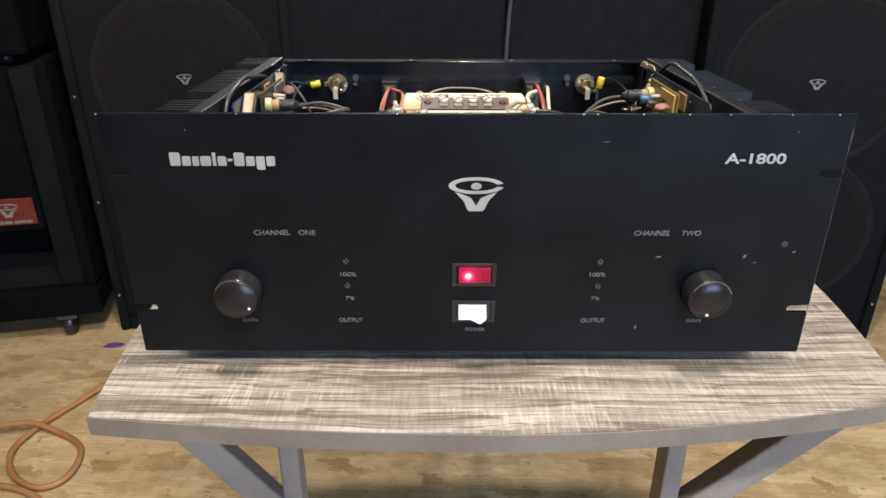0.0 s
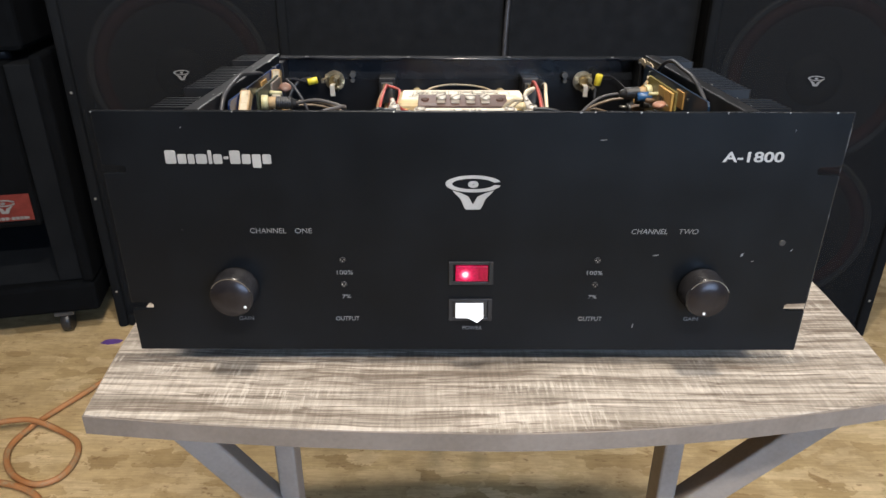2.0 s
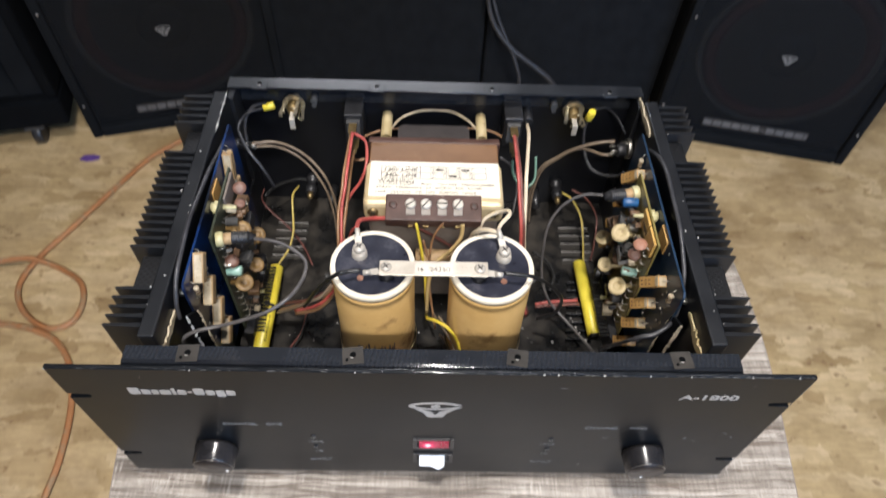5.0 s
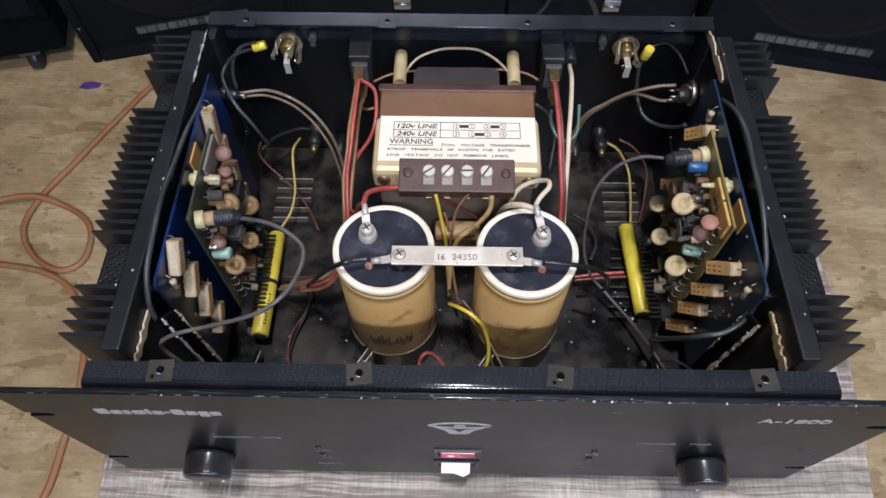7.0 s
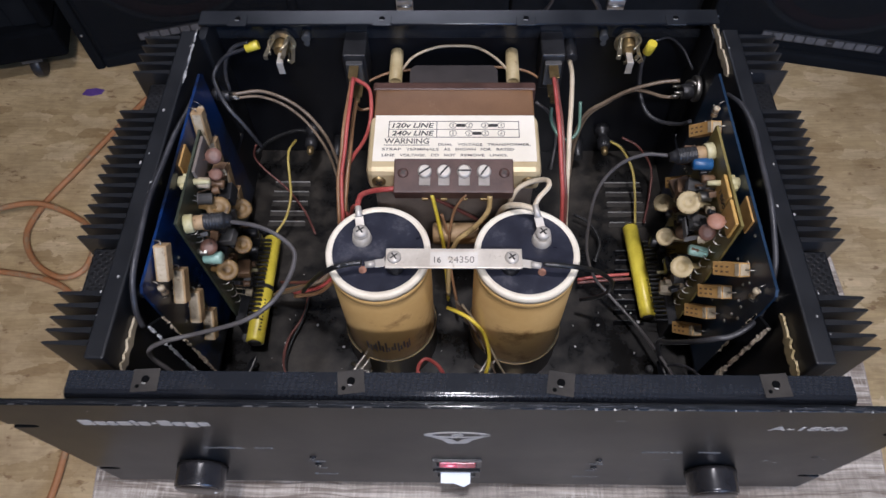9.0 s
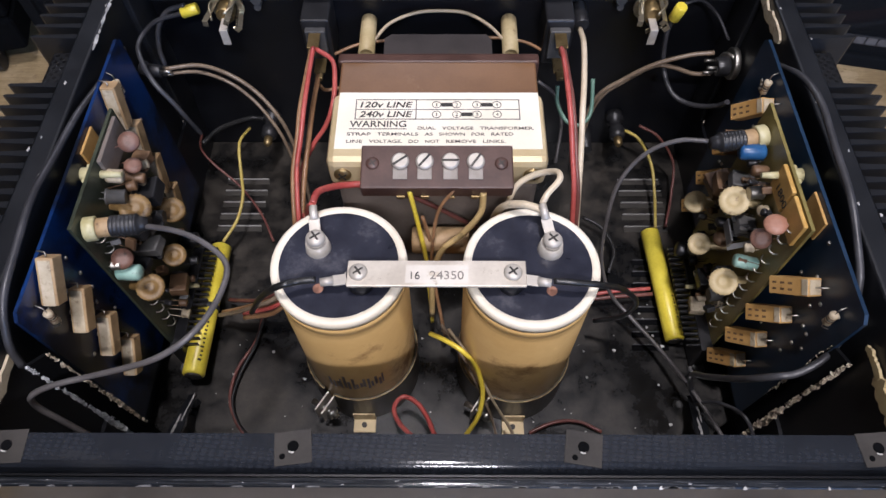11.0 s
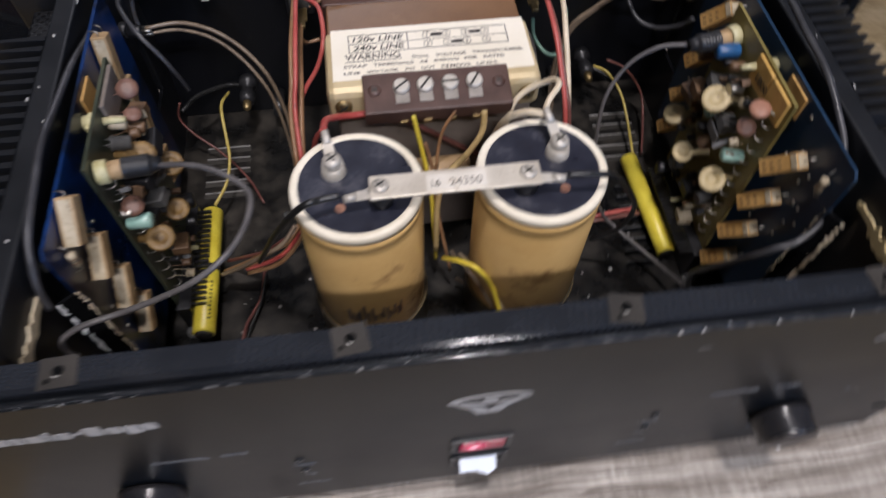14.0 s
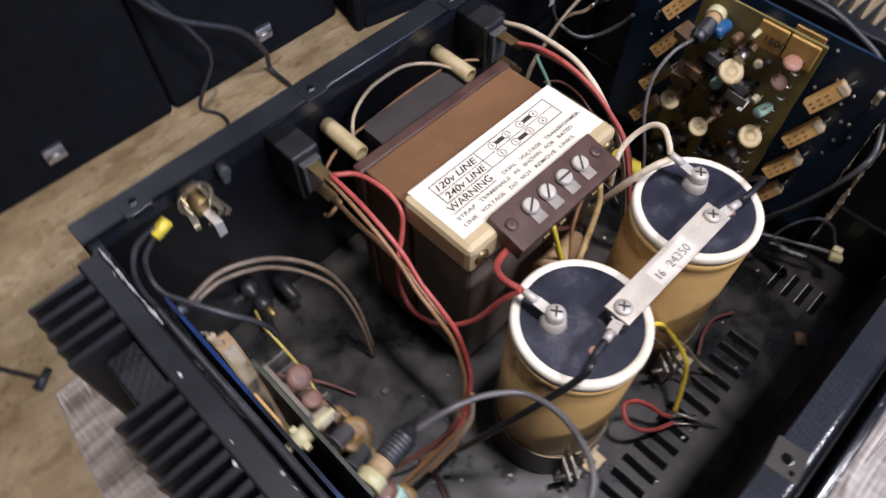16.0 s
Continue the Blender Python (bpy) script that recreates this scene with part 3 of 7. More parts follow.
def bars(name, x0, x1, y0, y1, shapes, material, parent, m, thick=0.0002):
    """Plain rounded blocks in a row: (width, low, high) in shares of the row's length and height."""
    total = sum(s[0] for s in shapes) + 0.18 * (len(shapes) - 1)
    x, k = x0, (x1 - x0) / total
    for wd, lo, hi in shapes:
        w, a, c2 = wd * k, y0 + lo * (y1 - y0), y0 + hi * (y1 - y0)
        c = min(w, c2 - a) * 0.12
        b = BM()
        plate(b, [(x + c, a), (x + w - c, a), (x + w, a + c), (x + w, c2 - c), (x + w - c, c2), (x + c, c2), (x, c2 - c), (x, a + c)], thick, m)
        part(name, b, material, parent)
        x += w + 0.18 * k


def emblem(bm, w, m, thick=0.0003):
    """A plain emblem: an open oval band with a dot in it, over a funnel."""
    s = w / 2
    ring_plate(bm, s, s * 0.32, s * 0.76, s * 0.2, thick, m, 14, 350, 44)
    ring_plate(bm, s * 0.19, s * 0.13, s * 0.02, s * 0.02, thick, m, 0, 360, 20, 0, -s * 0.02)
    plate(bm, [(x * s, y * s) for x, y in ((-0.76, -0.25), (-0.46, -0.34), (-0.17, -0.48), (0, -0.78), (0.17, -0.48), (0.46, -0.34), (0.76, -0.25), (0.45, -0.58), (0.32, -0.9), (0.25, -0.98), (-0.25, -0.98), (-0.32, -0.9), (-0.45, -0.58))], thick, m)
    return bm


def screw(name, p, axis, r, material, parent, h=0.0015):
    """A pan-head screw with a cross recess, its head towards axis."""
    p, axis = Vector(p), Vector(axis).normalized()
    b = BM()
    m, _ = along(p, p + axis)
    revolve(b, [(r, 0), (r, h * 0.5), (r * 0.8, h), (r * 0.3, h * 1.12)], m, 16)
    s = part(name, b, material, parent)
    b = BM()
    mm = m @ pose(0, 0, h * 1.13, 0, 0, 35)
    box(b, (-r * 0.6, -r * 0.11, 0), (r * 0.6, r * 0.11, 0.0001), 0, mm)
    box(b, (-r * 0.11, -r * 0.6, 0.00005), (r * 0.11, r * 0.6, 0.00015), 0, mm)
    part("cross_recess", b, M["ink"], s)
    return s


FRONT = pose(0, 0, 0, 90, 0, 0)          # local xy drawn on a surface that faces -y

# ---------------------------------------------------------------- the room
b = BM()
box(b, (-3.2, -2.6, FLOOR - 0.02), (3.2, 3.2, FLOOR))
tagged(part("floor", b, M["osb"]), "bare oriented strand board floor, scuffed and stained", "floor", kind="structure")
for nm, lo, hi in (("wall_north", (-3.3, 3.2, FLOOR - 0.02), (3.3, 3.32, 1.9)), ("wall_south", (-3.3, -2.72, FLOOR - 0.02), (3.3, -2.6, 1.9)),
                   ("wall_west", (-3.32, -2.6, FLOOR - 0.02), (-3.2, 3.2, 1.9)), ("wall_east", (3.2, -2.6, FLOOR - 0.02), (3.32, 3.2, 1.9))):
    b = BM()
    box(b, lo, hi)
    tagged(part(nm, b, M["wall"]), "plain grey painted room wall", "wall", kind="structure")
b = BM()
box(b, (-3.3, -2.72, 1.9), (3.3, 3.32, 1.98))
tagged(part("ceiling", b, M["ceil"]), "plain off-white painted ceiling", "ceiling", kind="structure")


# ---------------------------------------------------------------- the side table
def side_table():
    t = thing("side_table", "small grey wood-grain side table with braced legs", "table", pose(0, 0, FLOOR))
    z1 = TABLE - FLOOR
    z0 = z1 - 0.0145
    cx = 0.025
    out = []
    for k in range(25):                                     # bowed front edge
        u = -1 + 2 * k / 24
        out.append((cx + 0.283 * u, -0.062 - 0.017 * (1 - u * u) + 0.02 * max(0.0, u) ** 1.6))
    for k in range(1, 16):                                  # right side, slightly bowed
        u = k / 15
        out.append((cx + 0.283 + 0.012 * math.sin(math.pi * u) + 0.006 * math.sin(math.pi * u) ** 2, -0.042 + 0.392 * u))
    for k in range(1, 25):
        u = 1 - 2 * k / 24
        out.append((cx + 0.283 * u, 0.35 + 0.018 * (1 - u * u)))
    for k in range(1, 15):
        u = 1 - k / 15
        out.append((cx - 0.283 - 0.018 * math.sin(math.pi * u), -0.062 + 0.412 * u))
    b = BM()
    plate(b, out, 0.0141, Matrix.Translation((0, 0, z0)))
    top = part("tabletop", b, M["edge"], t)
    b = BM()
    inner = [(cx + (x - cx) * 0.9965, 0.14 + (y - 0.14) * 0.995) for x, y in out]
    plate(b, inner, 0.0006, Matrix.Translation((0, 0, z0 + 0.014)))
    part("laminate", b, M["woodtop"], top, "grey oak-grain laminate with pale saw marks")
    for sx in (-1, 1):
        xf = -0.148 if sx < 0 else 0.171
        for y, x in ((0.02, xf), (0.27, -0.225 if sx < 0 else 0.272)):
            b = BM()
            box(b, (x - 0.008, y - 0.011, 0), (x + 0.008, y + 0.011, z0 - 0.001), 0.002)
            part("leg", b, M["legpaint"], t)
        b = BM()
        p0, p1 = Vector((xf + sx * 0.006, 0.014, z0 - 0.15)), Vector((cx + sx * 0.262, -0.012, z0 - 0.004))
        m, n = along(p0, p1)
        box(b, (-0.0105, -0.0105, 0), (0.0105, 0.0105, n), 0.002, m)
        part("brace", b, M["legpaint"], t)
        b = BM()
        x = cx + sx * 0.247
        box(b, (x - 0.018, -0.035, z0 - 0.007), (x + 0.018, 0.32, z0 - 0.0005), 0.002)
        part("batten", b, M["legpaint"], t)
    b = BM()
    box(b, (cx - 0.13, -0.05, z0 - 0.006), (cx + 0.13, -0.02, z0 - 0.0005), 0.002)
    part("batten", b, M["legpaint"], t)


side_table()


# ---------------------------------------------------------------- loudspeakers
LETTERS = [(1.0, 0, 1)] * 6 + [(0.5, 0.4, 0.6)] + [(1.0, 0, 1)] * 4 + [(0.3, 0, 1)]


def loudspeaker(m, label):
    """A tall carpeted cabinet with two large woofers behind a mesh grille. Local x to the right, front at y = 0, base at z = 0."""
    w, d, h = 0.475, 0.45, 1.25
    t = thing("loudspeaker", label, "loudspeaker", m, "tall loudspeakers behind the table")
    fr = 0.022
    b = BM()
    box(b, (0, 0.022, 0.0), (w, d, h), 0.012)
    part("cabinet", b, M["carpet"], t)
    for lo, hi in (((0, -0.012, 0), (fr, 0.03, h)), ((w - fr, -0.012, 0), (w, 0.03, h)), ((fr, -0.012, 0), (w - fr, 0.03, 0.03)), ((fr, -0.012, h - 0.03), (w - fr, 0.03, h))):
        b = BM()
        box(b, lo, hi, 0.006)
        part("front_trim", b, M["greycarpet"], t)
    b = BM()
    box(b, (fr, 0.0, 0.03), (w - fr, 0.001, h - 0.03))
    part("grille", b, M["grille"], t)
    for k, z in enumerate((0.262, 0.605, 0.95)):
        fm = Matrix.Translation((w / 2, 0.018, z)) @ FRONT
        b = BM()
        revolve(b, [(0.192, 0), (0.192, 0.005), (0.186, 0.006), (0.18, 0)], fm, 48)
        wf = part("woofer", b, M["fuse"], t)
        b = BM()
        revolve(b, [(0.179, 0.002), (0.174, 0.011), (0.162, 0.013), (0.152, 0.006), (0.15, 0.0)], fm, 48)
        part("surround", b, M["surround"], wf, "dark red foam surround")
        b = BM()
        revolve(b, [(0.149, 0.004), (0.058, -0.003), (0.056, 0.004), (0.03, 0.008), (0.004, 0.009)], fm, 48)
        part("cone", b, M["cone"], wf)
        b = BM()
        emblem(b, 0.034, Matrix.Translation((w / 2, -0.001, z + 0.006)) @ FRONT, 0.001)
        part("emblem", b, M["paleprint"], wf, "small pale grey emblem")
    b = BM()
    box(b, (0.118, -0.0014, 0.051), (0.367, 0.0008, 0.073), 0.0005)
    bd = part("badge", b, M["blackpl"], t, "long badge with raised grey blocks")
    bars("badge_block", 0.12, 0.365, 0.054, 0.07, LETTERS, M["badge"], bd, Matrix.Translation((0, -0.0013, 0)) @ FRONT, 0.001)
    for x in (0.012, w - 0.012):
        for z in (0.1, 0.34, 0.58, 0.82, 1.06):
            b = BM()
            rod(b, (x, -0.0115, z), (x, -0.0145, z), 0.0035, 0.002, 10)
            part("screw", b, M["steel"], t)
    return t


LEFT_AT = (-0.823, 1.022)
RIGHT_AT = (1.015, 0.985)
loudspeaker(pose(LEFT_AT[0], LEFT_AT[1], FLOOR, 0, 0, 15), "tall black carpeted loudspeaker with mesh grille and red-edged woofers")
ra = radians(-12)
loudspeaker(pose(RIGHT_AT[0] - 0.475 * math.cos(ra), RIGHT_AT[1] - 0.475 * math.sin(ra), FLOOR, 0, 0, -12), "tall black carpeted loudspeaker with mesh grille and grey badge")


def rear_cabinet(x0, x1, y, off):
    t = thing("road_cabinet", "plain black carpeted cabinet with a steel latch, standing on the floor", "speaker cabinet", pose((x0 + x1) / 2, y, FLOOR), "black cabinets at the back")
    w = (x1 - x0) / 2
    b = BM()
    box(b, (-w, 0, 0.0), (w, 0.5, 1.25), 0.012)
    part("cabinet", b, M["cabcarpet"], t)
    b = BM()
    box(b, (off - 0.019, -0.012, 0.055), (off + 0.019, -0.0005, 0.086), 0.002)
    l = part("latch", b, M["steel"], t, "bright steel latch")
    b = BM()
    rod(b, (off - 0.017, -0.014, 0.071), (off + 0.017, -0.014, 0.071), 0.003, seg=10)
    part("latch_pin", b, M["metal"], l)
    return t


rear_cabinet(-0.3785, 0.1185, 1.15, 0.0105)
rear_cabinet(0.1215, 0.558, 1.15, 0.0167)


def folded_horn():
    """A bass cabinet: an upper box with a badge over an open horn mouth, on castors."""
    t = thing("bass_cabinet", "low black carpeted bass cabinet with an open horn mouth, on castors", "speaker cabinet", pose(-0.845, 1.005, FLOOR, 0, 0, 13))
    b = BM()
    box(b, (-0.75, 0.0, 0.283), (-0.085, 0.6, 0.64), 0.01)
    part("upper_box", b, M["carpet"], t)
    b = BM()
    box(b, (-0.78, -0.01, 0.06), (-0.004, 0.6, 0.135), 0.01)
    part("base", b, M["carpet"], t)
    b = BM()
    box(b, (-0.03, -0.005, 0.135), (-0.004, 0.6, 0.66), 0.008)
    part("side_panel", b, M["carpet"], t)
    b = BM()
    plate(b, [(0.02, 0.136), (0.4, 0.136), (0.4, 0.28), (0.3, 0.28)], 0.74, Matrix(((0, 0, 1, -0.77), (1, 0, 0, 0), (0, 1, 0, 0), (0, 0, 0, 1))))
    part("horn_ramp", b, M["greycarpet"], t, "sloping worn carpeted horn ramp")
    b = BM()
    box(b, (-0.084, 0.012, 0.136), (-0.031, 0.6, 0.64), 0.004, None)
    part("horn_cheek", b, M["greycarpet"], t)
    b = BM()
    plate(b, [(-0.055, -0.03), (0.055, -0.03), (0.055, 0.032), (-0.055, 0.032)], 0.0015, Matrix.Translation((-0.15, -0.001, 0.332)) @ FRONT)
    bd = part("badge", b, M["redbadge"], t, "red rectangular badge with a white emblem")
    b = BM()
    emblem(b, 0.05, Matrix.Translation((-0.15, -0.003, 0.345)) @ FRONT, 0.0006)
    part("emblem", b, M["paleprint"], bd)
    bars("badge_block", -0.195, -0.105, 0.305, 0.312, LETTERS, M["paleprint"], bd, Matrix.Translation((0, -0.003, 0)) @ FRONT, 0.0006)
    for x in (-0.09, -0.7):
        b = BM()
        box(b, (x - 0.022, 0.0, 0.048), (x + 0.022, 0.06, 0.059), 0.002)
        c = part("castor", b, M["fuse"], t)
        b = BM()
        rod(b, (x - 0.011, 0.02, 0.026), (x + 0.011, 0.02, 0.026), 0.026, seg=20, ch=0.003)
        part("wheel", b, M["blackpl"], c)
    return t


folded_horn()
b = BM()
box(b, (-0.72, 0, 0), (-0.06, 0.5, 0.6), 0.012)
st = thing("upper_cabinet", "black carpeted cabinet stacked on the bass cabinet", "speaker cabinet", pose(-0.845, 1.05, FLOOR + 0.661, 0, 0, 13))
part("cabinet", b, M["carpet"], st)
for x in (-0.66, -0.12):
    for y in (0.06, 0.44):
        b = BM()
        rod(b, (x, y, -0.02), (x, y, 0.001), 0.016, seg=12)
        part("rubber_foot", b, M["blackpl"], st)

b = BM()
tube(b, [(0.142, 1.137, 0.6), (0.136, 1.137, 0.3), (0.122, 1.132, 0.1), (0.118, 1.122, -0.15), (0.12, 1.112, -0.28), (0.17, 1.092, -0.36), (0.27, 1.067, -0.43), (0.318, 1.082, -0.52), (0.33, 1.1, -0.585), (0.325, 1.0, -0.5945), (0.26, 0.86, -0.5945), (0.12, 0.72, -0.56), (0.05, 0.5, -0.28), (0.045, 0.4, -0.02), (0.04, 0.33, 0.03), (0.04, 0.2895, 0.05)], 0.0055, 8)
tagged(part("hanging_cable", b, M["w_cable"]), "black power cord hanging between cabinets to the floor", "cable")
b = BM()
tube(b, [(0.13, 1.137, -0.05), (0.125, 1.122, -0.25), (0.19, 1.082, -0.4), (0.2, 1.072, -0.46), (0.165, 1.092, -0.54), (0.16, 1.112, -0.592), (0.178, 1.05, -0.596), (0.1, 0.9, -0.596), (-0.02, 0.75, -0.56), (-0.02, 0.55, -0.4), (-0.02, 0.42, -0.1), (-0.02, 0.385, 0.0), (-0.02, 0.32, 0.03), (-0.02, 0.2895, 0.04)], 0.004, 8)
tagged(part("thin_cable", b, M["w_cable"]), "thin black cable trailing onto the floor", "cable")
b = BM()
rod(b, (-0.37, 0.78, FLOOR + 0.008), (-0.34, 0.8, FLOOR + 0.008), 0.008, 0.006, 12)
tube(b, [(-0.355, 0.79, FLOOR + 0.008), (-0.42, 0.9, FLOOR + 0.005), (-0.46, 1.0, FLOOR + 0.005), (-0.5, 1.08, FLOOR + 0.005)], 0.004, 8)
tagged(part("audio_cable", b, M["w_cable"]), "black audio cable with plug lying on the floor", "cable")

HOSE = [(-0.58, 1.05), (-0.605, 1.019), (-0.664, 0.958), (-0.724, 0.847), (-0.777, 0.738), (-0.819, 0.652), (-0.831, 0.58), (-0.795, 0.52), (-0.738, 0.488), (-0.699, 0.502), (-0.692, 0.548), (-0.712, 0.596), (-0.764, 0.63), (-0.826, 0.645), (-0.893, 0.633), (-0.956, 0.62), (-1.1, 0.63), (-1.2, 0.56), (-1.1, 0.5), (-0.98, 0.505),
        (-0.907, 0.504), (-0.839, 0.497), (-0.769, 0.485), (-0.711, 0.457), (-0.668, 0.403), (-0.643, 0.335), (-0.631, 0.261), (-0.63, 0.182), (-0.65, 0.05), (-0.8, -0.1)]
b = BM()
tube(b, [(x, y - 0.012, FLOOR + 0.0075 + (0.013 if 12 < i < 15 else 0.0)) for i, (x, y) in enumerate(HOSE)], 0.0057, 10)
tagged(part("extension_hose", b, M["hose"]), "orange rubber hose coiled loosely on the floor", "hose")
b = BM()
plate(b, [(-0.022, -0.008), (-0.004, -0.012), (0.02, -0.006), (0.024, 0.006), (0.006, 0.011), (-0.016, 0.007)], 0.002, Matrix.Translation((-0.81, 0.945, FLOOR + 0.0005)))
tagged(part("purple_scrap", b, M["purple"]), "small purple scrap lying on the floor", "scrap")


# ---------------------------------------------------------------- the amplifier
H, W = 0.177, 0.2413
amp = thing("power_amplifier", "black rack power amplifier with its lid off on a table", "amplifier")


def front_panel():
    pts = [(-W, 0), (W, 0)]

    def slot(s, z):
        q = [(s * W, z - 0.003), (s * 0.2275, z - 0.003), (s * 0.2255, z - 0.0015), (s * 0.2255, z + 0.0015), (s * 0.2275, z + 0.003), (s * W, z + 0.003)]
        return q
    pts += slot(1, 0.0365) + slot(1, 0.1385) + [(W, H), (-W, H)] + list(reversed(slot(-1, 0.1385))) + list(reversed(slot(-1, 0.0365)))
    b = BM()
    plate(b, pts, 0.0032, Matrix.Translation((0, 0.0032, 0)) @ FRONT)
    bmesh.ops.bevel(b, geom=[e for e in b.edges if all(v.co.y < 0.0001 for v in e.verts)], offset=0.0004, segments=1, affect="EDGES")
    p = part("front_panel", b, M["panel"], amp, "black satin rack panel with silver print, chipped edges")
    fm = Matrix.Translation((0, -0.00005, 0)) @ FRONT
    bars("print_block", -0.199, -0.1305, 0.1425, 0.1515, [(1.25, 0, 1), (1.0, 0, 0.72), (0.75, 0, 0.72), (1.25, 0, 0.72), (0.4, 0, 1), (1.0, 0, 0.72), (0.55, 0.35, 0.55), (1.2, 0, 1), (1.0, 0, 0.72), (1.0, -0.28, 0.72), (1.0, 0, 0.72)], M["silk"], p, fm)
    b = BM()
    emblem(b, 0.0368, Matrix.Translation((0.001, -0.00005, 0.1292)) @ FRONT, 0.0002)
    part("emblem", b, M["silk"], p, "silver printed emblem")
    lettering("model_print", "A-1800", 0.1625, 0.202, 0.1445, 0.1515, M["silk"], p, fm, 0.0, bold=0.02)
    lettering("channel_print", "CHANNEL", -0.15, -0.1255, 0.0935, 0.0972, M["greyprint"], p, fm)
    lettering("channel_print", "ONE", -0.1195, -0.108, 0.0935, 0.0972, M["greyprint"], p, fm)
    lettering("channel_print", "CHANNEL", 0.1095, 0.134, 0.0935, 0.0972, M["greyprint"], p, fm, 0.2)
    lettering("channel_print", "TWO", 0.142, 0.155, 0.0935, 0.0972, M["greyprint"], p, fm, 0.2)
    for s in (-1, 1):
        x = s * 0.0875
        lettering("level_print", "100%", x - 0.0055, x + 0.0055, 0.0622, 0.0653, M["greyprint"], p, fm)
        lettering("level_print", "7%", x - 0.0028, x + 0.0032, 0.0432, 0.0462, M["greyprint"], p, fm)
        lettering("output_print", "OUTPUT", x - 0.0085, x + 0.0085, 0.025, 0.0284, M["greyprint"], p, fm)
        lettering("gain_print", "GAIN", s * 0.1605 - 0.0052, s * 0.1605 + 0.0052, 0.0252, 0.0283, M["greyprint"], p, fm)
        for z in (0.0735, 0.0545):
            b = BM()
            revolve(b, [(0.0022, 0), (0.0022, 0.0008), (0.0014, 0.001), (0.0012, 0.0004)], Matrix.Translation((s * 0.0885, 0.0001, z)) @ FRONT, 16)
            led = part("indicator", b, M["blackpl"], p)
            for k in range(3):
                b = BM()
                a = 0.6 + k * 2.1
                revolve(b, [(0.0005, 0), (0.0002, 0.0004)], Matrix.Translation((s * 0.0885 + 0.0014 * math.cos(a), -0.001, z + 0.0008 * math.sin(a))) @ FRONT, 8)
                part("glint_pip", b, M["metal"], led)
    lettering("power_print", "POWER", -0.0045, 0.0095, 0.0175, 0.0205, M["greyprint"], p, fm)
    # chips along the upper edge and scratches on the face
    random.seed(4)
    chips = [(-0.2408, 0.1766, 0.003), (-0.152, 0.1769, 0.0022), (-0.05, 0.177, 0.002), (0.068, 0.177, 0.004), (0.077, 0.177, 0.003), (0.106, 0.177, 0.0035), (0.135, 0.177, 0.0022), (0.161, 0.177, 0.0026), (0.2, 0.177, 0.002), (0.23, 0.177, 0.003)]
    for x, z, w in chips:
        w *= 0.4
        b = BM()
        plate(b, [(x - w / 2, z + 0.0001), (x - w * 0.3, z - 0.0009), (x + w * 0.05, z - w * 0.5), (x + w * 0.2, z - 0.0006), (x + w / 2, z + 0.0001)], 0.0004, Matrix.Translation((0, 0.0001, 0)) @ FRONT)
        plate(b, [(x - w / 2, 0.0001), (x + w / 2, 0.0001), (x + w * 0.3, 0.0009), (x - w * 0.2, 0.0007)], 0.0001, Matrix.Translation((0, 0, z)))
        part("paint_chip", b, M["bright"], p)
    b = BM()
    for k in range(64):
        x = random.uniform(-W, W) if k < 30 else random.uniform(0.0, W)
        w, d = random.uniform(0.0005, 0.003), random.uniform(0.00015, 0.0004)
        plate(b, [(x - w, -0.0003), (x + w, -0.0003), (x + w * 0.7, d), (x - w * 0.5, d * 0.8)], 0.00012, Matrix.Translation((0, 0.0003, H - 0.00005)))
    for k in range(26):
        z, w = random.uniform(0.02, H), random.uniform(0.001, 0.006)
        plate(b, [(-0.0002, z - w), (0.0002, z - w * 0.8), (0.0002, z + w), (-0.0002, z + w * 0.6)], 0.00015, Matrix.Translation((W - 0.0003, 0.00035, 0)) @ FRONT)
    tagged(part("worn_edge", b, M["wear"], p), "rubbed bare edge", kind="stuff")
    b = BM()
    crown = [(0.00175 - 0.00125 * math.cos(radians(a)), H - 0.0002 + 0.00035 * math.sin(radians(a))) for a in range(0, 181, 15)]
    plate(b, crown, 2 * W - 0.0012, Matrix(((0, 0, 1, 0.0006 - W), (1, 0, 0, 0), (0, 1, 0, 0), (0, 0, 0, 1))))
    b.normal_update()
    for f in b.faces:
        f.smooth = abs(f.normal.x) < 0.1
    part("top_edge", b, M["edgewear"], p, "rubbed glossy upper edge")
    for z0, z1 in ((0.002, 0.0325), (0.0405, 0.1345), (0.1425, 0.1764)):
        b = BM()
        box(b, (W - 0.0006, -0.00006, z0), (W + 0.0001, 0.0028, z1), 0.00015)
        part("side_edge", b, M["edgewear"], p, "rubbed glossy side edge")
    for x, z, w, h in ((0.1285, 0.0775, 0.0045, 0.0012), (0.188, 0.078, 0.0022, 0.003), (0.2215, 0.0815, 0.002, 0.0015), (0.196, 0.073, 0.0025, 0.0006), (-0.186, 0.1665, 0.0013, 0.0013), (0.084, 0.159, 0.0055, 0.0005), (0.206, 0.1655, 0.0005, 0.002), (-0.196, 0.096, 0.0008, 0.0008), (0.119, 0.021, 0.0012, 0.004)):
        b = BM()
        plate(b, [(x - w / 2, z - h / 2), (x + w * 0.2, z - h * 0.35), (x + w / 2, z + h / 2), (x - w * 0.3, z + h * 0.2)], 0.00015, fm)
        part("scratch", b, M["greyprint"], p)
    b = BM()
    revolve(b, [(0.0024, 0), (0.0018, 0.00025)], Matrix.Translation((0.214, 0, 0.087)) @ FRONT, 10)
    part("dent", b, M["ink"], p)
    return p


panel = front_panel()


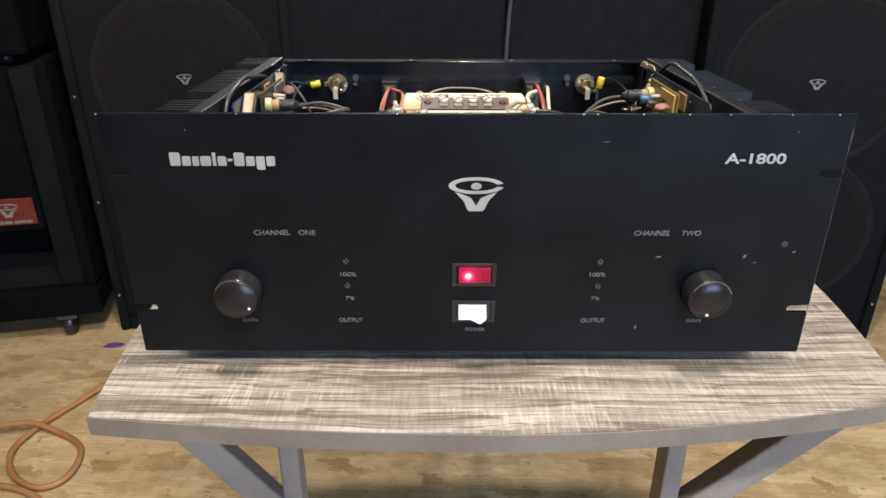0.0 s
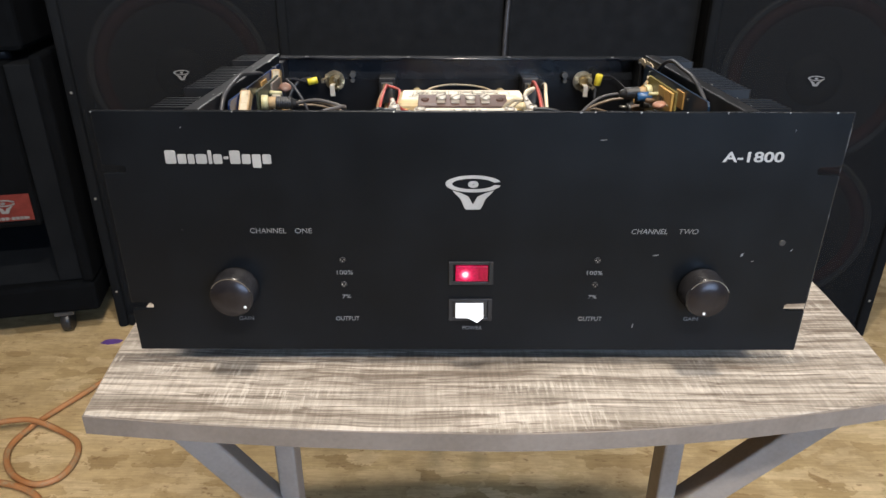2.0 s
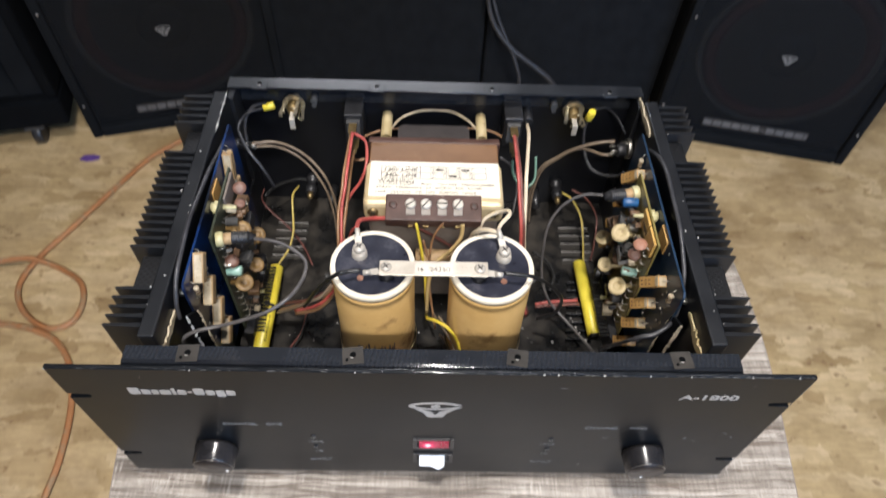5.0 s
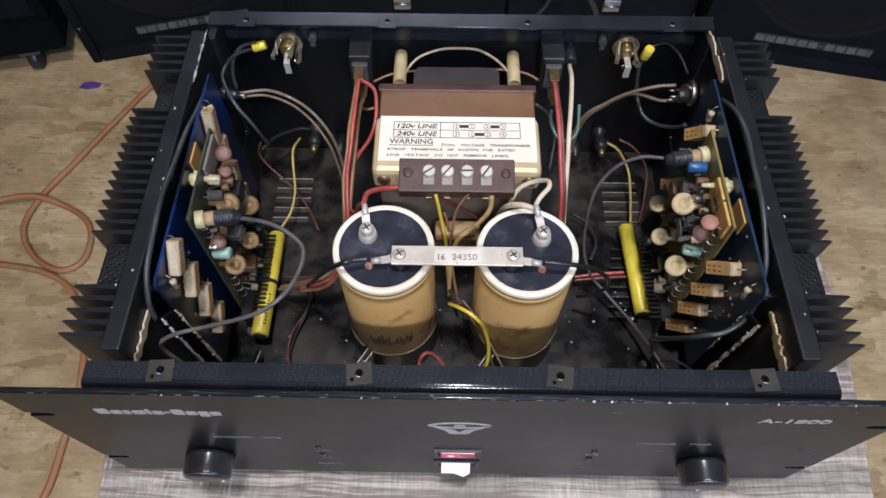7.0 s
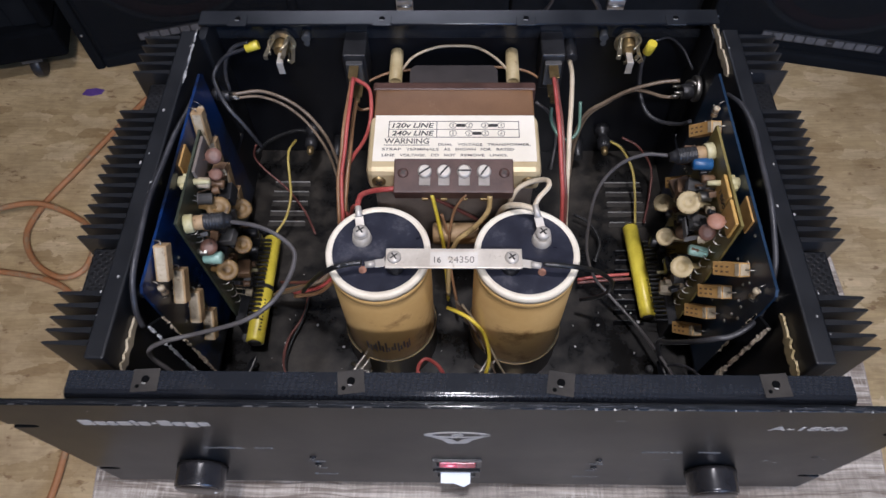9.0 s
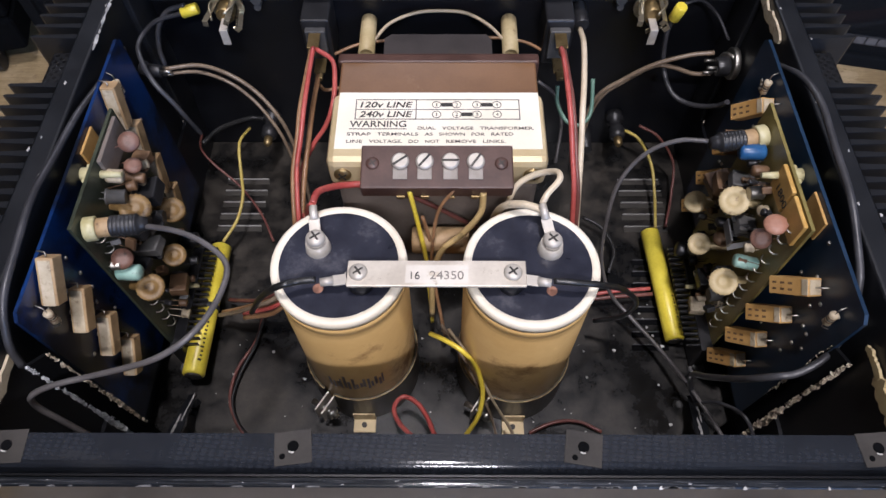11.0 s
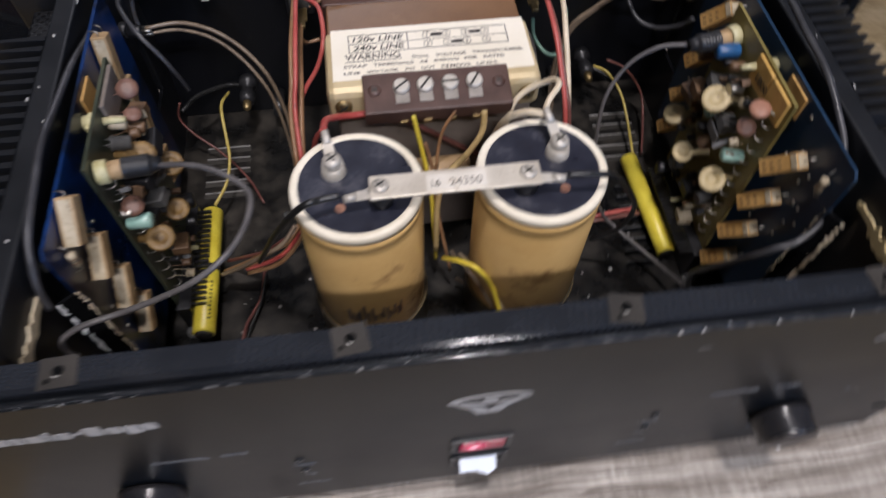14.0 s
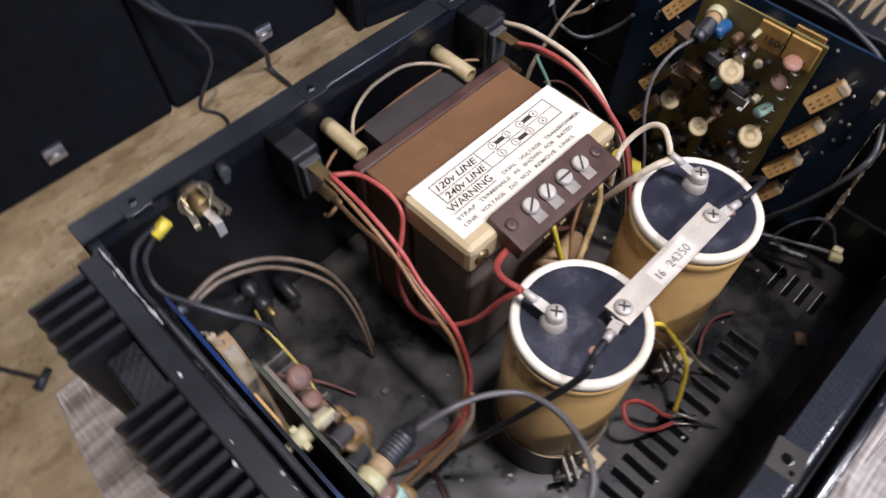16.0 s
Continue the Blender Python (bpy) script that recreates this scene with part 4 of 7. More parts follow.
def knob(x, z, turn):
    m = Matrix.Translation((x, 0, z)) @ FRONT
    b = BM()
    revolve(b, [(0.016, 0.001), (0.016, 0.0035), (0.0155, 0.005), (0.0153, 0.0145), (0.0145, 0.016), (0.0142, 0.0162)], m, 72, 0.008, 36)
    k = part("gain_knob", b, M["knob"], amp, "round black gain knob with white dot")
    b = BM()
    revolve(b, [(0.0141, 0.0159), (0.0138, 0.0166), (0.003, 0.01665)], m, 48)
    part("face", b, M["knobface"], k)
    # highlight along the knob's upper edge, modelled as a thin metal arc
    b = BM()
    ring_plate(b, 0.0146, 0.0146, 0.01415, 0.01415, 0.0002, m @ Matrix.Translation((0, 0, 0.0161)), 20, 150)
    part("edge_highlight", b, M["metal"], k)
    a = radians(turn)
    b = BM()
    revolve(b, [(0.0011, 0.0166), (0.0009, 0.017)], m @ Matrix.Translation((0.0115 * math.cos(a), 0.0115 * math.sin(a), 0)), 12)
    part("dot", b, M["white"], k)
    b = BM()
    rod(b, (x, 0.0, z), (x, -0.0015, z), 0.0075, seg=20)
    part("collar", b, M["blackpl"], k)


knob(-0.164, 0.052, -38)
knob(0.163, 0.052, -95)


def rocker(z, lit):
    x = 0.0008
    b = BM()
    for lo, hi in (((x - 0.0155, -0.0016, z - 0.0088), (x - 0.0125, 0.001, z + 0.0088)), ((x + 0.0125, -0.0016, z - 0.0088), (x + 0.0155, 0.001, z + 0.0088)),
                   ((x - 0.0125, -0.0016, z + 0.0066), (x + 0.0125, 0.001, z + 0.0088)), ((x - 0.0125, -0.0016, z - 0.0088), (x + 0.0125, 0.001, z - 0.0066))):
        box(b, lo, hi, 0.0003)
    s = part("pilot_lamp" if lit else "power_switch", b, M["blackpl"], amp, "red pilot lamp in a black bezel, lit" if lit else "white rocker switch in a black bezel")
    if lit:
        b = BM()
        box(b, (x - 0.0108, -0.0022, z - 0.006), (x + 0.0118, 0.0005, z + 0.006), 0.0006)
        part("lens", b, M["lit"], s, "glowing red lens")
    else:
        b = BM()
        plate(b, [(-0.0105, 0.0052), (0.0092, 0.0052), (0.0092, -0.0038), (0.0048, -0.0066), (-0.002, -0.0038), (-0.0105, -0.0038)], 0.009, Matrix.Translation((x, 0.0005, z)) @ FRONT)
        for v in b.verts:
            if v.co.y < -0.003:
                v.co.y += (v.co.z - z + 0.0072) / 0.0118 * 0.0075
        part("rocker", b, M["white"], s, "bright white rocker")
        b = BM()
        box(b, (x - 0.012, -0.0005, z - 0.0065), (x + 0.012, 0.0006, z + 0.0065))
        part("well", b, M["ink"], s)


rocker(0.0637, True)
rocker(0.0345, False)


def chassis():
    b = BM()
    box(b, (-0.19, 0.006, 0.004), (0.19, 0.2936, 0.009))
    c = part("chassis", b, M["tray"], amp, "dusty black steel chassis tray")
    b = BM()
    box(b, (-0.192, 0.0055, 0.002), (0.192, 0.0075, 0.168))
    part("front_wall", b, M["inner"], c)
    b = BM()
    box(b, (-0.1865, 0.294, 0.002), (0.1865, 0.2965, 0.1632))
    part("rear_wall", b, M["inner"], c)
    for s in (-1, 1):
        b = BM()
        box(b, (s * 0.1815 - 0.001, 0.0078, 0.002), (s * 0.1815 + 0.001, 0.2937, 0.06))
        part("side_wall", b, M["inner"], c)
        b = BM()
        xs = sorted((s * 0.1795, s * 0.1855))
        box(b, (xs[0], 0.2698, 0.0605), (xs[1], 0.2938, 0.1638), 0.0008)
        part("corner_post", b, M["sink"], c)
    # front rail: a rolled flange whose front edge is round
    def flange(name, prof, x0, x1):
        b = BM()
        plate(b, prof, x1 - x0, Matrix(((0, 0, 1, x0), (1, 0, 0, 0), (0, 1, 0, 0), (0, 0, 0, 1))))
        b.normal_update()
        for f in b.faces:
            f.smooth = abs(f.normal.x) < 0.1 and 0.02 < abs(f.normal.z) < 0.998
        return part(name, b, M["weave"] if x0 < -0.19 else M["rail"], c)
    arc = [(0.0105 - 0.0045 * math.cos(radians(a)), 0.1665 + 0.0045 * math.sin(radians(a))) for a in range(0, 91, 9)]
    fr = flange("front_rail", [(0.006, 0.155)] + arc + [(0.0202, 0.171), (0.0202, 0.169), (0.011, 0.169), (0.0078, 0.164), (0.0078, 0.155)], -0.1985, 0.1985)
    rr = flange("rear_rail", [(0.2972, 0.143), (0.2972, 0.1645), (0.2959, 0.1665), (0.2824, 0.1665), (0.2817, 0.1645), (0.2937, 0.1635), (0.2937, 0.143)], -0.1862, 0.1855)
    for x in (-0.158, -0.053, 0.053, 0.16):
        b = BM()
        turn = {-0.158: 3, -0.053: 7, 0.053: -9, 0.16: 4}[x]
        box(b, (-0.0068, -0.0062, 0.1708), (0.0068, 0.006, 0.1714), 0.0002, pose(x, 0.0152, 0, 0, 0, turn))
        t = part("lid_tab", b, M["tab"], fr, "bare brownish lid tab with a screw hole")
        b = BM()
        revolve(b, [(0.0021, 0), (0.0019, 0.0003)], Matrix.Translation((x, 0.0155, 0.1714)), 14)
        part("screw_hole", b, M["void"], t)
        # glint on the hole's near rim, modelled as a pale crescent
        b = BM()
        ring_plate(b, 0.0025, 0.0025, 0.002, 0.002, 0.0003, Matrix.Translation((x, 0.0155, 0.1714)), 235, 285, 8)
        part("rim_glint", b, M["bright"], t)
        b = BM()
        revolve(b, [(0.0011, 0), (0.001, 0.0002)], Matrix.Translation((x - 0.0035, 0.0118, 0.1714)), 10)
        part("pilot_hole", b, M["void"], t)
    for x in (-0.158, -0.054, 0.049, 0.155):
        b = BM()
        box(b, (x - 0.0068, 0.2795, 0.1666), (x + 0.0068, 0.2902, 0.1672), 0.0003)
        t = part("lid_tab", b, M["rail"], rr)
        b = BM()
        revolve(b, [(0.002, 0), (0.0018, 0.0003)], Matrix.Translation((x, 0.2868, 0.1672)), 14)
        part("screw_hole", b, M["void"], t)
        # pale crescent modelled for the glint on the hole's rim
        b = BM()
        ring_plate(b, 0.0024, 0.0024, 0.0019, 0.0019, 0.0003, Matrix.Translation((x, 0.2868, 0.1672)), 220, 300, 8)
        part("rim_glint", b, M["bright"], t)
    # louvres in the tray
    for s, x0 in ((-1, -0.147), (1, 0.147)):
        for k in range(5):
            y = 0.234 + 0.0105 * (k - 2)
            b = BM()
            box(b, (x0 - 0.016, y - 0.0028, 0.009), (x0 + 0.016, y + 0.0014, 0.0096))
            part("louvre_slot", b, M["ink"], c)
            b = BM()
            box(b, (x0 - 0.0155, y + 0.0014, 0.009), (x0 + 0.0155, y + 0.0018, 0.0108))
            part("louvre_lip", b, M["bright"], c)
    def louvre(lo, hi, lip, mt):
        b = BM()
        box(b, (*lo, 0.009), (*hi, 0.0094))
        part("louvre_slot", b, M["void"], c)
        b = BM()
        box(b, (*lip[0], 0.009), (*lip[1], 0.0106), 0.0002)
        part("louvre_lip", b, mt, c)
    for k in range(14):
        x = -0.065 + 0.0115 * k
        louvre((x - 0.0026, 0.037), (x + 0.0022, 0.059), ((x + 0.0022, 0.0375), (x + 0.0028, 0.0585)), M["wear"])
    for k in range(8):
        y = 0.121 + 0.0091 * k
        louvre((0.124 + 0.0012 * k, y - 0.0018), (0.148, y + 0.0018), ((0.125 + 0.0012 * k, y + 0.0018), (0.1475, y + 0.0023)), M["wear"])
    for k in range(4):
        y = 0.028 + 0.01 * k
        louvre((0.135, y - 0.0022), (0.156, y + 0.0018), ((0.136, y + 0.0018), (0.1555, y + 0.0025)), M["bright"])
    for x, y in ((-0.154, 0.083), (0.147, 0.083), (-0.105, 0.19), (0.1, 0.19)):
        b = BM()
        revolve(b, [(0.003, 0), (0.003, 0.0012), (0.0015, 0.002)], Matrix.Translation((x, y, 0.009)), 12)
        part("rivet", b, M["fuse"], c)
    random.seed(9)
    for k in range(80):                                     # solder crumbs and paint flecks
        x, y = random.uniform(-0.15, 0.15), random.uniform(0.035, 0.2)
        r = random.choice((0.0003, 0.0004, 0.0006, 0.001, 0.0014)) * random.uniform(0.8, 1.2)
        b = BM()
        plate(b, [(r * math.cos(a) * random.uniform(0.6, 1.3), r * math.sin(a) * random.uniform(0.6, 1.3)) for a in (0, 1.1, 2.3, 3.4, 4.4, 5.4)], 0.0004, Matrix.Translation((x, y, 0.0092)))
        part("crumb", b, M["bright"], c)
    # stiffening gussets across the front corners, both edges worn to flaking bright metal
    def flakes(b, p0, p1, n, size, up):
        p0, p1 = Vector(p0), Vector(p1)
        for k in range(n):
            p = p0.lerp(p1, (k + random.uniform(-0.4, 0.6)) / n)
            w, h = size * random.uniform(0.3, 2.6), size * random.uniform(0.15, 0.7)
            q = [(w * math.cos(a) * random.uniform(0.5, 1.2), h * math.sin(a) * random.uniform(0.4, 1.2)) for a in (0.2, 1.0, 1.9, 3.0, 4.0, 5.2)]
            xa = (p1 - p0).normalized()
            za = (Vector(up) + Vector((random.uniform(-0.5, 0.5), random.uniform(-0.5, 0.5), random.uniform(-0.3, 0.3)))).normalized()
            ya = za.cross(xa).normalized()
            za = xa.cross(ya)
            plate(b, q, 0.0004, Matrix.Translation(p) @ Matrix((xa, ya, za)).transposed().to_4x4())

    def chips(b, p0, p1, n, size, up):
        p0, p1 = Vector(p0), Vector(p1)
        for k in range(n):
            u = (k + random.uniform(-0.5, 0.5)) / n
            if math.sin(u * 37 + n) + math.sin(u * 91) > 1.25:
                continue
            p = p0.lerp(p1, u) + Vector((random.uniform(-1, 1), random.uniform(-1, 1), 0)) * size * 0.3
            r = size * random.choice((0.15, 0.25, 0.35, 0.6))
            za = (Vector(up) + Vector((random.uniform(-0.6, 0.6), random.uniform(-0.6, 0.6), random.uniform(-0.3, 0.3)))).normalized()
            xa = za.cross(Vector((random.uniform(-1, 1), random.uniform(-1, 1), 0.3))).normalized()
            q = [(r * math.cos(a) * random.uniform(0.6, 1.4), r * math.sin(a) * random.uniform(0.4, 1.1)) for a in (0.2, 1.0, 1.9, 3.0, 4.0, 5.2)]
            plate(b, q, 0.0003, Matrix.Translation(p) @ Matrix((xa, za.cross(xa), za)).transposed().to_4x4())

    def ragged(b, x, y0, y1, z, w, s):
        n = 12
        up_ = [(y0 + (y1 - y0) * k / n, z + w * random.uniform(0.25, 0.8) * (0.5 if k in (0, n) else 1)) for k in range(n + 1)]
        lo_ = [(y0 + (y1 - y0) * k / n, z - w * random.uniform(0.25, 0.7) * (0.5 if k in (0, n) else 1)) for k in range(n, -1, -1)]
        plate(b, lo_[::-1] + up_[::-1], 0.0013, Matrix(((0, 0, -s, x), (1, 0, 0, 0), (0, 1, 0, 0), (0, 0, 0, 1))))

    # upright mounting brackets in the front corners, paint flaking along both edges
    def bracket(s, edges, mts):
        random.seed(21 + s)
        (a0, a1), (c0, c1) = edges
        b = BM()
        vs = [b.verts.new(q) for q in (a0, a1, c1, c0)]
        low = [b.verts.new((q[0] + s * 0.0014, q[1] + 0.0006, q[2])) for q in (a0, a1, c1, c0)]
        b.faces.new(vs)
        b.faces.new(low[::-1])
        for k in range(4):
            b.faces.new((vs[k], low[k], low[(k + 1) % 4], vs[(k + 1) % 4]))
        bmesh.ops.recalc_face_normals(b, faces=b.faces)
        g = part("board_bracket", b, M["void"], c, "dark upright board bracket with flaking edges")
        for (p0, p1), (mt, n, size, end) in zip(edges, mts):
            b = BM()
            p0, p1 = Vector(p0), Vector(p1)
            q = p0.lerp(p1, end)
            chips(b, p0, q, n, size, (0, -0.6, 0.8))
            chips(b, p0.lerp(q, 0.55), p0.lerp(q, 0.8), n // 3, size * 1.5, (0, -0.6, 0.8))
            tagged(part("worn_edge", b, mt, g), "flaking bare metal edge", kind="stuff")
        return g

    bracket(-1, (((-0.1716, 0.0519, 0.1545), (-0.1699, 0.054, 0.0095)), ((-0.1657, 0.0586, 0.1525), (-0.1652, 0.0615, 0.0095))),
            ((M["flake"], 520, 0.0017, 0.85), (M["flakebrown"], 300, 0.0015, 0.75)))
    bracket(1, (((0.1795, 0.0603, 0.139), (0.1705, 0.057, 0.0095)), ((0.1735, 0.0685, 0.141), (0.1655, 0.0655, 0.0095))),
            ((M["flakebrown"], 560, 0.002, 0.85), (M["flakebrown"], 50, 0.0012, 0.5)))
    # a scraped foot strip, a bolt and a lug in each front corner
    for s in (-1, 1):
        random.seed(40 + s)
        p0, p1 = Vector((s * 0.1517, 0.084, 0.0215)), Vector((s * (0.1485 if s > 0 else 0.1525), 0.052, 0.039))
        d = (p1 - p0).normalized()
        sd = d.cross(Vector((0, 0, 1))).normalized()
        fm = Matrix.Translation(p0) @ Matrix((sd, d, sd.cross(d))).transposed().to_4x4()
        ln = (p1 - p0).length
        b = BM()
        plate(b, [(-0.0022, 0), (0.0022, 0), (0.0034, ln * 0.55), (0.0042, ln * 0.6), (0.0042, ln), (-0.0036, ln), (-0.0036, ln * 0.62), (-0.0024, ln * 0.5)], 0.001, fm)
        ft = part("foot_strip", b, M["sink"], c, "scraped black steel foot strip")
        b = BM()
        flakes(b, fm @ Vector((-0.0012, 0.001, 0.0013)), fm @ Vector((-0.001, ln * 0.6, 0.0013)), 26, 0.0013, (0, -0.3, 1))
        flakes(b, fm @ Vector((0.001, ln * 0.55, 0.0013)), fm @ Vector((0.001, ln * 0.95, 0.0013)), 16, 0.0017, (0, -0.3, 1))
        tagged(part("scrape", b, M["bright"], ft), "scraped bright metal", kind="stuff")
        b = BM()
        plate(b, [(0.0034 * math.cos(radians(60 * k)), 0.0034 * math.sin(radians(60 * k))) for k in range(6)], 0.0028, Matrix.Translation((s * 0.163, 0.107, 0.0102)))
        bt = part("hex_bolt", b, M["fuse"], c)
        b = BM()
        revolve(b, [(0.0052, 0), (0.0052, 0.0012), (0.0036, 0.0013)], Matrix.Translation((s * 0.163, 0.107, 0.009)), 18)
        part("washer", b, M["fuse"], bt)
    b = BM()
    box(b, (-0.003, -0.004, -0.002), (0.003, 0.004, 0.0022), 0.0008, pose(0.1655, 0.0385, 0.035, 0, 20, 25))
    box(b, (-0.0022, -0.0032, -0.0018), (0.0022, 0.0032, 0.0026), 0.0008, pose(0.1705, 0.0405, 0.036, 0, -15, 10))
    part("crimp_terminal", b, M["nylon"], c, "small yellow crimp terminal")
    b = BM()
    box(b, (-0.005, -0.0035, 0), (0.005, 0.0035, 0.0022), 0.0006, pose(0.113, 0.0225, 0.0092, 0, 0, 35))
    part("gasket_scrap", b, M["brownpart"], c, "brown scrap lying on the tray")
    b = BM()
    random.seed(8)
    ragged(b, -0.1823, 0.027, 0.06, 0.151, 0.0055, -1)
    part("glue_strip", b, M["ceramicw"], c, "ragged whitish glue strip")
    b = BM()
    random.seed(3)
    ragged(b, 0.1823, 0.026, 0.05, 0.151, 0.007, 1)
    ragged(b, 0.182, 0.048, 0.063, 0.153, 0.003, 1)
    part("foam_remnant", b, M["trim"], c, "crumbled yellow foam remnant")
    b = BM()
    random.seed(5)
    ragged(b, 0.1823, 0.233, 0.2815, 0.1645, 0.0055, 1)
    part("foam_remnant", b, M["ceramicw"], c, "ragged pale foam remnant")
    b = BM()
    random.seed(6)
    flakes(b, (-0.1823, 0.222, 0.1715), (-0.1823, 0.268, 0.1722), 22, 0.0016, (0.6, 0, 0.8))
    tagged(part("worn_edge", b, M["bright"], c), "flaking bare metal edge", kind="stuff")
    for s in (-1, 1):
        for x in (s * 0.15,):
            for y in (0.05, 0.25):
                b = BM()
                rod(b, (x, y, TABLE + 0.0003), (x, y, 0.0042), 0.011, 0.012, 20, 0.001)
                part("rubber_foot", b, M["blackpl"], amp)


chassis()


def heat_sink(s):
    b = BM()
    box(b, (0.1826, 0.0262, 0.012) if s > 0 else (-0.1935, 0.0262, 0.012), (0.1935, 0.2695, 0.172) if s > 0 else (-0.1826, 0.2695, 0.172), 0.0012)
    h = part("heat_sink", b, M["sink"], amp, "finned black heat sink")
    # a fin: tapered blade standing out sideways
    b = BM()
    prof = [(0.0, -0.0017), (0.0, 0.0017), (0.0235, 0.0008), (0.025, 0.0), (0.0235, -0.0008)]
    plate(b, prof, 0.1595, Matrix(((s, 0, 0, s * 0.1934), (0, 1, 0, 0), (0, 0, 1, 0.0122), (0, 0, 0, 1))))
    fin = mesh_of("fin", b, M["sink"])
    for y0, y1, n in ((0.035, 0.064, 5), (0.1, 0.195, 14), (0.23, 0.263, 5)):
        for k in range(n):
            part("fin", fin, None, h, loc=(0, y0 + (y1 - y0) * k / (n - 1), 0))
    for y0, y1, d in ((0.0668, 0.0972, 0.017), (0.1982, 0.2268, 0.015)):
        b = BM()
        x0, x1 = sorted((s * 0.1936, s * (0.1936 + d)))
        box(b, (x0, y0, 0.014), (x1, y1, 0.164), 0.0015)
        part("transistor_cover", b, M["perf"], h, "perforated black transistor cover")
    random.seed(30 + s)
    for k in range(9):
        y, x = random.uniform(0.04, 0.26), s * 0.189 + random.choice((-0.005, 0.005, random.uniform(-0.004, 0.004)))
        w, ln = random.uniform(0.0003, 0.0008), random.uniform(0.0005, 0.0016)
        b = BM()
        plate(b, [(x + w * math.cos(a) * random.uniform(0.5, 1.3), y + ln * math.sin(a) * random.uniform(0.5, 1.3)) for a in (0.3, 1.3, 2.2, 3.5, 4.4, 5.5)], 0.0002, Matrix.Translation((0, 0, 0.17195)))
        part("scrape", b, M["bright"], h)
    for y in (0.075, 0.205):
        b = BM()
        rod(b, (s * 0.1826, y, 0.15), (s * 0.179, y, 0.15), 0.003, 0.0022, 12)
        part("bolt", b, M["metal"], h)


heat_sink(-1)
heat_sink(1)


# ---------------------------------------------------------------- filter capacitors
def ring_lug(name, p, p2, mat, parent):
    """A tinned ring terminal lying at p with its barrel towards p2."""
    p, p2 = Vector(p), Vector(p2)
    b = BM()
    ring_plate(b, 0.0048, 0.0048, 0.0022, 0.0022, 0.0008, Matrix.Translation(p), 0, 360, 20)
    d = (p2 - p).normalized()
    m, n = along(p + d * 0.0042, p2)
    box(b, (-0.0026, -0.0005, 0), (0.0026, 0.0005, n * 0.5), 0.0002, m)
    rod(b, p + d * (0.0042 + n * 0.45), p2, 0.0021, 0.0019, 12)
    return part(name, b, mat, parent)


def capacitor(x, y, scr):
    z0, z1, r = 0.0095, 0.1455, 0.0317
    at = Matrix.Translation((x, y, 0))
    b = BM()
    revolve(b, [(r * 0.985, z0), (r, z0 + 0.002), (r, z1 - 0.018), (r * 0.975, z1 - 0.0165), (r * 0.975, z1 - 0.0135), (r * 1.005, z1 - 0.0115), (r * 1.01, z1 - 0.006)], at, 64)
    c = part("capacitor", b, M["sleeve"], amp, "large tan electrolytic capacitor with cream rim")
    b = BM()
    revolve(b, [(r * 1.008, z1 - 0.0062), (r * 1.02, z1 - 0.003), (r * 1.01, z1 - 0.0006), (r * 0.98, z1), (r * 0.9, z1), (r * 0.875, z1 - 0.0012), (r * 0.87, z1 - 0.0035)], at, 64)
    part("rim", b, M["rim"], c, "cream rolled rim")
    b = BM()
    revolve(b, [(r * 0.885, z1 - 0.006), (r * 0.885, z1 - 0.0004)], at, 48)
    part("end_disc", b, M["captop"], c, "dark phenolic end disc")
    b = BM()
    revolve(b, [(0.0065, z1 - 0.002), (0.006, z1 + 0.0004), (0.0052, 0.1512)], Matrix.Translation((scr[0], scr[1], 0)), 20)
    part("terminal_post", b, M["plate"], c)
    screw("terminal_screw", (scr[0], scr[1], 0.1527), (0, 0, 1), 0.0046, M["plate"], c, 0.003)
    b = BM()
    vx = x + math.copysign(0.0083, x)
    rod(b, (vx, y - 0.0135, z1 - 0.0005), (vx, y - 0.0135, z1 - 0.0001), 0.0025, seg=14)
    part("vent_plug", b, M["pinkdisc"], c, "pinkish rubber vent plug")
    # black clamp round the foot, its upper edge worn bright
    b = BM()
    ring_plate(b, r * 1.05, r * 1.05, r * 1.004, r * 1.004, 0.034, Matrix.Translation((x, y, 0.0096)), -116, 232, 56)
    cl = part("clamp", b, M["clamp"], c, "dark olive mounting clamp with a worn bright edge")
    b = BM()
    ring_plate(b, r * 1.051, r * 1.051, r * 1.038, r * 1.038, 0.0004, Matrix.Translation((x, y, 0.0436)), -116, 232, 56)
    part("worn_edge", b, M["brass"], cl)
    # smudged print on the sleeve
    random.seed(int(x * 1000) + 400)
    for q in range(15 if x < 0 else 0):
        an = radians(247 + 3.8 * q + random.uniform(-0.8, 0.8))
        zz = 0.06 + random.uniform(-0.002, 0.002)
        b = BM()
        mm = Matrix.Translation((x, y, zz)) @ Matrix.Rotation(an, 4, "Z")
        box(b, (r - 0.0004, -0.0009, 0), (r + 0.00006, 0.0009 * random.uniform(0.1, 1), 0.0155 * random.uniform(0.4, 1.1)), 0, mm)
        part("print_bar", b, M["w_smudge"], c)
    for dx in (-0.0014, 0.0014):
        b = BM()
        ang = radians(238)
        m = Matrix.Translation((x + (r + 0.006) * math.cos(ang), y + (r + 0.006) * math.sin(ang), 0.03)) @ Matrix.Rotation(ang, 4, "Z")
        box(b, (-0.008, dx * 1.6 - 0.0006, -0.0075), (0.007, dx * 1.6 + 0.0006, 0.0075), 0.0003, m)
        part("clamp_ear", b, M["plate"], cl)
    b = BM()
    rod(b, m @ Vector((0.002, -0.009, 0)), m @ Vector((0.002, 0.009, 0)), 0.0018, seg=10)
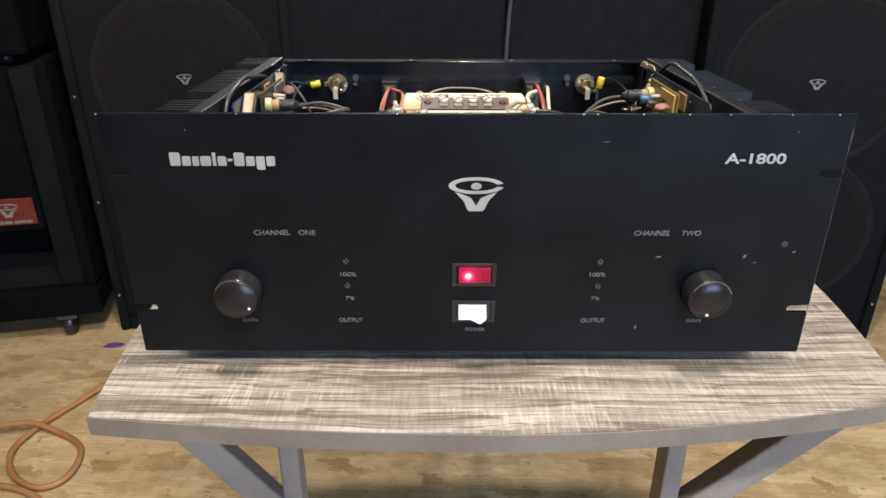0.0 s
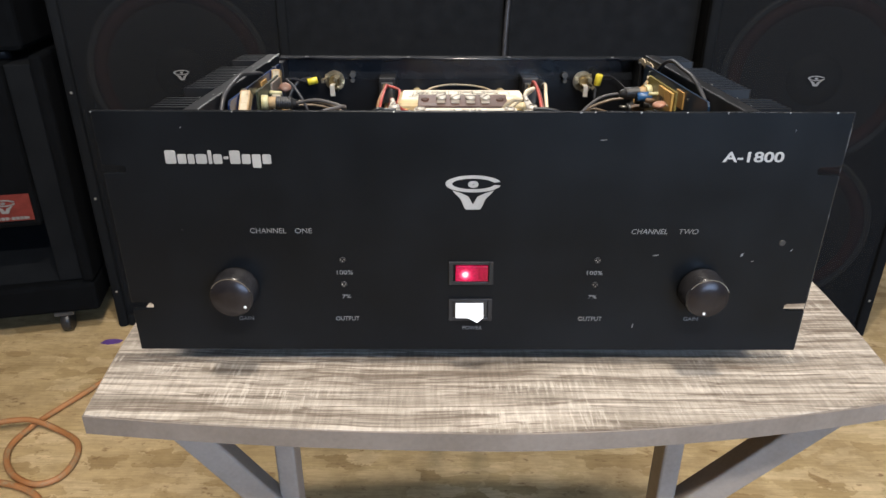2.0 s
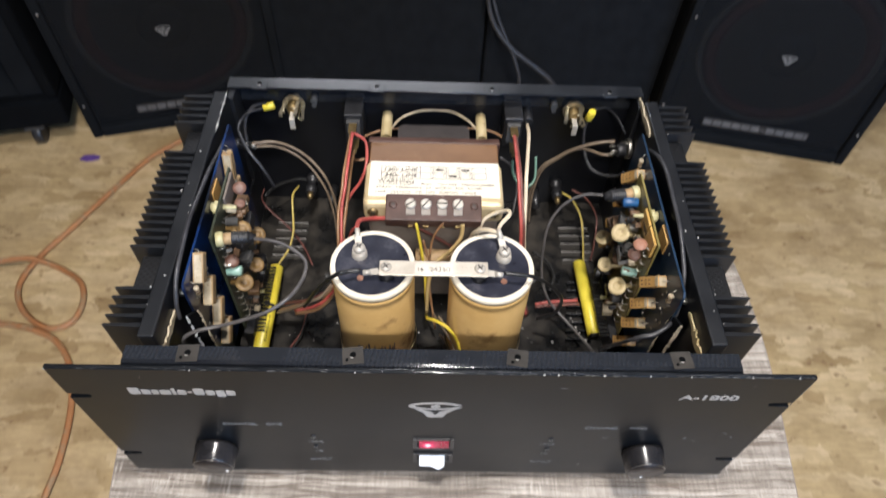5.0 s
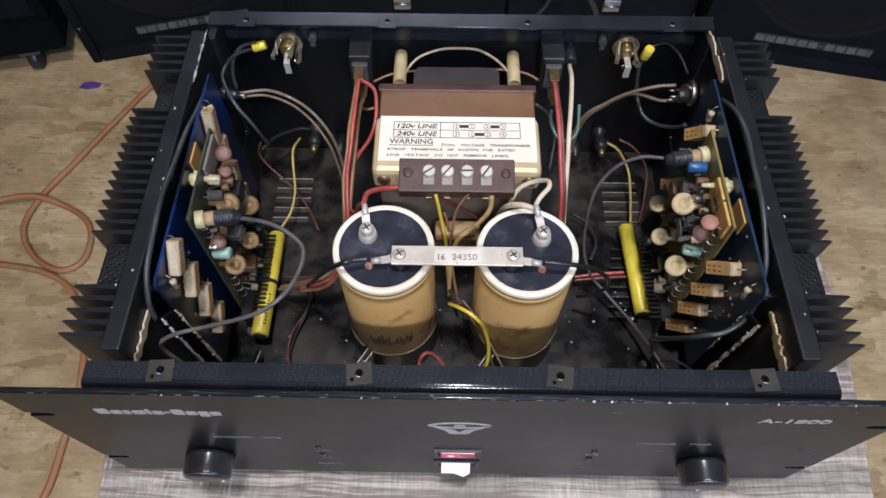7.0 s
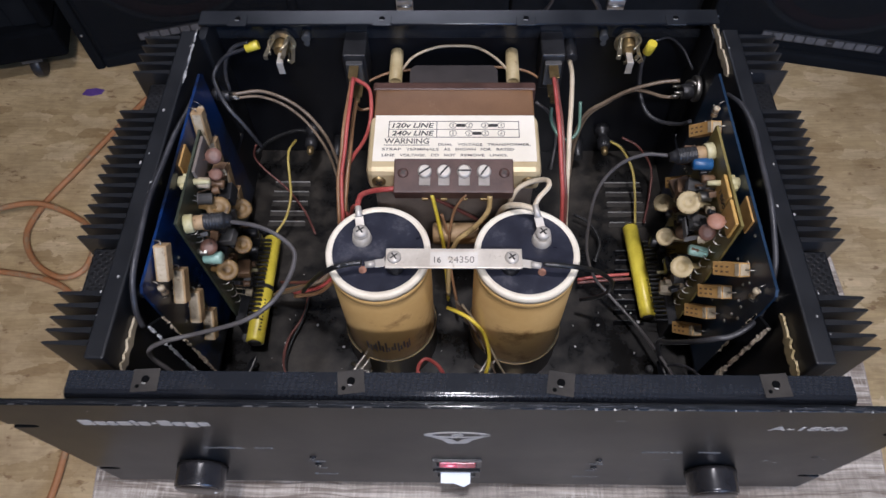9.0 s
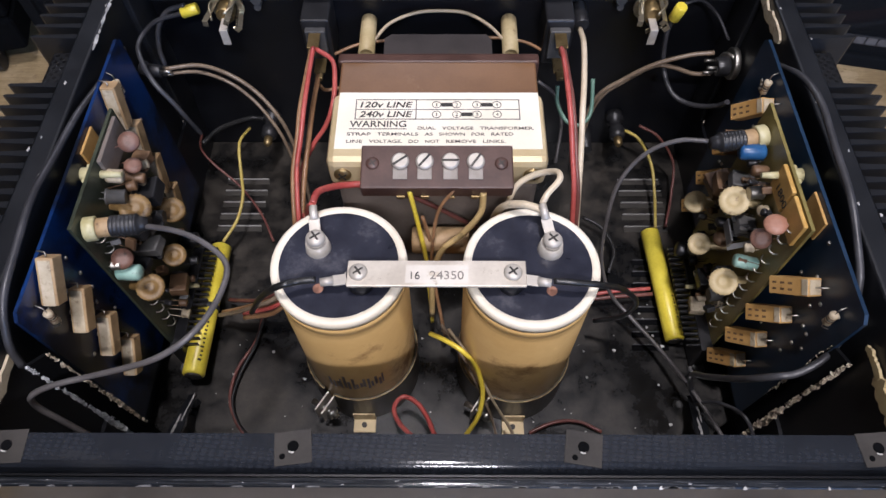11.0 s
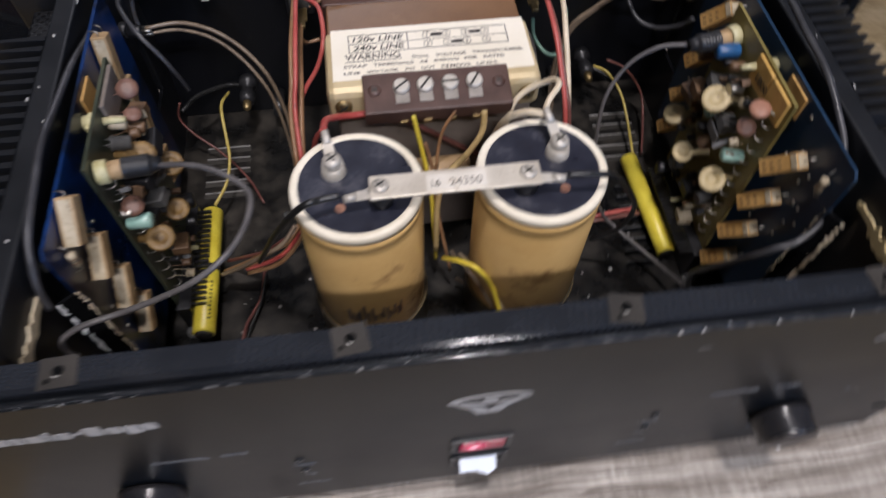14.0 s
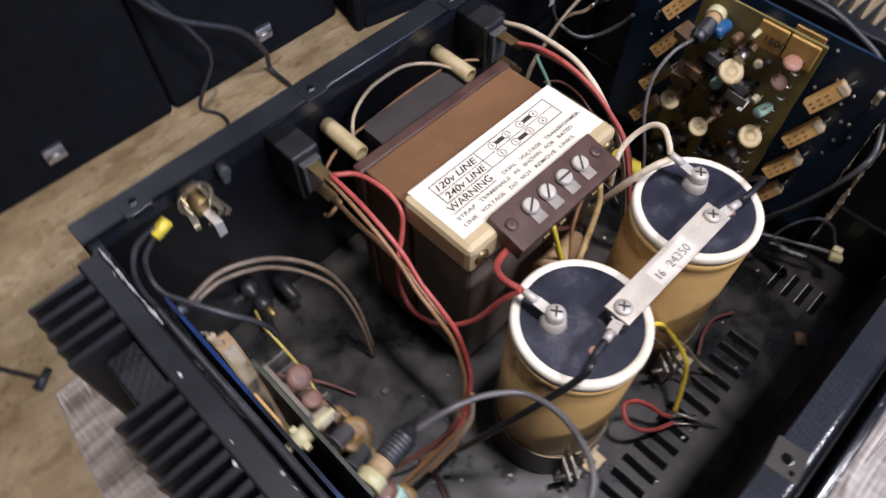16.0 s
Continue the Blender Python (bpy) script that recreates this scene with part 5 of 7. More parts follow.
    rod(b, m @ Vector((0.002, 0.004, 0)), m @ Vector((0.002, 0.007, 0)), 0.0036, seg=6)
    part("clamp_bolt", b, M["metal"], cl)
    b = BM()
    box(b, (x - 0.006, y - r - 0.0105, 0.0094), (x + 0.0075, y - r + 0.001, 0.0106), 0.0003)
    box(b, (x - 0.006, y - r - 0.0028, 0.0095), (x + 0.0075, y - r - 0.0016, 0.02), 0.0003)
    ft = part("clamp_foot", b, M["bell"], cl)
    b = BM()
    rod(b, (x + 0.0005, y - r - 0.006, 0.0104), (x + 0.0005, y - r - 0.006, 0.0112), 0.0017, seg=12)
    part("foot_hole", b, M["ink"], ft)
    return c


CL, CR = (-0.0477, 0.1072), (0.0428, 0.1062)
capL = capacitor(*CL, (-0.058, 0.1155))
capR = capacitor(*CR, (0.052, 0.1148))


def strap():
    b = BM()
    box(b, (-0.0415, 0.0893, 0.1547), (0.0385, 0.1023, 0.1563), 0.0004)
    s = part("link_strap", b, M["strap"], amp, "tinned link strap joining both capacitors")
    for x in (-0.0365, 0.0325):
        b = BM()
        rod(b, (x, 0.096, 0.1435), (x, 0.096, 0.1548), 0.0058, seg=18)
        part("spacer", b, M["blackpl"], s)
        screw("strap_screw", (x, 0.096, 0.1563), (0, 0, 1), 0.0042, M["plate"], s, 0.0018)
    b = BM()
    plate(b, [(-0.0155, 0.0909), (0.0125, 0.0907), (0.0127, 0.1), (-0.0152, 0.0998)], 0.0001, Matrix.Translation((0, 0, 0.1563)))
    st = part("sticker", b, M["paper"], s, "aged paper sticker with stamped digits")
    lettering("stamp", "16", -0.013, -0.009, 0.0926, 0.0965, M["ink"], st, Matrix.Translation((0, 0, 0.15642)))
    lettering("stamp", "24350", -0.0045, 0.0105, 0.0926, 0.0968, M["faded"], st, Matrix.Translation((0, 0, 0.15642)))
    ring_lug("ring_terminal", (-0.0385, 0.0945, 0.1538), (-0.0535, 0.0922, 0.1540), M["plate"], s)
    ring_lug("ring_terminal", (0.0345, 0.0945, 0.1538), (0.0495, 0.0915, 0.1550), M["plate"], s)
    ring_lug("ring_terminal", (-0.058, 0.1155, 0.1520), (-0.0605, 0.132, 0.1560), M["plate"], s)
    ring_lug("ring_terminal", (0.052, 0.1148, 0.1520), (0.0475, 0.131, 0.16), M["plate"], s)


strap()


# ---------------------------------------------------------------- transformer
def transformer():
    cx = -0.002
    b = BM()
    box(b, (cx - 0.056, 0.212, 0.012), (cx + 0.056, 0.243, 0.1415), 0.0012)
    t = part("transformer", b, M["lamination"], amp, "large mains transformer with varnished brown core")
    b = BM()
    box(b, (cx - 0.054, 0.1665, 0.014), (cx + 0.054, 0.2118, 0.128), 0.003)
    part("coil_housing", b, M["coil"], t, "dusty grey-brown winding cover")
    b = BM()
    box(b, (cx - 0.0575, 0.165, 0.1265), (cx + 0.0575, 0.2135, 0.1475), 0.004)
    bell = part("front_cover", b, M["bell"], t, "cream steel end cover with printed label")
    b = BM()
    box(b, (cx - 0.0585, 0.2432, 0.02), (cx + 0.0585, 0.251, 0.1408), 0.0015)
    part("rear_bracket", b, M["bakelite"], t, "dark brown rear mounting bracket")
    b = BM()
    plate(b, [(-0.033, 0), (0.032, 0), (0.032, 0.018), (0.029, 0.023), (-0.029, 0.023), (-0.033, 0.0195)], 0.05, Matrix.Translation((cx, 0.2512, 0.084)))
    part("rear_cover", b, M["oldsteel"], t, "grey-brown rear winding cover")
    # label
    zl = 0.14755
    b = BM()
    plate(b, [(cx - 0.0535, 0.1735), (cx + 0.0545, 0.1735), (cx + 0.0545, 0.2128), (cx - 0.0535, 0.2128)], 0.0002, Matrix.Translation((0, 0, zl)))
    lab = part("label", b, M["label"], bell, "cream printed voltage label")
    lm = Matrix.Translation((cx, 0, zl + 0.00025))
    for x0, x1, y0, y1 in ((-0.0442, 0.044, 0.2072, 0.2077), (-0.0442, 0.044, 0.2002, 0.2006), (-0.0442, 0.044, 0.1934, 0.1939), (-0.0442, -0.0437, 0.1934, 0.2077), (0.0435, 0.044, 0.1934, 0.2077), (-0.0118, -0.0113, 0.1934, 0.2077), (-0.0465, -0.0163, 0.1866, 0.1871)):
        b = BM()
        box(b, (x0, y0, 0), (x1, y1, 0.0001), 0, lm)
        part("ruled_line", b, M["ink"], lab)
    lettering("print", "120v LINE", -0.0418, -0.0135, 0.2018, 0.206, M["ink"], lab, lm, 0.2, 0.0001, 0.02)
    lettering("print", "240v LINE", -0.0418, -0.0135, 0.195, 0.1992, M["ink"], lab, lm, 0.2, 0.0001, 0.02)
    lettering("print", "WARNING", -0.0465, -0.0165, 0.1881, 0.1925, M["ink"], lab, lm, 0, 0.0001, 0.012)
    small = ((-0.0105, 0.1864, ("DUAL", 0.0095), ("VOLTAGE", 0.0165), ("TRANSFORMER.", 0.0285)),
             (-0.0475, 0.1823, ("STRAP", 0.0125), ("TERMINALS", 0.0215), ("AS", 0.0042), ("SHOWN", 0.0135), ("FOR", 0.007), ("RATED", 0.0115)),
             (-0.0475, 0.1774, ("LINE", 0.0085), ("VOLTAGE.", 0.0172), ("DO", 0.0052), ("NOT", 0.0075), ("REMOVE", 0.0158), ("LINKS.", 0.0118)))
    for x, y, *words in small:
        for k, (word, wd) in enumerate(words):
            lettering("print", word, x, x + wd, y, y + 0.0021, M["ink"], lab, lm, 0, 0.0001, 0.012)
            x += wd + 0.0034
    for row, y in ((0, 0.2039), (1, 0.197)):
        for k in range(4):
            x = -0.0006 + 0.0108 * k
            b = BM()
            ring_plate(b, 0.0025, 0.0025, 0.0021, 0.0021, 0.0001, lm, 0, 360, 24, x, y)
            part("circle_mark", b, M["ink"], lab)
            hw = 0.0003 if k == 0 else 0.0007
            lettering("print", str(k + 1), x - hw, x + hw, y - 0.0012, y + 0.0012, M["ink"], lab, lm, 0, 0.0001)
        for k in ((0, 2) if row == 0 else (1,)):
            x = -0.0006 + 0.0108 * k
            b = BM()
            box(b, (x + 0.0025, y - 0.0013, 0), (x + 0.0083, y + 0.0013, 0.0001), 0, lm)
            part("link_mark", b, M["ink"], lab)
    # terminal block, tipped forward a little
    bm_ = Matrix.Translation((cx, 0.162, 0.1455)) @ pose(0, 0, 0, 12, 0, 0)
    b = BM()
    box(b, (-0.0385, -0.0125, -0.006), (0.0385, 0.0115, 0.0045), 0.0008, bm_)
    tb = part("terminal_block", b, M["bakelite"], t, "dark brown screw terminal block")
    for x in (-0.0325, 0.0325):
        screw("mount_screw", bm_ @ Vector((x, 0.001, 0.0045)), bm_.to_3x3() @ Vector((0, 0, 1)), 0.0034, M["bakelite"], tb, 0.0012)
    for k, x in enumerate((-0.0185, -0.0062, 0.0068, 0.0195)):
        b = BM()
        box(b, (x - 0.0036, -0.0078, 0.0045), (x + 0.0036, 0.002, 0.0053), 0.0002, bm_)
        tp = part("terminal_plate", b, M["platedull"], tb)
        b = BM()
        revolve(b, [(0.0045, 0.0053), (0.0046, 0.0066), (0.0036, 0.0078)], bm_ @ Matrix.Translation((x, 0.0015, 0)), 18)
        part("slotted_screw", b, M["plate"], tp)
        b = BM()
        box(b, (-0.0042, -0.0006, 0.0077), (0.0042, 0.0006, 0.0079), 0, bm_ @ Matrix.Translation((x, 0.0015, 0)) @ pose(0, 0, 0, 0, 0, (35, 50, 0, 55)[k]))
        part("slot", b, M["ink"], tp)
        b = BM()
        box(b, (x - 0.0022, -0.0138, -0.0062), (x + 0.0022, -0.0125, -0.0035), 0.0003, bm_)
        part("solder_tail", b, M["brass"], tb)
    for x in (-0.0495, 0.0495):
        screw("cover_screw", (cx + x, 0.1652, 0.1375), (0, -1, 0.1), 0.0046, M["brass"], bell, 0.002)
    for x in (-0.044, 0.0435):
        b = BM()
        revolve(b, [(0.0046, 0), (0.005, 0.001), (0.005, 0.031), (0.0036, 0.0318), (0.0033, 0.029)], Matrix.Translation((cx + x, 0.2925, 0.13)) @ FRONT, 20)
        part("spacer_tube", b, M["trim"], t, "cream tubular spacer")
    b = BM()
    rod(b, (-0.0165, 0.1495, 0.097), (0.0155, 0.1495, 0.097), 0.0076, seg=22, ch=0.001)
    part("power_resistor", b, M["ceramicd"], t, "tan tubular power resistor")


transformer()


# ---------------------------------------------------------------- driver boards
def side_board(s, blue, green, cement):
    xb, xg = 0.1755, 0.1665
    mb = Matrix(((0, 0, -s, s * xb), (1, 0, 0, 0), (0, 1, 0, 0), (0, 0, 0, 1)))      # local x -> y, y -> z, z -> inward
    b = BM()
    plate(b, [(0.067, 0.03), (0.234, 0.03), (0.234, 0.1655), (0.231, 0.1685), (0.07, 0.1685), (0.067, 0.1655)], 0.0016, mb)
    bl = part("driver_board", b, blue, amp, "large blue circuit board along the side")
    mg = Matrix(((0, 0, -s, s * xg), (1, 0, 0, 0), (0, 1, 0, 0), (0, 0, 0, 1)))
    b = BM()
    yb = 0.184 if s < 0 else 0.188
    plate(b, [(0.112, 0.02), (yb, 0.02), (yb, 0.1665), (0.112, 0.1665)], 0.0016, mg)
    g = part("input_board", b, green, amp, "small upright circuit board crowded with components")

    def X(d):
        return s * (xg - 0.0018 - d)

    # cement resistors on the large board
    for col in (0, 1):
        for k in range(4):
            if s < 0:
                y, z, half = (0.0895, 0.1945)[col], (0.161, 0.157)[col] - 0.0288 * k, (0.0108, 0.0122)[col]
                an = radians((45, 18)[col] + 2 * (k % 2))
                za = Vector((0, -math.sin(an), -math.cos(an)))
                at = Vector((s * (xb - 0.0062), y, z))
            else:
                y, z, half = (0.099, 0.2005)[col], (0.139, 0.148)[col] - 0.0298 * k, 0.0112
                za = Vector((0.33, -0.5 + 0.03 * (k % 2), 0.8)).normalized()
                at = Vector((xb - 0.0095, y, z))
            xa = (Vector((1, 0, 0)) - za * za.x).normalized()
            bmx = Matrix.Translation(at) @ Matrix((xa, za.cross(xa), za)).transposed().to_4x4()
            fy = 1 if (bmx.to_3x3() @ Vector((0, 1, 0))).y < 0 else -1
            b = BM()
            hw = 0.0038 if s < 0 else 0.0042
            box(b, (-hw, -hw, -half), (hw, hw, half), 0.0005, bmx)
            if s < 0:
                r = part("cement_resistor", b, M["ceramicd"], bl, "dark tan cement power resistor")
                b = BM()
                box(b, (-0.0027, min(fy * 0.0037, fy * 0.004), -half * 0.9), (0.0027, max(fy * 0.0037, fy * 0.004), half), 0.0002, bmx)
                part("fill_face", b, M["ceramicw"], r, "pale cement filling")
                lead = [(0, fy * 0.002, -half), (0, fy * 0.002, -half - 0.002), (-0.004, fy * 0.001, -half - 0.0025)]
            else:
                r = part("cement_resistor", b, cement, bl, "tan cement power resistor")
                b = BM()
                box(b, (-0.0032, -0.0035, half - 0.0002), (0.0032, 0.0035, half + 0.0005), 0.0003, bmx)
                box(b, (-0.0045, -0.0036, half - 0.0032), (-0.0041, 0.0036, half + 0.0002), 0.0002, bmx)
                part("fill_face", b, M["ceramicw"], r, "pale cement filling")
                b = BM()
                for q in range(3):
                    for v in (-0.0022, 0.0008):
                        box(b, (-0.00425, v, -half * 0.8 + 0.0046 * q), (-0.00415, v + 0.0011, -half * 0.8 + 0.0046 * q + 0.0024), 0, bmx)
                part("print_bar", b, M["brownpart"], r)
                lead = [(0, 0, half), (0, 0, half + 0.0035), (0.003, 0, half + 0.0055)]
            b = BM()
            tube(b, [bmx @ Vector(q) for q in lead], 0.0004, 6, 3)
            part("lead", b, M["metal"], r)
    random.seed(50 + s)
    for k in range(34):                                     # solder joints
        y, z = random.choice((random.uniform(0.076, 0.109), random.uniform(0.188, 0.218))), random.uniform(0.075, 0.162)
        b = BM()
        revolve(b, [(0.0012, 0), (0.0009, 0.0006), (0.0003, 0.001)], mb @ Matrix.Translation((y, z, 0.0016)), 8)
        part("solder_joint", b, M["metal"], bl)
    for y, z in ((0.077, 0.15), (0.207, 0.158)):
        b = BM()
        x = s * (xb - 0.0045)
        revolve(b, [(0.001, 0), (0.0021, 0.0008), (0.0018, 0.003), (0.0018, 0.006), (0.0021, 0.0082), (0.001, 0.009)], Matrix.Translation((x, y, z - 0.0045)), 14)
        r = part("axial_resistor", b, M["ceramicw"], bl)
        b = BM()
        tube(b, [(s * (xb - 0.0015), y + 0.001, z + 0.009), (x, y, z + 0.008), (x, y, z + 0.004)], 0.0003, 6, 4)
        tube(b, [(s * (xb - 0.0015), y - 0.001, z - 0.009), (x, y, z - 0.008), (x, y, z - 0.004)], 0.0003, 6, 4)
        part("lead", b, M["metal"], r)
        for q, mt in enumerate(("brownpart", "ink", "brownpart")):
            b = BM()
            revolve(b, [(0.00195, 0), (0.00195, 0.0007)], Matrix.Translation((x, y, z - 0.0018 + 0.0016 * q)), 14)
            part("colour_band", b, M[mt], r)
    # plug, its socket and cable boot
    py, pz = (0.118, 0.157) if s < 0 else (0.1765, 0.155)
    dy = 0.004 if s < 0 else -0.003
    b = BM()
    rod(b, (X(0), py, pz), (X(0.0055), py + dy * 0.3, pz - 0.0005), 0.0058, seg=20, ch=0.0006)
    so = part("socket", b, M["nylon"], g, "cream ceramic socket")
    b = BM()
    rod(b, (X(0.0055), py + dy * 0.3, pz - 0.0005), (X(0.0115), py + dy * 0.6, pz - 0.001), 0.0046, seg=18, ch=0.0004)
    part("ferrule", b, M["ceramicd"], so)
    b = BM()
    m, n = along((X(0.0112), py + dy * 0.6, pz - 0.001), (X(0.0285), py + dy * 1.2, pz - 0.002))
    prof = [(0.0046, 0)]
    for q in range(7):
        prof += [(0.0052, 0.0018 * q + 0.0004), (0.0052, 0.0018 * q + 0.0012), (0.0046, 0.0018 * q + 0.0016)]
    prof += [(0.0036, n - 0.003), (0.0028, n)]
    revolve(b, prof, m, 20)
    part("cable_boot", b, M["blackpl"], so, "ribbed black cable boot")
    # small parts on the inner face: kind, y, z, size, out, material
    if s > 0:
        todo = [("cyl", 0.168, 0.152, 0.0041, 0.0135, "bluecap"), ("blk", 0.186, 0.138, 0.006, 0.012, "brownpart"), ("blk", 0.18, 0.112, 0.007, 0.014, "brownpart"),
                ("wheel", 0.149, 0.132, 0.0076, 0.017, "trim"), ("wheel", 0.176, 0.093, 0.0066, 0.018, "trim"), ("wheel", 0.1245, 0.097, 0.0074, 0.0155, "trim"), ("wheel", 0.151, 0.086, 0.0064, 0.0185, "trim"),
                ("disc", 0.1245, 0.1545, 0.0054, 0.0085, "pinkdisc"), ("disc", 0.1265, 0.1405, 0.0052, 0.009, "pinkdark"), ("cyl", 0.1235, 0.115, 0.0036, 0.013, "turq"),
                ("can", 0.152, 0.1405, 0.0034, 0.009, "metal"), ("blk", 0.142, 0.121, 0.005, 0.011, "fuse"), ("clip", 0.14, 0.118, 0.007, 0.014, "steel"), ("blk", 0.162, 0.132, 0.005, 0.013, "fuse"),
                ("blk", 0.172, 0.118, 0.006, 0.014, "brownpart"), ("blk", 0.145, 0.06, 0.006, 0.01, "blackpl"), ("can", 0.17, 0.055, 0.004, 0.009, "fuse"), ("cyl", 0.175, 0.04, 0.005, 0.012, "blackpl"),
                ("blk", 0.136, 0.04, 0.005, 0.01, "ceramicw"), ("cyl", 0.158, 0.149, 0.003, 0.009, "brownpart"), ("disc", 0.148, 0.1, 0.005, 0.008, "brownpart"), ("can", 0.158, 0.118, 0.0035, 0.011, "turq"),
                ("blk", 0.134, 0.085, 0.005, 0.011, "blackpl"), ("cyl", 0.155, 0.105, 0.003, 0.012, "blackpl"), ("can", 0.13, 0.07, 0.004, 0.01, "fuse")]
    else:
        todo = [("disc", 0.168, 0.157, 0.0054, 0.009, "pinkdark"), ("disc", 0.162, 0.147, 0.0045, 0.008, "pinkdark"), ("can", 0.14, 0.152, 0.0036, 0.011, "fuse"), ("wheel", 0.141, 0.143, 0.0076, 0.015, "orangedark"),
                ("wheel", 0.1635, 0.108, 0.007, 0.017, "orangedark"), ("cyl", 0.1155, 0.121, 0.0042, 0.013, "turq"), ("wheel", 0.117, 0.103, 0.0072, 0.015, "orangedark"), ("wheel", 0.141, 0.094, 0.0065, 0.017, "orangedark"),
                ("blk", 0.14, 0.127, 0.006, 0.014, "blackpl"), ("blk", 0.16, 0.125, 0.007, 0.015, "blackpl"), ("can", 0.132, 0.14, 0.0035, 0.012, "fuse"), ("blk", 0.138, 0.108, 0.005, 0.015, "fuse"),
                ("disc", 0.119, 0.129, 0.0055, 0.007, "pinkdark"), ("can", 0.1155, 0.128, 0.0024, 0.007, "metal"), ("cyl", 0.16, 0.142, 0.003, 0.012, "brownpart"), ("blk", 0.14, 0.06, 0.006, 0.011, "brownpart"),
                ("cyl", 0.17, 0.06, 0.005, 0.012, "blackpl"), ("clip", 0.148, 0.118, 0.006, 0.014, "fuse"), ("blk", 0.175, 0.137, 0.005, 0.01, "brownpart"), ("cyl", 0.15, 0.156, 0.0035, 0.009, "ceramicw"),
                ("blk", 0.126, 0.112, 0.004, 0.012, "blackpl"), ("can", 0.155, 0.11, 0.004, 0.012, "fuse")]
    names = {"cyl": "capacitor", "blk": "component", "wheel": "trimmer", "disc": "disc_capacitor", "can": "transistor", "clip": "heat_clip"}
    random.seed(70 + s)
    for kind, y, z, r, out, mt in todo:
        b = BM()
        tilt = Matrix.Rotation(random.uniform(-0.25, 0.25), 4, "Y") @ Matrix.Rotation(random.uniform(-0.25, 0.25), 4, "X")
        base = Matrix.Translation((X(0), y, z)) @ Vector((-s, 0, 0)).to_track_quat("Z", "Y").to_matrix().to_4x4() @ tilt
        if kind == "cyl":
            revolve(b, [(r * 0.8, 0.001), (r, 0.002), (r, out - 0.001), (r * 0.85, out), (r * 0.3, out + 0.0002)], base, 18)
        elif kind == "can":
            revolve(b, [(r * 1.15, 0.002), (r * 1.15, 0.0027), (r, 0.0028), (r, out - 0.0004), (r * 0.85, out)], base, 20)
            for a in (0.5, 2.6, 4.7):
                tube(b, [base @ Vector((r * 0.5 * math.cos(a), r * 0.5 * math.sin(a), 0.002)), base @ Vector((r * 0.7 * math.cos(a), r * 0.7 * math.sin(a), -0.001))], 0.0003, 5, 1)
        elif kind == "wheel":
            revolve(b, [(0.0022, 0), (0.0022, out - 0.006), (0.0014, out - 0.004)], base, 10)
            face = Vector((-s * 0.28 + random.uniform(-0.1, 0.1), -0.32 + random.uniform(-0.15, 0.1), 0.9)).to_track_quat("Z", "Y").to_matrix().to_4x4()
            m2 = Matrix.Translation(base @ Vector((0, 0, out - 0.003))) @ face
            revolve(b, [(r * 0.93, -0.0018), (r, -0.0013), (r, 0.001), (r * 0.93, 0.0016), (r * 0.45, 0.0016), (r * 0.4, 0.0009), (r * 0.15, 0.0009)], m2, 72, 0.035, 22)
        elif kind == "disc":
            face = Vector((-s * 0.2, -0.3 + random.uniform(-0.25, 0.2), 0.9)).to_track_quat("Z", "Y").to_matrix().to_4x4()
            m2 = Matrix.Translation(base @ Vector((0, 0, out))) @ face
            revolve(b, [(r * 0.4, -0.0017), (r * 0.9, -0.0013), (r, 0), (r * 0.9, 0.0013), (r * 0.4, 0.0017)], m2, 24)
            for q in (-0.002, 0.002):
                tube(b, [base @ Vector((q, 0, -0.001)), base @ Vector((q * 1.1, 0.0006, out * 0.5)), base @ Vector((q * 1.2, 0, out - 0.002))], 0.0003, 5, 3)
        elif kind == "clip":
            for q in range(3):
                box(b, (-r + q * r * 0.7, -0.0004, 0.002), (-r + q * r * 0.7 + 0.0032, 0.0004, out), 0.0002, base @ Matrix.Rotation(0.5 * q - 0.4, 4, "X"))
            box(b, (-r, -0.003, out - 0.001), (r, 0.003, out), 0.0002, base)
        else:
            box(b, (-r, -r * 0.6, 0.001), (r, r * 0.6, out), 0.0006, base)
        part(names[kind], b, M[mt], g)
    random.seed(90 + s)
    for k in range(46):                                     # the many dull small parts between them
        y, z = random.uniform(0.12, 0.178), random.uniform(0.05, 0.15)
        w, h, out = random.uniform(0.0012, 0.0032), random.uniform(0.0012, 0.003), random.uniform(0.004, 0.013)
        base = Matrix.Translation((X(0), y, z)) @ Vector((-s, 0, 0)).to_track_quat("Z", "Y").to_matrix().to_4x4() @ pose(0, 0, 0, random.uniform(-20, 20), random.uniform(-20, 20), random.uniform(0, 90))
        b = BM()
        if k % 3:
            revolve(b, [(w * 0.7, out - 0.005), (w, out - 0.0042), (w * 0.85, out - 0.003), (w * 0.85, out - 0.0015), (w, out - 0.0006), (w * 0.6, out)], base, 12)
        else:
            box(b, (-w, -h, out - 0.005), (w, h, out), 0.0004, base)
        for q in (-0.6, 0.6):
            tube(b, [base @ Vector((q * w, 0, -0.001)), base @ Vector((q * w * 1.2, 0, out - 0.0045))], 0.0003, 5, 1)
        part("component", b, M[("blackpl", "brownpart", "fuse", "blackpl", "ceramicw", "brownpart", "inner")[k % 7]], g)
    for k in range(12):                                     # hooked leads along the front edge
        z = 0.154 - 0.0096 * k
        b = BM()
        tube(b, [(X(-0.0005), 0.1185, z), (X(0.0025), 0.1185, z + 0.0005), (X(0.004), 0.1205, z + 0.001), (X(0.0025), 0.123, z + 0.0012)], 0.00045, 6, 4)
        part("wire_loop", b, M["metal"], g)
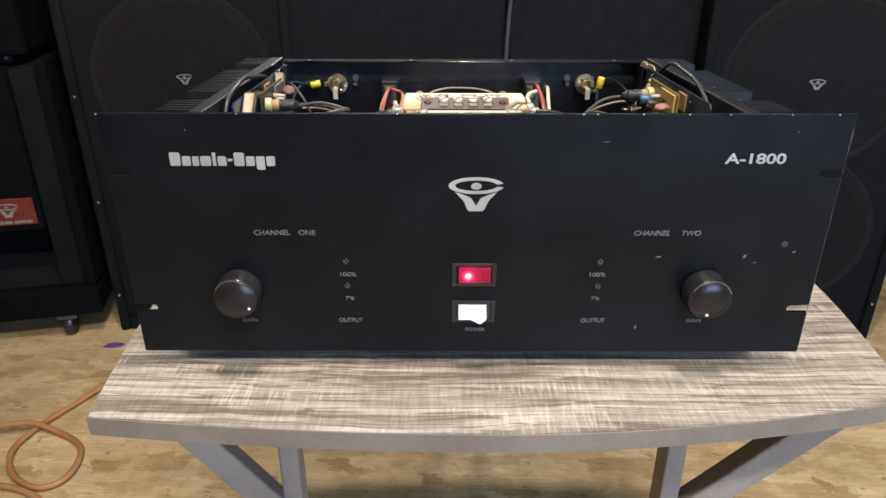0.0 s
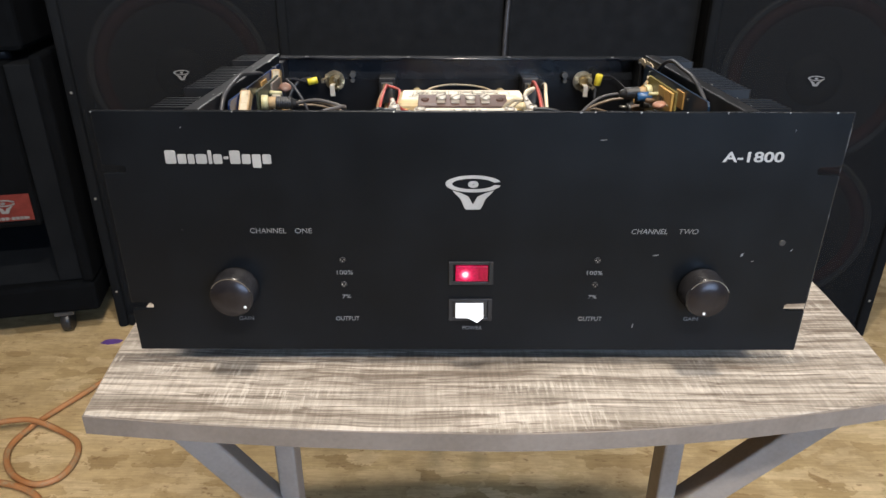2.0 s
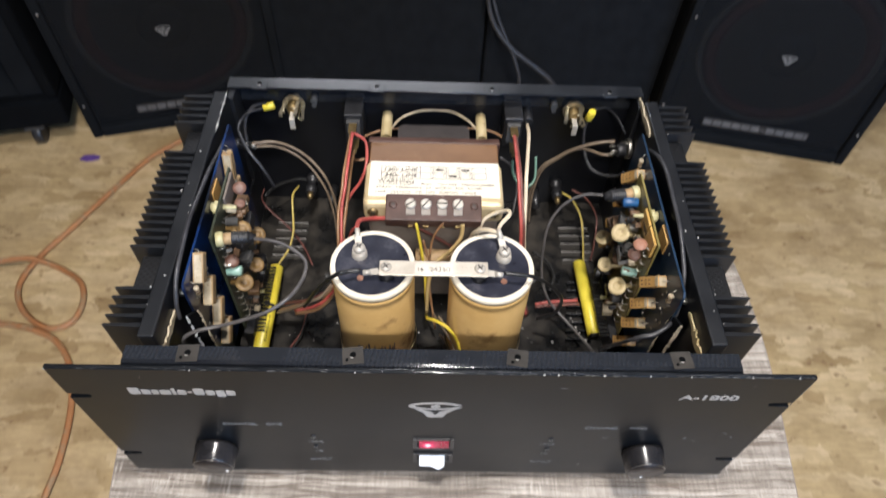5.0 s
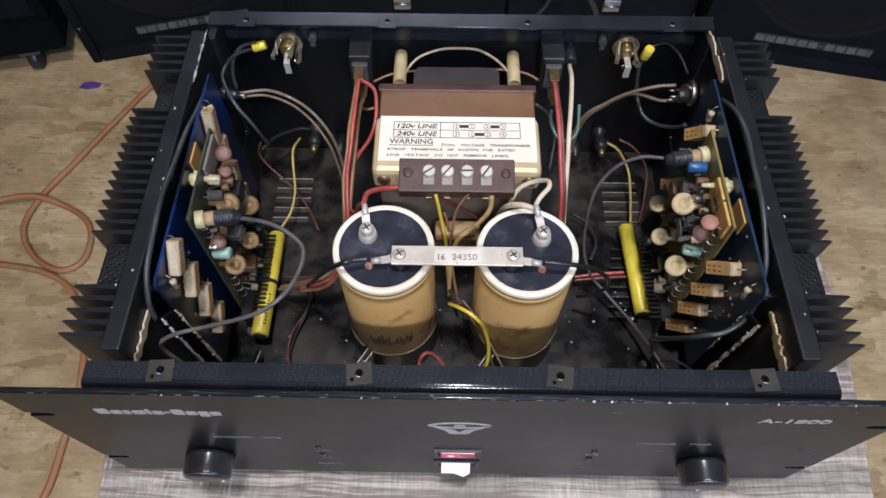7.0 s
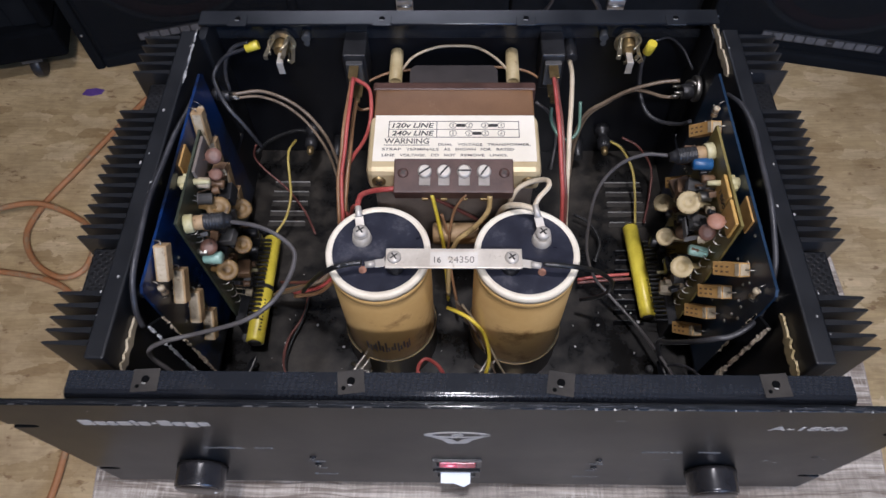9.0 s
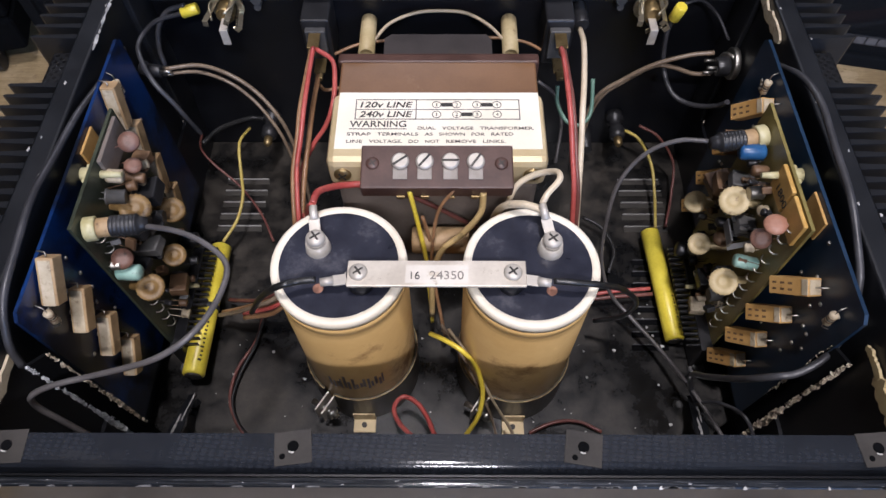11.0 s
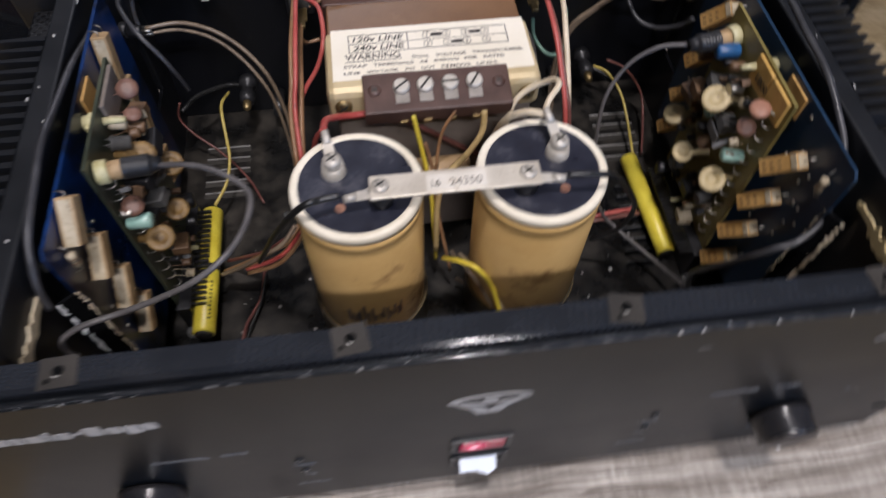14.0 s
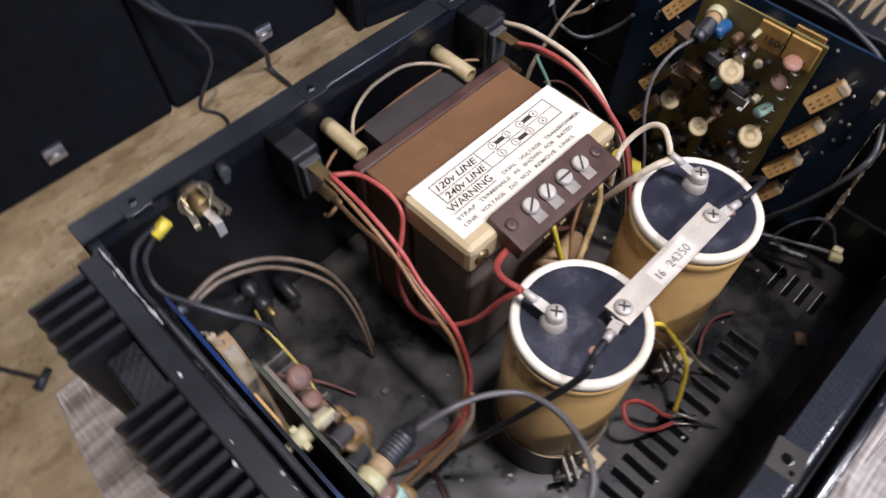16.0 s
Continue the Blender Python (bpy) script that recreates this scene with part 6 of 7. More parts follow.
    for y0, y1 in ((0.1142, 0.1318), (0.1332, 0.1502)) if s > 0 else ((0.151, 0.18),):
        b = BM()
        box(b, tuple(min(a, c) for a, c in zip((X(0.0001), y0, 0.1495), (X(0.0022), y1, 0.1655))), tuple(max(a, c) for a, c in zip((X(0.0001), y0, 0.1495), (X(0.0022), y1, 0.1655))), 0.0005)
        part("film_label", b, M["orange"] if s > 0 else M["coil"], g)
    if s > 0:
        lettering("number_print", "1800", -0.0135, -0.001, -0.002, 0.0025, M["ink"], g, Matrix.Translation((X(0.0023), 0.1305, 0.156)) @ Matrix(((0, 0, -1, 0), (-1, 0, 0, 0), (0, 1, 0, 0), (0, 0, 0, 1))) @ Matrix.Translation((0.0, 0, 0)))
    # nylon stand-offs through both boards
    for y, z in ((0.149, 0.158), (0.15, 0.04)):
        b = BM()
        rod(b, (s * (xb + 0.004), y, z), (s * (xb - 0.0017), y, z), 0.0016, 0.0022, 12)
        rod(b, (s * (xb - 0.0017), y, z), (s * (xg + 0.0001), y, z), 0.0036, seg=14)
        box(b, (s * 0.171 - 0.0015, y - 0.0055, z - 0.0016), (s * 0.171 + 0.0015, y + 0.0055, z + 0.0016), 0.0006)
        rod(b, (X(0), y, z), (X(0.01), y, z), 0.0021, 0.0013, 12)
        part("standoff", b, M["nylon"], g, "cream nylon stand-off")
    b = BM()
    y0, y1 = (0.156, 0.173) if s < 0 else (0.116, 0.134)
    xs = sorted((s * 0.1738, s * 0.1725))
    box(b, (xs[0], y0, 0.152), (xs[1], y1, 0.1655), 0.0003)
    part("sticker", b, M["ceramic"], bl)
    # connector comb at the foot, and the yellow tube
    b = BM()
    box(b, tuple(min(a, c) for a, c in zip((s * 0.1665, 0.108, 0.01), (s * 0.158, 0.186, 0.037))), tuple(max(a, c) for a, c in zip((s * 0.1665, 0.108, 0.01), (s * 0.158, 0.186, 0.037))), 0.0008)
    cm = part("edge_connector", b, M["blackpl"], g, "black edge connector comb")
    for k in range(19):
        y = 0.112 + 0.0038 * k
        b = BM()
        xs = sorted((s * 0.158, s * 0.1495))
        box(b, (xs[0], y - 0.0006, 0.0335), (xs[1], y + 0.0006, 0.0365), 0.0002)
        part("comb_tooth", b, M["blackpl"], cm)


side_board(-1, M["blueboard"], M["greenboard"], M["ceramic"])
side_board(1, M["bluedark"], M["oliveboard"], M["ceramic"])


def yellow_tube(p0, p1, r, tie):
    m, n = along(p0, p1)
    b = BM()
    revolve(b, [(r * 0.8, 0), (r, 0.0012), (r, n - 0.0012), (r * 0.8, n)], m, 24)
    t = part("film_capacitor", b, M["yellowtube"], amp, "long yellow tubular capacitor lying on the tray")
    b = BM()
    revolve(b, [(r * 0.78, -0.0002), (r * 0.3, -0.0006)], m, 20)
    part("end_seal", b, M["ink"], t)
    if tie:
        b = BM()
        revolve(b, [(r * 1.04, n * 0.47), (r * 1.07, n * 0.475), (r * 1.07, n * 0.5), (r * 1.04, n * 0.505)], m, 24)
        part("cable_tie", b, M["blackpl"], t)
    b = BM()
    random.seed(77)
    for k in range(10):
        z = n * (0.08 + 0.03 * k)
        box(b, (-0.0004, r * 0.995, z), (0.0006 + random.uniform(0, 0.0015), r * 1.004, z + 0.0013), 0, m @ Matrix.Rotation(radians(40), 4, "Z"))
    part("print_bar", b, M["ink"], t)


yellow_tube((-0.1515, 0.094, 0.0285), (-0.1525, 0.19, 0.022), 0.0068, True)
yellow_tube((0.1495, 0.122, 0.0185), (0.145, 0.204, 0.0205), 0.0062, False)


# ---------------------------------------------------------------- rear panel parts
def spade(p, parent):
    b = BM()
    x, y, z = p
    box(b, (x - 0.0035, y - 0.012, z - 0.0006), (x + 0.0035, y + 0.001, z + 0.0006), 0.0003)
    box(b, (x - 0.0022, y - 0.0175, z - 0.0014), (x + 0.0022, y - 0.0115, z + 0.0012), 0.0006)
    return part("spade_terminal", b, M["brass"], parent, "brass spade terminal")


for x in (-0.0755, 0.07):
    b = BM()
    box(b, (x - 0.0085, 0.2687, 0.1155), (x + 0.0085, 0.2938, 0.149), 0.0012)
    f = part("breaker", b, M["blackpl"], amp, "black circuit breaker on the rear panel")
    b = BM()
    box(b, (x - 0.006, 0.2642, 0.1235), (x + 0.006, 0.2685, 0.1445), 0.0005)
    part("plate", b, M["fuse"], f)
    spade((x, 0.2642, 0.143), f)
    spade((x + 0.001, 0.2642, 0.1235), f)


def phone_jack(s):
    x, y, z = (-0.1315 if s < 0 else 0.127), 0.2939, 0.1425
    b = BM()
    rod(b, (x, y, z), (x, y - 0.0035, z), 0.0085, seg=6)
    j = part("phone_jack", b, M["gilt"], amp, "open-frame metal phone jack")
    b = BM()
    rod(b, (x, y - 0.0035, z), (x, y - 0.014, z), 0.0055, seg=18, ch=0.0006)
    part("barrel", b, M["brass"], j)
    for k, (dx, dz, ln) in enumerate(((-0.006, 0.004, 0.02), (0.005, 0.0055, 0.021), (0.0075, -0.003, 0.017), (-0.0035, -0.0065, 0.015))):
        b = BM()
        m = Matrix.Translation((x + dx, y - 0.003, z + dz)) @ pose(0, 0, 0, 0, 25 * k, 8 * k - 10)
        box(b, (-0.0016, -ln, -0.0003), (0.0016, 0, 0.0003), 0.0002, m)
        box(b, (-0.0016, -ln - 0.0005, -0.0036), (0.0016, -ln + 0.0003, 0.0003), 0.0002, m)
        part("contact_spring", b, M["gilt"], j)
    b = BM()
    box(b, (x - 0.0024, y - 0.0245, z - 0.0125), (x + 0.0024, y - 0.0235, z - 0.002), 0.0003)
    box(b, (x - 0.0024, y - 0.0245, z - 0.0022), (x + 0.0024, y - 0.004, z - 0.0014), 0.0003)
    part("solder_lug", b, M["plate"], j, "bright tinned lug")
    b = BM()
    ring_plate(b, 0.0102, 0.0102, 0.006, 0.006, 0.0012, Matrix.Translation((x, y - 0.0042, z)) @ FRONT, 0, 360, 24)
    part("washer", b, M["gilt"], j)
    for a in (0.9, 2.4, 5.1):
        b = BM()
        tube(b, [(x + 0.009 * math.cos(a), y - 0.006, z + 0.009 * math.sin(a)), (x + 0.011 * math.cos(a), y - 0.012, z + 0.01 * math.sin(a)), (x + 0.007 * math.cos(a + 0.5), y - 0.019, z + 0.006 * math.sin(a + 0.5))], 0.0007, 6, 4)
        part("jumper_wire", b, M["gilt"], j)
    b = BM()
    rod(b, (x - s * 0.019, y, z + 0.006), (x - s * 0.019, y - 0.0073, z + 0.006), 0.0034, seg=6)
    rod(b, (x - s * 0.0185, y, z), (x - s * 0.0185, y - 0.0063, z), 0.0022, seg=10)
    part("binding_nut", b, M["fuse"], j)
    xt = -0.1525 if s < 0 else 0.1425
    b = BM()
    rod(b, (xt - 0.0065, 0.2845, 0.1415) if s < 0 else (xt - 0.0005, 0.279, 0.151), (xt + 0.0035, 0.2865, 0.1435) if s < 0 else (xt - 0.002, 0.281, 0.14), 0.0036, seg=16, ch=0.0005)
    part("wire_tag", b, M["yellowtube"], j, "yellow sleeve on the jack's wire")


phone_jack(-1)
phone_jack(1)


def rotary_socket(s):
    b = BM()
    x, y, z = s * 0.176, (0.252 if s < 0 else 0.264), (0.128 if s < 0 else 0.12)
    if s > 0:
        rod(b, (0.1815, y, z), (0.1775, y, z), 0.0098, seg=24, ch=0.0006)
        rod(b, (0.1775, y, z), (x, y - 0.001, z), 0.0078, 0.0072, 20, 0.0005)
    else:
        rod(b, (-0.1805, y, z), (x, y - 0.002, z), 0.0048, 0.0044, 18, 0.0005)
    c = part("input_socket", b, M["metal"] if s > 0 else M["blackpl"], amp, "round metal input socket" if s > 0 else "small black input socket")
    b = BM()
    rod(b, (x, y - 0.002, z), (s * 0.168, y - 0.003, z), 0.0064 if s > 0 else 0.004, 0.0056 if s > 0 else 0.0036, 18, 0.0005)
    part("insert", b, M["blackpl"], c)
    for a in (0.4, 2.5, 4.6):
        b = BM()
        q = 0.0042 if s > 0 else 0.0022
        p = Vector((s * 0.168, y - 0.003 + q * math.cos(a), z + q * math.sin(a)))
        rod(b, p, p + Vector((-s * 0.006, 0, 0)), 0.0011, seg=8)
        part("solder_pin", b, M["metal"], c)


rotary_socket(-1)
rotary_socket(1)
for s in (-1, 1):
    b = BM()
    x = s * 0.127
    revolve(b, [(0.0065, 0), (0.0065, 0.006), (0.004, 0.007), (0.004, 0.013), (0.0055, 0.014), (0.0055, 0.021), (0.003, 0.023)], Matrix.Translation((x, 0.2938, 0.041)) @ FRONT, 20)
    bp = part("binding_post", b, M["blackpl"], amp, "dark output binding post")
    b = BM()
    revolve(b, [(0.003, 0.022), (0.003, 0.028), (0.0015, 0.03)], Matrix.Translation((x, 0.2938, 0.041)) @ FRONT, 12)
    part("stud", b, M["brass"], bp)
    for dz in (0.026,):
        b = BM()
        rod(b, (x - s * 0.02, 0.2938, dz), (x - s * 0.02, 0.272, dz), 0.0052, 0.004, 16)
        part("stud", b, M["blackpl"], bp)
    if s > 0:
        b = BM()
        rod(b, (0.0845, 0.2938, 0.139), (0.0845, 0.276, 0.139), 0.0045, seg=16, ch=0.0006)
        part("grommet", b, M["blackpl"], amp)

# ---------------------------------------------------------------- wiring
def wire(mt, r, *pts):
    b = BM()
    tube(b, pts, r, 8, 7)
    return part("wire", b, M["w_" + mt], amp)


wire('red', 0.0014, (-0.0745, 0.25, 0.1455), (-0.075, 0.229, 0.1445), (-0.076, 0.209, 0.141), (-0.077, 0.193, 0.135), (-0.079, 0.179, 0.127), (-0.079, 0.166, 0.119), (-0.079, 0.152, 0.105), (-0.083, 0.139, 0.075), (-0.1, 0.132, 0.05), (-0.125, 0.133, 0.035))
wire('brown', 0.0013, (-0.076, 0.25, 0.1435), (-0.0775, 0.229, 0.1415), (-0.079, 0.209, 0.138), (-0.08, 0.193, 0.131), (-0.082, 0.179, 0.123), (-0.082, 0.166, 0.115), (-0.082, 0.152, 0.101), (-0.086, 0.14, 0.07), (-0.102, 0.135, 0.045), (-0.127, 0.136, 0.032))
wire('brown', 0.0016, (-0.075, 0.25, 0.1235), (-0.076, 0.228, 0.1225), (-0.076, 0.202, 0.122), (-0.077, 0.185, 0.117), (-0.078, 0.171, 0.11), (-0.079, 0.156, 0.1), (-0.083, 0.142, 0.068), (-0.1, 0.129, 0.048), (-0.124, 0.13, 0.035))
wire('red', 0.0014, (-0.073, 0.25, 0.1445), (-0.063, 0.242, 0.143), (-0.06, 0.224, 0.143), (-0.061, 0.212, 0.138), (-0.066, 0.207, 0.127), (-0.074, 0.202, 0.117), (-0.081, 0.193, 0.107), (-0.083, 0.18, 0.1), (-0.079, 0.165, 0.102), (-0.072, 0.15, 0.118), (-0.066, 0.14, 0.143), (-0.061, 0.133, 0.156))
wire('red', 0.0018, (-0.061, 0.133, 0.156), (-0.06, 0.144, 0.151), (-0.054, 0.153, 0.143), (-0.047, 0.157, 0.139), (-0.038, 0.159, 0.137), (-0.028, 0.162, 0.132))
wire('red', 0.0015, (0.069, 0.25, 0.145), (0.068, 0.233, 0.152), (0.068, 0.213, 0.153), (0.069, 0.194, 0.147), (0.07, 0.18, 0.137), (0.072, 0.167, 0.122), (0.075, 0.157, 0.09), (0.082, 0.148, 0.04), (0.088, 0.145, 0.015))
wire('maroon', 0.0013, (0.071, 0.25, 0.1435), (0.0705, 0.231, 0.1475), (0.071, 0.211, 0.148), (0.072, 0.193, 0.141), (0.073, 0.179, 0.131), (0.075, 0.165, 0.116), (0.078, 0.155, 0.08), (0.085, 0.149, 0.035), (0.09, 0.147, 0.014))
wire('cream', 0.0017, (0.083, 0.273, 0.139), (0.082, 0.252, 0.146), (0.078, 0.219, 0.15), (0.076, 0.2, 0.145), (0.076, 0.186, 0.133), (0.076, 0.173, 0.118), (0.079, 0.16, 0.08), (0.084, 0.153, 0.03), (0.088, 0.152, 0.014))
wire('green', 0.0013, (0.071, 0.25, 0.115), (0.072, 0.244, 0.105), (0.078, 0.234, 0.1), (0.086, 0.232, 0.1), (0.092, 0.238, 0.105), (0.092, 0.251, 0.12))
wire('yellow', 0.0013, (-0.016, 0.1505, 0.143), (-0.0125, 0.1455, 0.122), (-0.0085, 0.1385, 0.094), (-0.007, 0.134, 0.06), (-0.006, 0.13, 0.03))
wire('brown', 0.001, (0.0065, 0.1505, 0.144), (-0.002, 0.1465, 0.127), (-0.0055, 0.1395, 0.095), (-0.007, 0.135, 0.05))
wire('tan', 0.0018, (0.0215, 0.1505, 0.142), (0.0205, 0.147, 0.128), (0.0115, 0.143, 0.114), (0.0, 0.1385, 0.103), (-0.005, 0.134, 0.08), (-0.006, 0.13, 0.04))
wire('maroon', 0.0014, (-0.034, 0.157, 0.138), (-0.023, 0.158, 0.131), (-0.011, 0.158, 0.124), (0.014, 0.156, 0.105), (0.03, 0.155, 0.09), (0.034, 0.154, 0.06))
wire('brown', 0.0011, (-0.01, 0.15, 0.12), (-0.006, 0.145, 0.1), (-0.004, 0.136, 0.07), (0.002, 0.12, 0.03))
wire('tan2', 0.0009, (0.0, 0.11, 0.07), (0.012, 0.092, 0.065), (0.022, 0.078, 0.05), (0.03, 0.066, 0.03), (0.034, 0.056, 0.013))
wire('cream2', 0.0009, (0.004, 0.105, 0.075), (0.017, 0.088, 0.07), (0.028, 0.072, 0.055), (0.04, 0.062, 0.03), (0.05, 0.05, 0.012))
wire('cream', 0.0016, (0.0475, 0.131, 0.1595), (0.05, 0.1345, 0.163), (0.056, 0.142, 0.1635), (0.056, 0.1485, 0.161), (0.051, 0.153, 0.155), (0.044, 0.1545, 0.149), (0.038, 0.153, 0.143), (0.034, 0.15, 0.13))
wire('cream', 0.0019, (0.047, 0.13, 0.157), (0.038, 0.134, 0.155), (0.03, 0.142, 0.14), (0.027, 0.162, 0.09))
wire('black', 0.0016, (-0.055, 0.092, 0.157), (-0.063, 0.091, 0.157), (-0.073, 0.089, 0.155), (-0.09, 0.101, 0.12), (-0.112, 0.122, 0.06))
wire('black', 0.0015, (0.05, 0.091, 0.158), (0.062, 0.09, 0.158), (0.074, 0.092, 0.152), (0.092, 0.106, 0.12), (0.106, 0.114, 0.09), (0.106, 0.12, 0.06), (0.094, 0.126, 0.04))
wire('grey', 0.0014, (-0.138, 0.121, 0.1555), (-0.121, 0.116, 0.159), (-0.107, 0.11, 0.158), (-0.096, 0.1, 0.157), (-0.094, 0.085, 0.161), (-0.098, 0.07, 0.163), (-0.105, 0.06, 0.163), (-0.117, 0.0545, 0.158), (-0.133, 0.0535, 0.1495), (-0.15, 0.052, 0.1435), (-0.166, 0.0478, 0.143), (-0.1755, 0.0445, 0.139), (-0.1772, 0.0428, 0.129), (-0.172, 0.0405, 0.118), (-0.166, 0.038, 0.1), (-0.16, 0.0355, 0.07))
wire('grey', 0.0012, (0.136, 0.1745, 0.153), (0.122, 0.178, 0.149), (0.108, 0.178, 0.138), (0.097, 0.171, 0.122), (0.094, 0.162, 0.1), (0.097, 0.155, 0.065), (0.106, 0.146, 0.04), (0.118, 0.136, 0.03), (0.137, 0.112, 0.026), (0.148, 0.087, 0.032), (0.155, 0.07, 0.034), (0.16, 0.056, 0.036), (0.165, 0.043, 0.037))
wire('cable', 0.0017, (0.1796, 0.2188, 0.1618), (0.1797, 0.197, 0.1751), (0.1797, 0.1743, 0.181), (0.1797, 0.1494, 0.1792), (0.1797, 0.1236, 0.1774), (0.1797, 0.1024, 0.1709), (0.1796, 0.0865, 0.163), (0.179, 0.0745, 0.1465), (0.1747, 0.0665, 0.133), (0.164, 0.061, 0.126), (0.154, 0.0605, 0.122), (0.146, 0.0655, 0.105), (0.141, 0.076, 0.079), (0.1425, 0.086, 0.055), (0.148, 0.086, 0.034), (0.1545, 0.074, 0.024))
wire('cable', 0.0017, (-0.1794, 0.2417, 0.1523), (-0.1794, 0.2077, 0.1605), (-0.1794, 0.1779, 0.1689), (-0.1793, 0.1469, 0.1739), (-0.1793, 0.1225, 0.1775), (-0.1793, 0.099, 0.1757), (-0.1793, 0.0749, 0.1715), (-0.1794, 0.0605, 0.159), (-0.1793, 0.0558, 0.1459))
wire('cable', 0.0014, (-0.159, 0.284, 0.1415), (-0.17, 0.27, 0.147), (-0.1735, 0.25, 0.15), (-0.168, 0.234, 0.152), (-0.159, 0.22, 0.148), (-0.151, 0.215, 0.137), (-0.146, 0.2135, 0.124), (-0.144, 0.216, 0.11))
wire('tan2', 0.0013, (-0.166, 0.25, 0.129), (-0.147, 0.254, 0.128), (-0.129, 0.2495, 0.125), (-0.115, 0.245, 0.116), (-0.103, 0.237, 0.104), (-0.096, 0.23, 0.088), (-0.092, 0.222, 0.06), (-0.092, 0.215, 0.02))
wire('tan2', 0.0011, (-0.166, 0.25, 0.125), (-0.148, 0.2515, 0.125), (-0.13, 0.2465, 0.122), (-0.117, 0.242, 0.112), (-0.106, 0.234, 0.1), (-0.099, 0.227, 0.085), (-0.095, 0.22, 0.055), (-0.095, 0.212, 0.015))
wire('tan2', 0.0014, (0.1645, 0.262, 0.1305), (0.15, 0.2625, 0.128), (0.13, 0.2625, 0.12), (0.115, 0.2625, 0.108), (0.101, 0.262, 0.093), (0.095, 0.26, 0.06), (0.096, 0.255, 0.02))
wire('tan2', 0.0014, (0.168, 0.262, 0.1135), (0.157, 0.2625, 0.113), (0.143, 0.263, 0.118), (0.131, 0.2632, 0.1185), (0.116, 0.2632, 0.106), (0.103, 0.2628, 0.09), (0.098, 0.261, 0.058), (0.099, 0.256, 0.018))
wire('cable', 0.0016, (0.14, 0.282, 0.139), (0.139, 0.279, 0.127), (0.142, 0.274, 0.108), (0.147, 0.259, 0.1), (0.157, 0.249, 0.1), (0.167, 0.238, 0.11), (0.17, 0.232, 0.12))
wire('yellow2', 0.0011, (-0.136, 0.266, 0.057), (-0.139, 0.253, 0.061), (-0.139, 0.243, 0.06), (-0.138, 0.23, 0.05), (-0.138, 0.22, 0.04), (-0.141, 0.204, 0.034), (-0.149, 0.189, 0.03))
wire('yellow2', 0.0011, (0.132, 0.275, 0.045), (0.141, 0.266, 0.045), (0.15, 0.252, 0.035), (0.152, 0.232, 0.025), (0.15, 0.207, 0.02))
wire('maroon', 0.0009, (-0.172, 0.267, 0.05), (-0.175, 0.262, 0.04), (-0.167, 0.255, 0.03), (-0.149, 0.243, 0.02), (-0.131, 0.221, 0.016), (-0.12, 0.2, 0.013))
wire('maroon', 0.001, (0.141, 0.275, 0.05), (0.155, 0.269, 0.045), (0.168, 0.258, 0.03), (0.166, 0.236, 0.02), (0.159, 0.211, 0.015))
wire('red', 0.0014, (0.006, 0.053, 0.016), (-0.003, 0.057, 0.03), (-0.008, 0.066, 0.038), (-0.014, 0.073, 0.043), (-0.022, 0.0755, 0.046), (-0.027, 0.069, 0.043), (-0.022, 0.061, 0.035), (-0.01, 0.055, 0.022), (0.004, 0.05, 0.014))
wire('yellow', 0.0014, (-0.006, 0.1, 0.08), (0.002, 0.094, 0.085), (0.011, 0.088, 0.085), (0.019, 0.084, 0.072), (0.023, 0.074, 0.06), (0.021, 0.064, 0.05), (0.015, 0.058, 0.035), (0.008, 0.053, 0.02))
wire('tan2', 0.0011, (0.0, 0.111, 0.06), (0.012, 0.103, 0.06), (0.023, 0.093, 0.05), (0.031, 0.08, 0.04), (0.022, 0.095, 0.035), (0.006, 0.119, 0.02))
wire('maroon', 0.0011, (-0.119, 0.144, 0.013), (-0.121, 0.124, 0.013), (-0.13, 0.105, 0.013), (-0.132, 0.087, 0.013), (-0.127, 0.073, 0.013), (-0.118, 0.061, 0.013))
wire('black', 0.0011, (-0.118, 0.142, 0.013), (-0.121, 0.12, 0.014), (-0.128, 0.101, 0.013), (-0.13, 0.083, 0.013), (-0.124, 0.069, 0.013), (-0.116, 0.061, 0.013))
wire('brown', 0.0015, (-0.14, 0.136, 0.03), (-0.125, 0.133, 0.042), (-0.11, 0.13, 0.055), (-0.095, 0.128, 0.068), (-0.086, 0.135, 0.075))
wire('tan2', 0.0014, (-0.142, 0.134, 0.03), (-0.127, 0.13, 0.043), (-0.112, 0.127, 0.057), (-0.097, 0.126, 0.07), (-0.088, 0.133, 0.078))
wire('maroon', 0.0013, (-0.141, 0.15, 0.02), (-0.128, 0.142, 0.035), (-0.11, 0.134, 0.052), (-0.096, 0.132, 0.066))
wire('red', 0.0013, (0.097, 0.154, 0.02), (0.115, 0.156, 0.022), (0.138, 0.158, 0.022))
wire('maroon', 0.0013, (0.097, 0.151, 0.02), (0.115, 0.152, 0.022), (0.139, 0.154, 0.022))
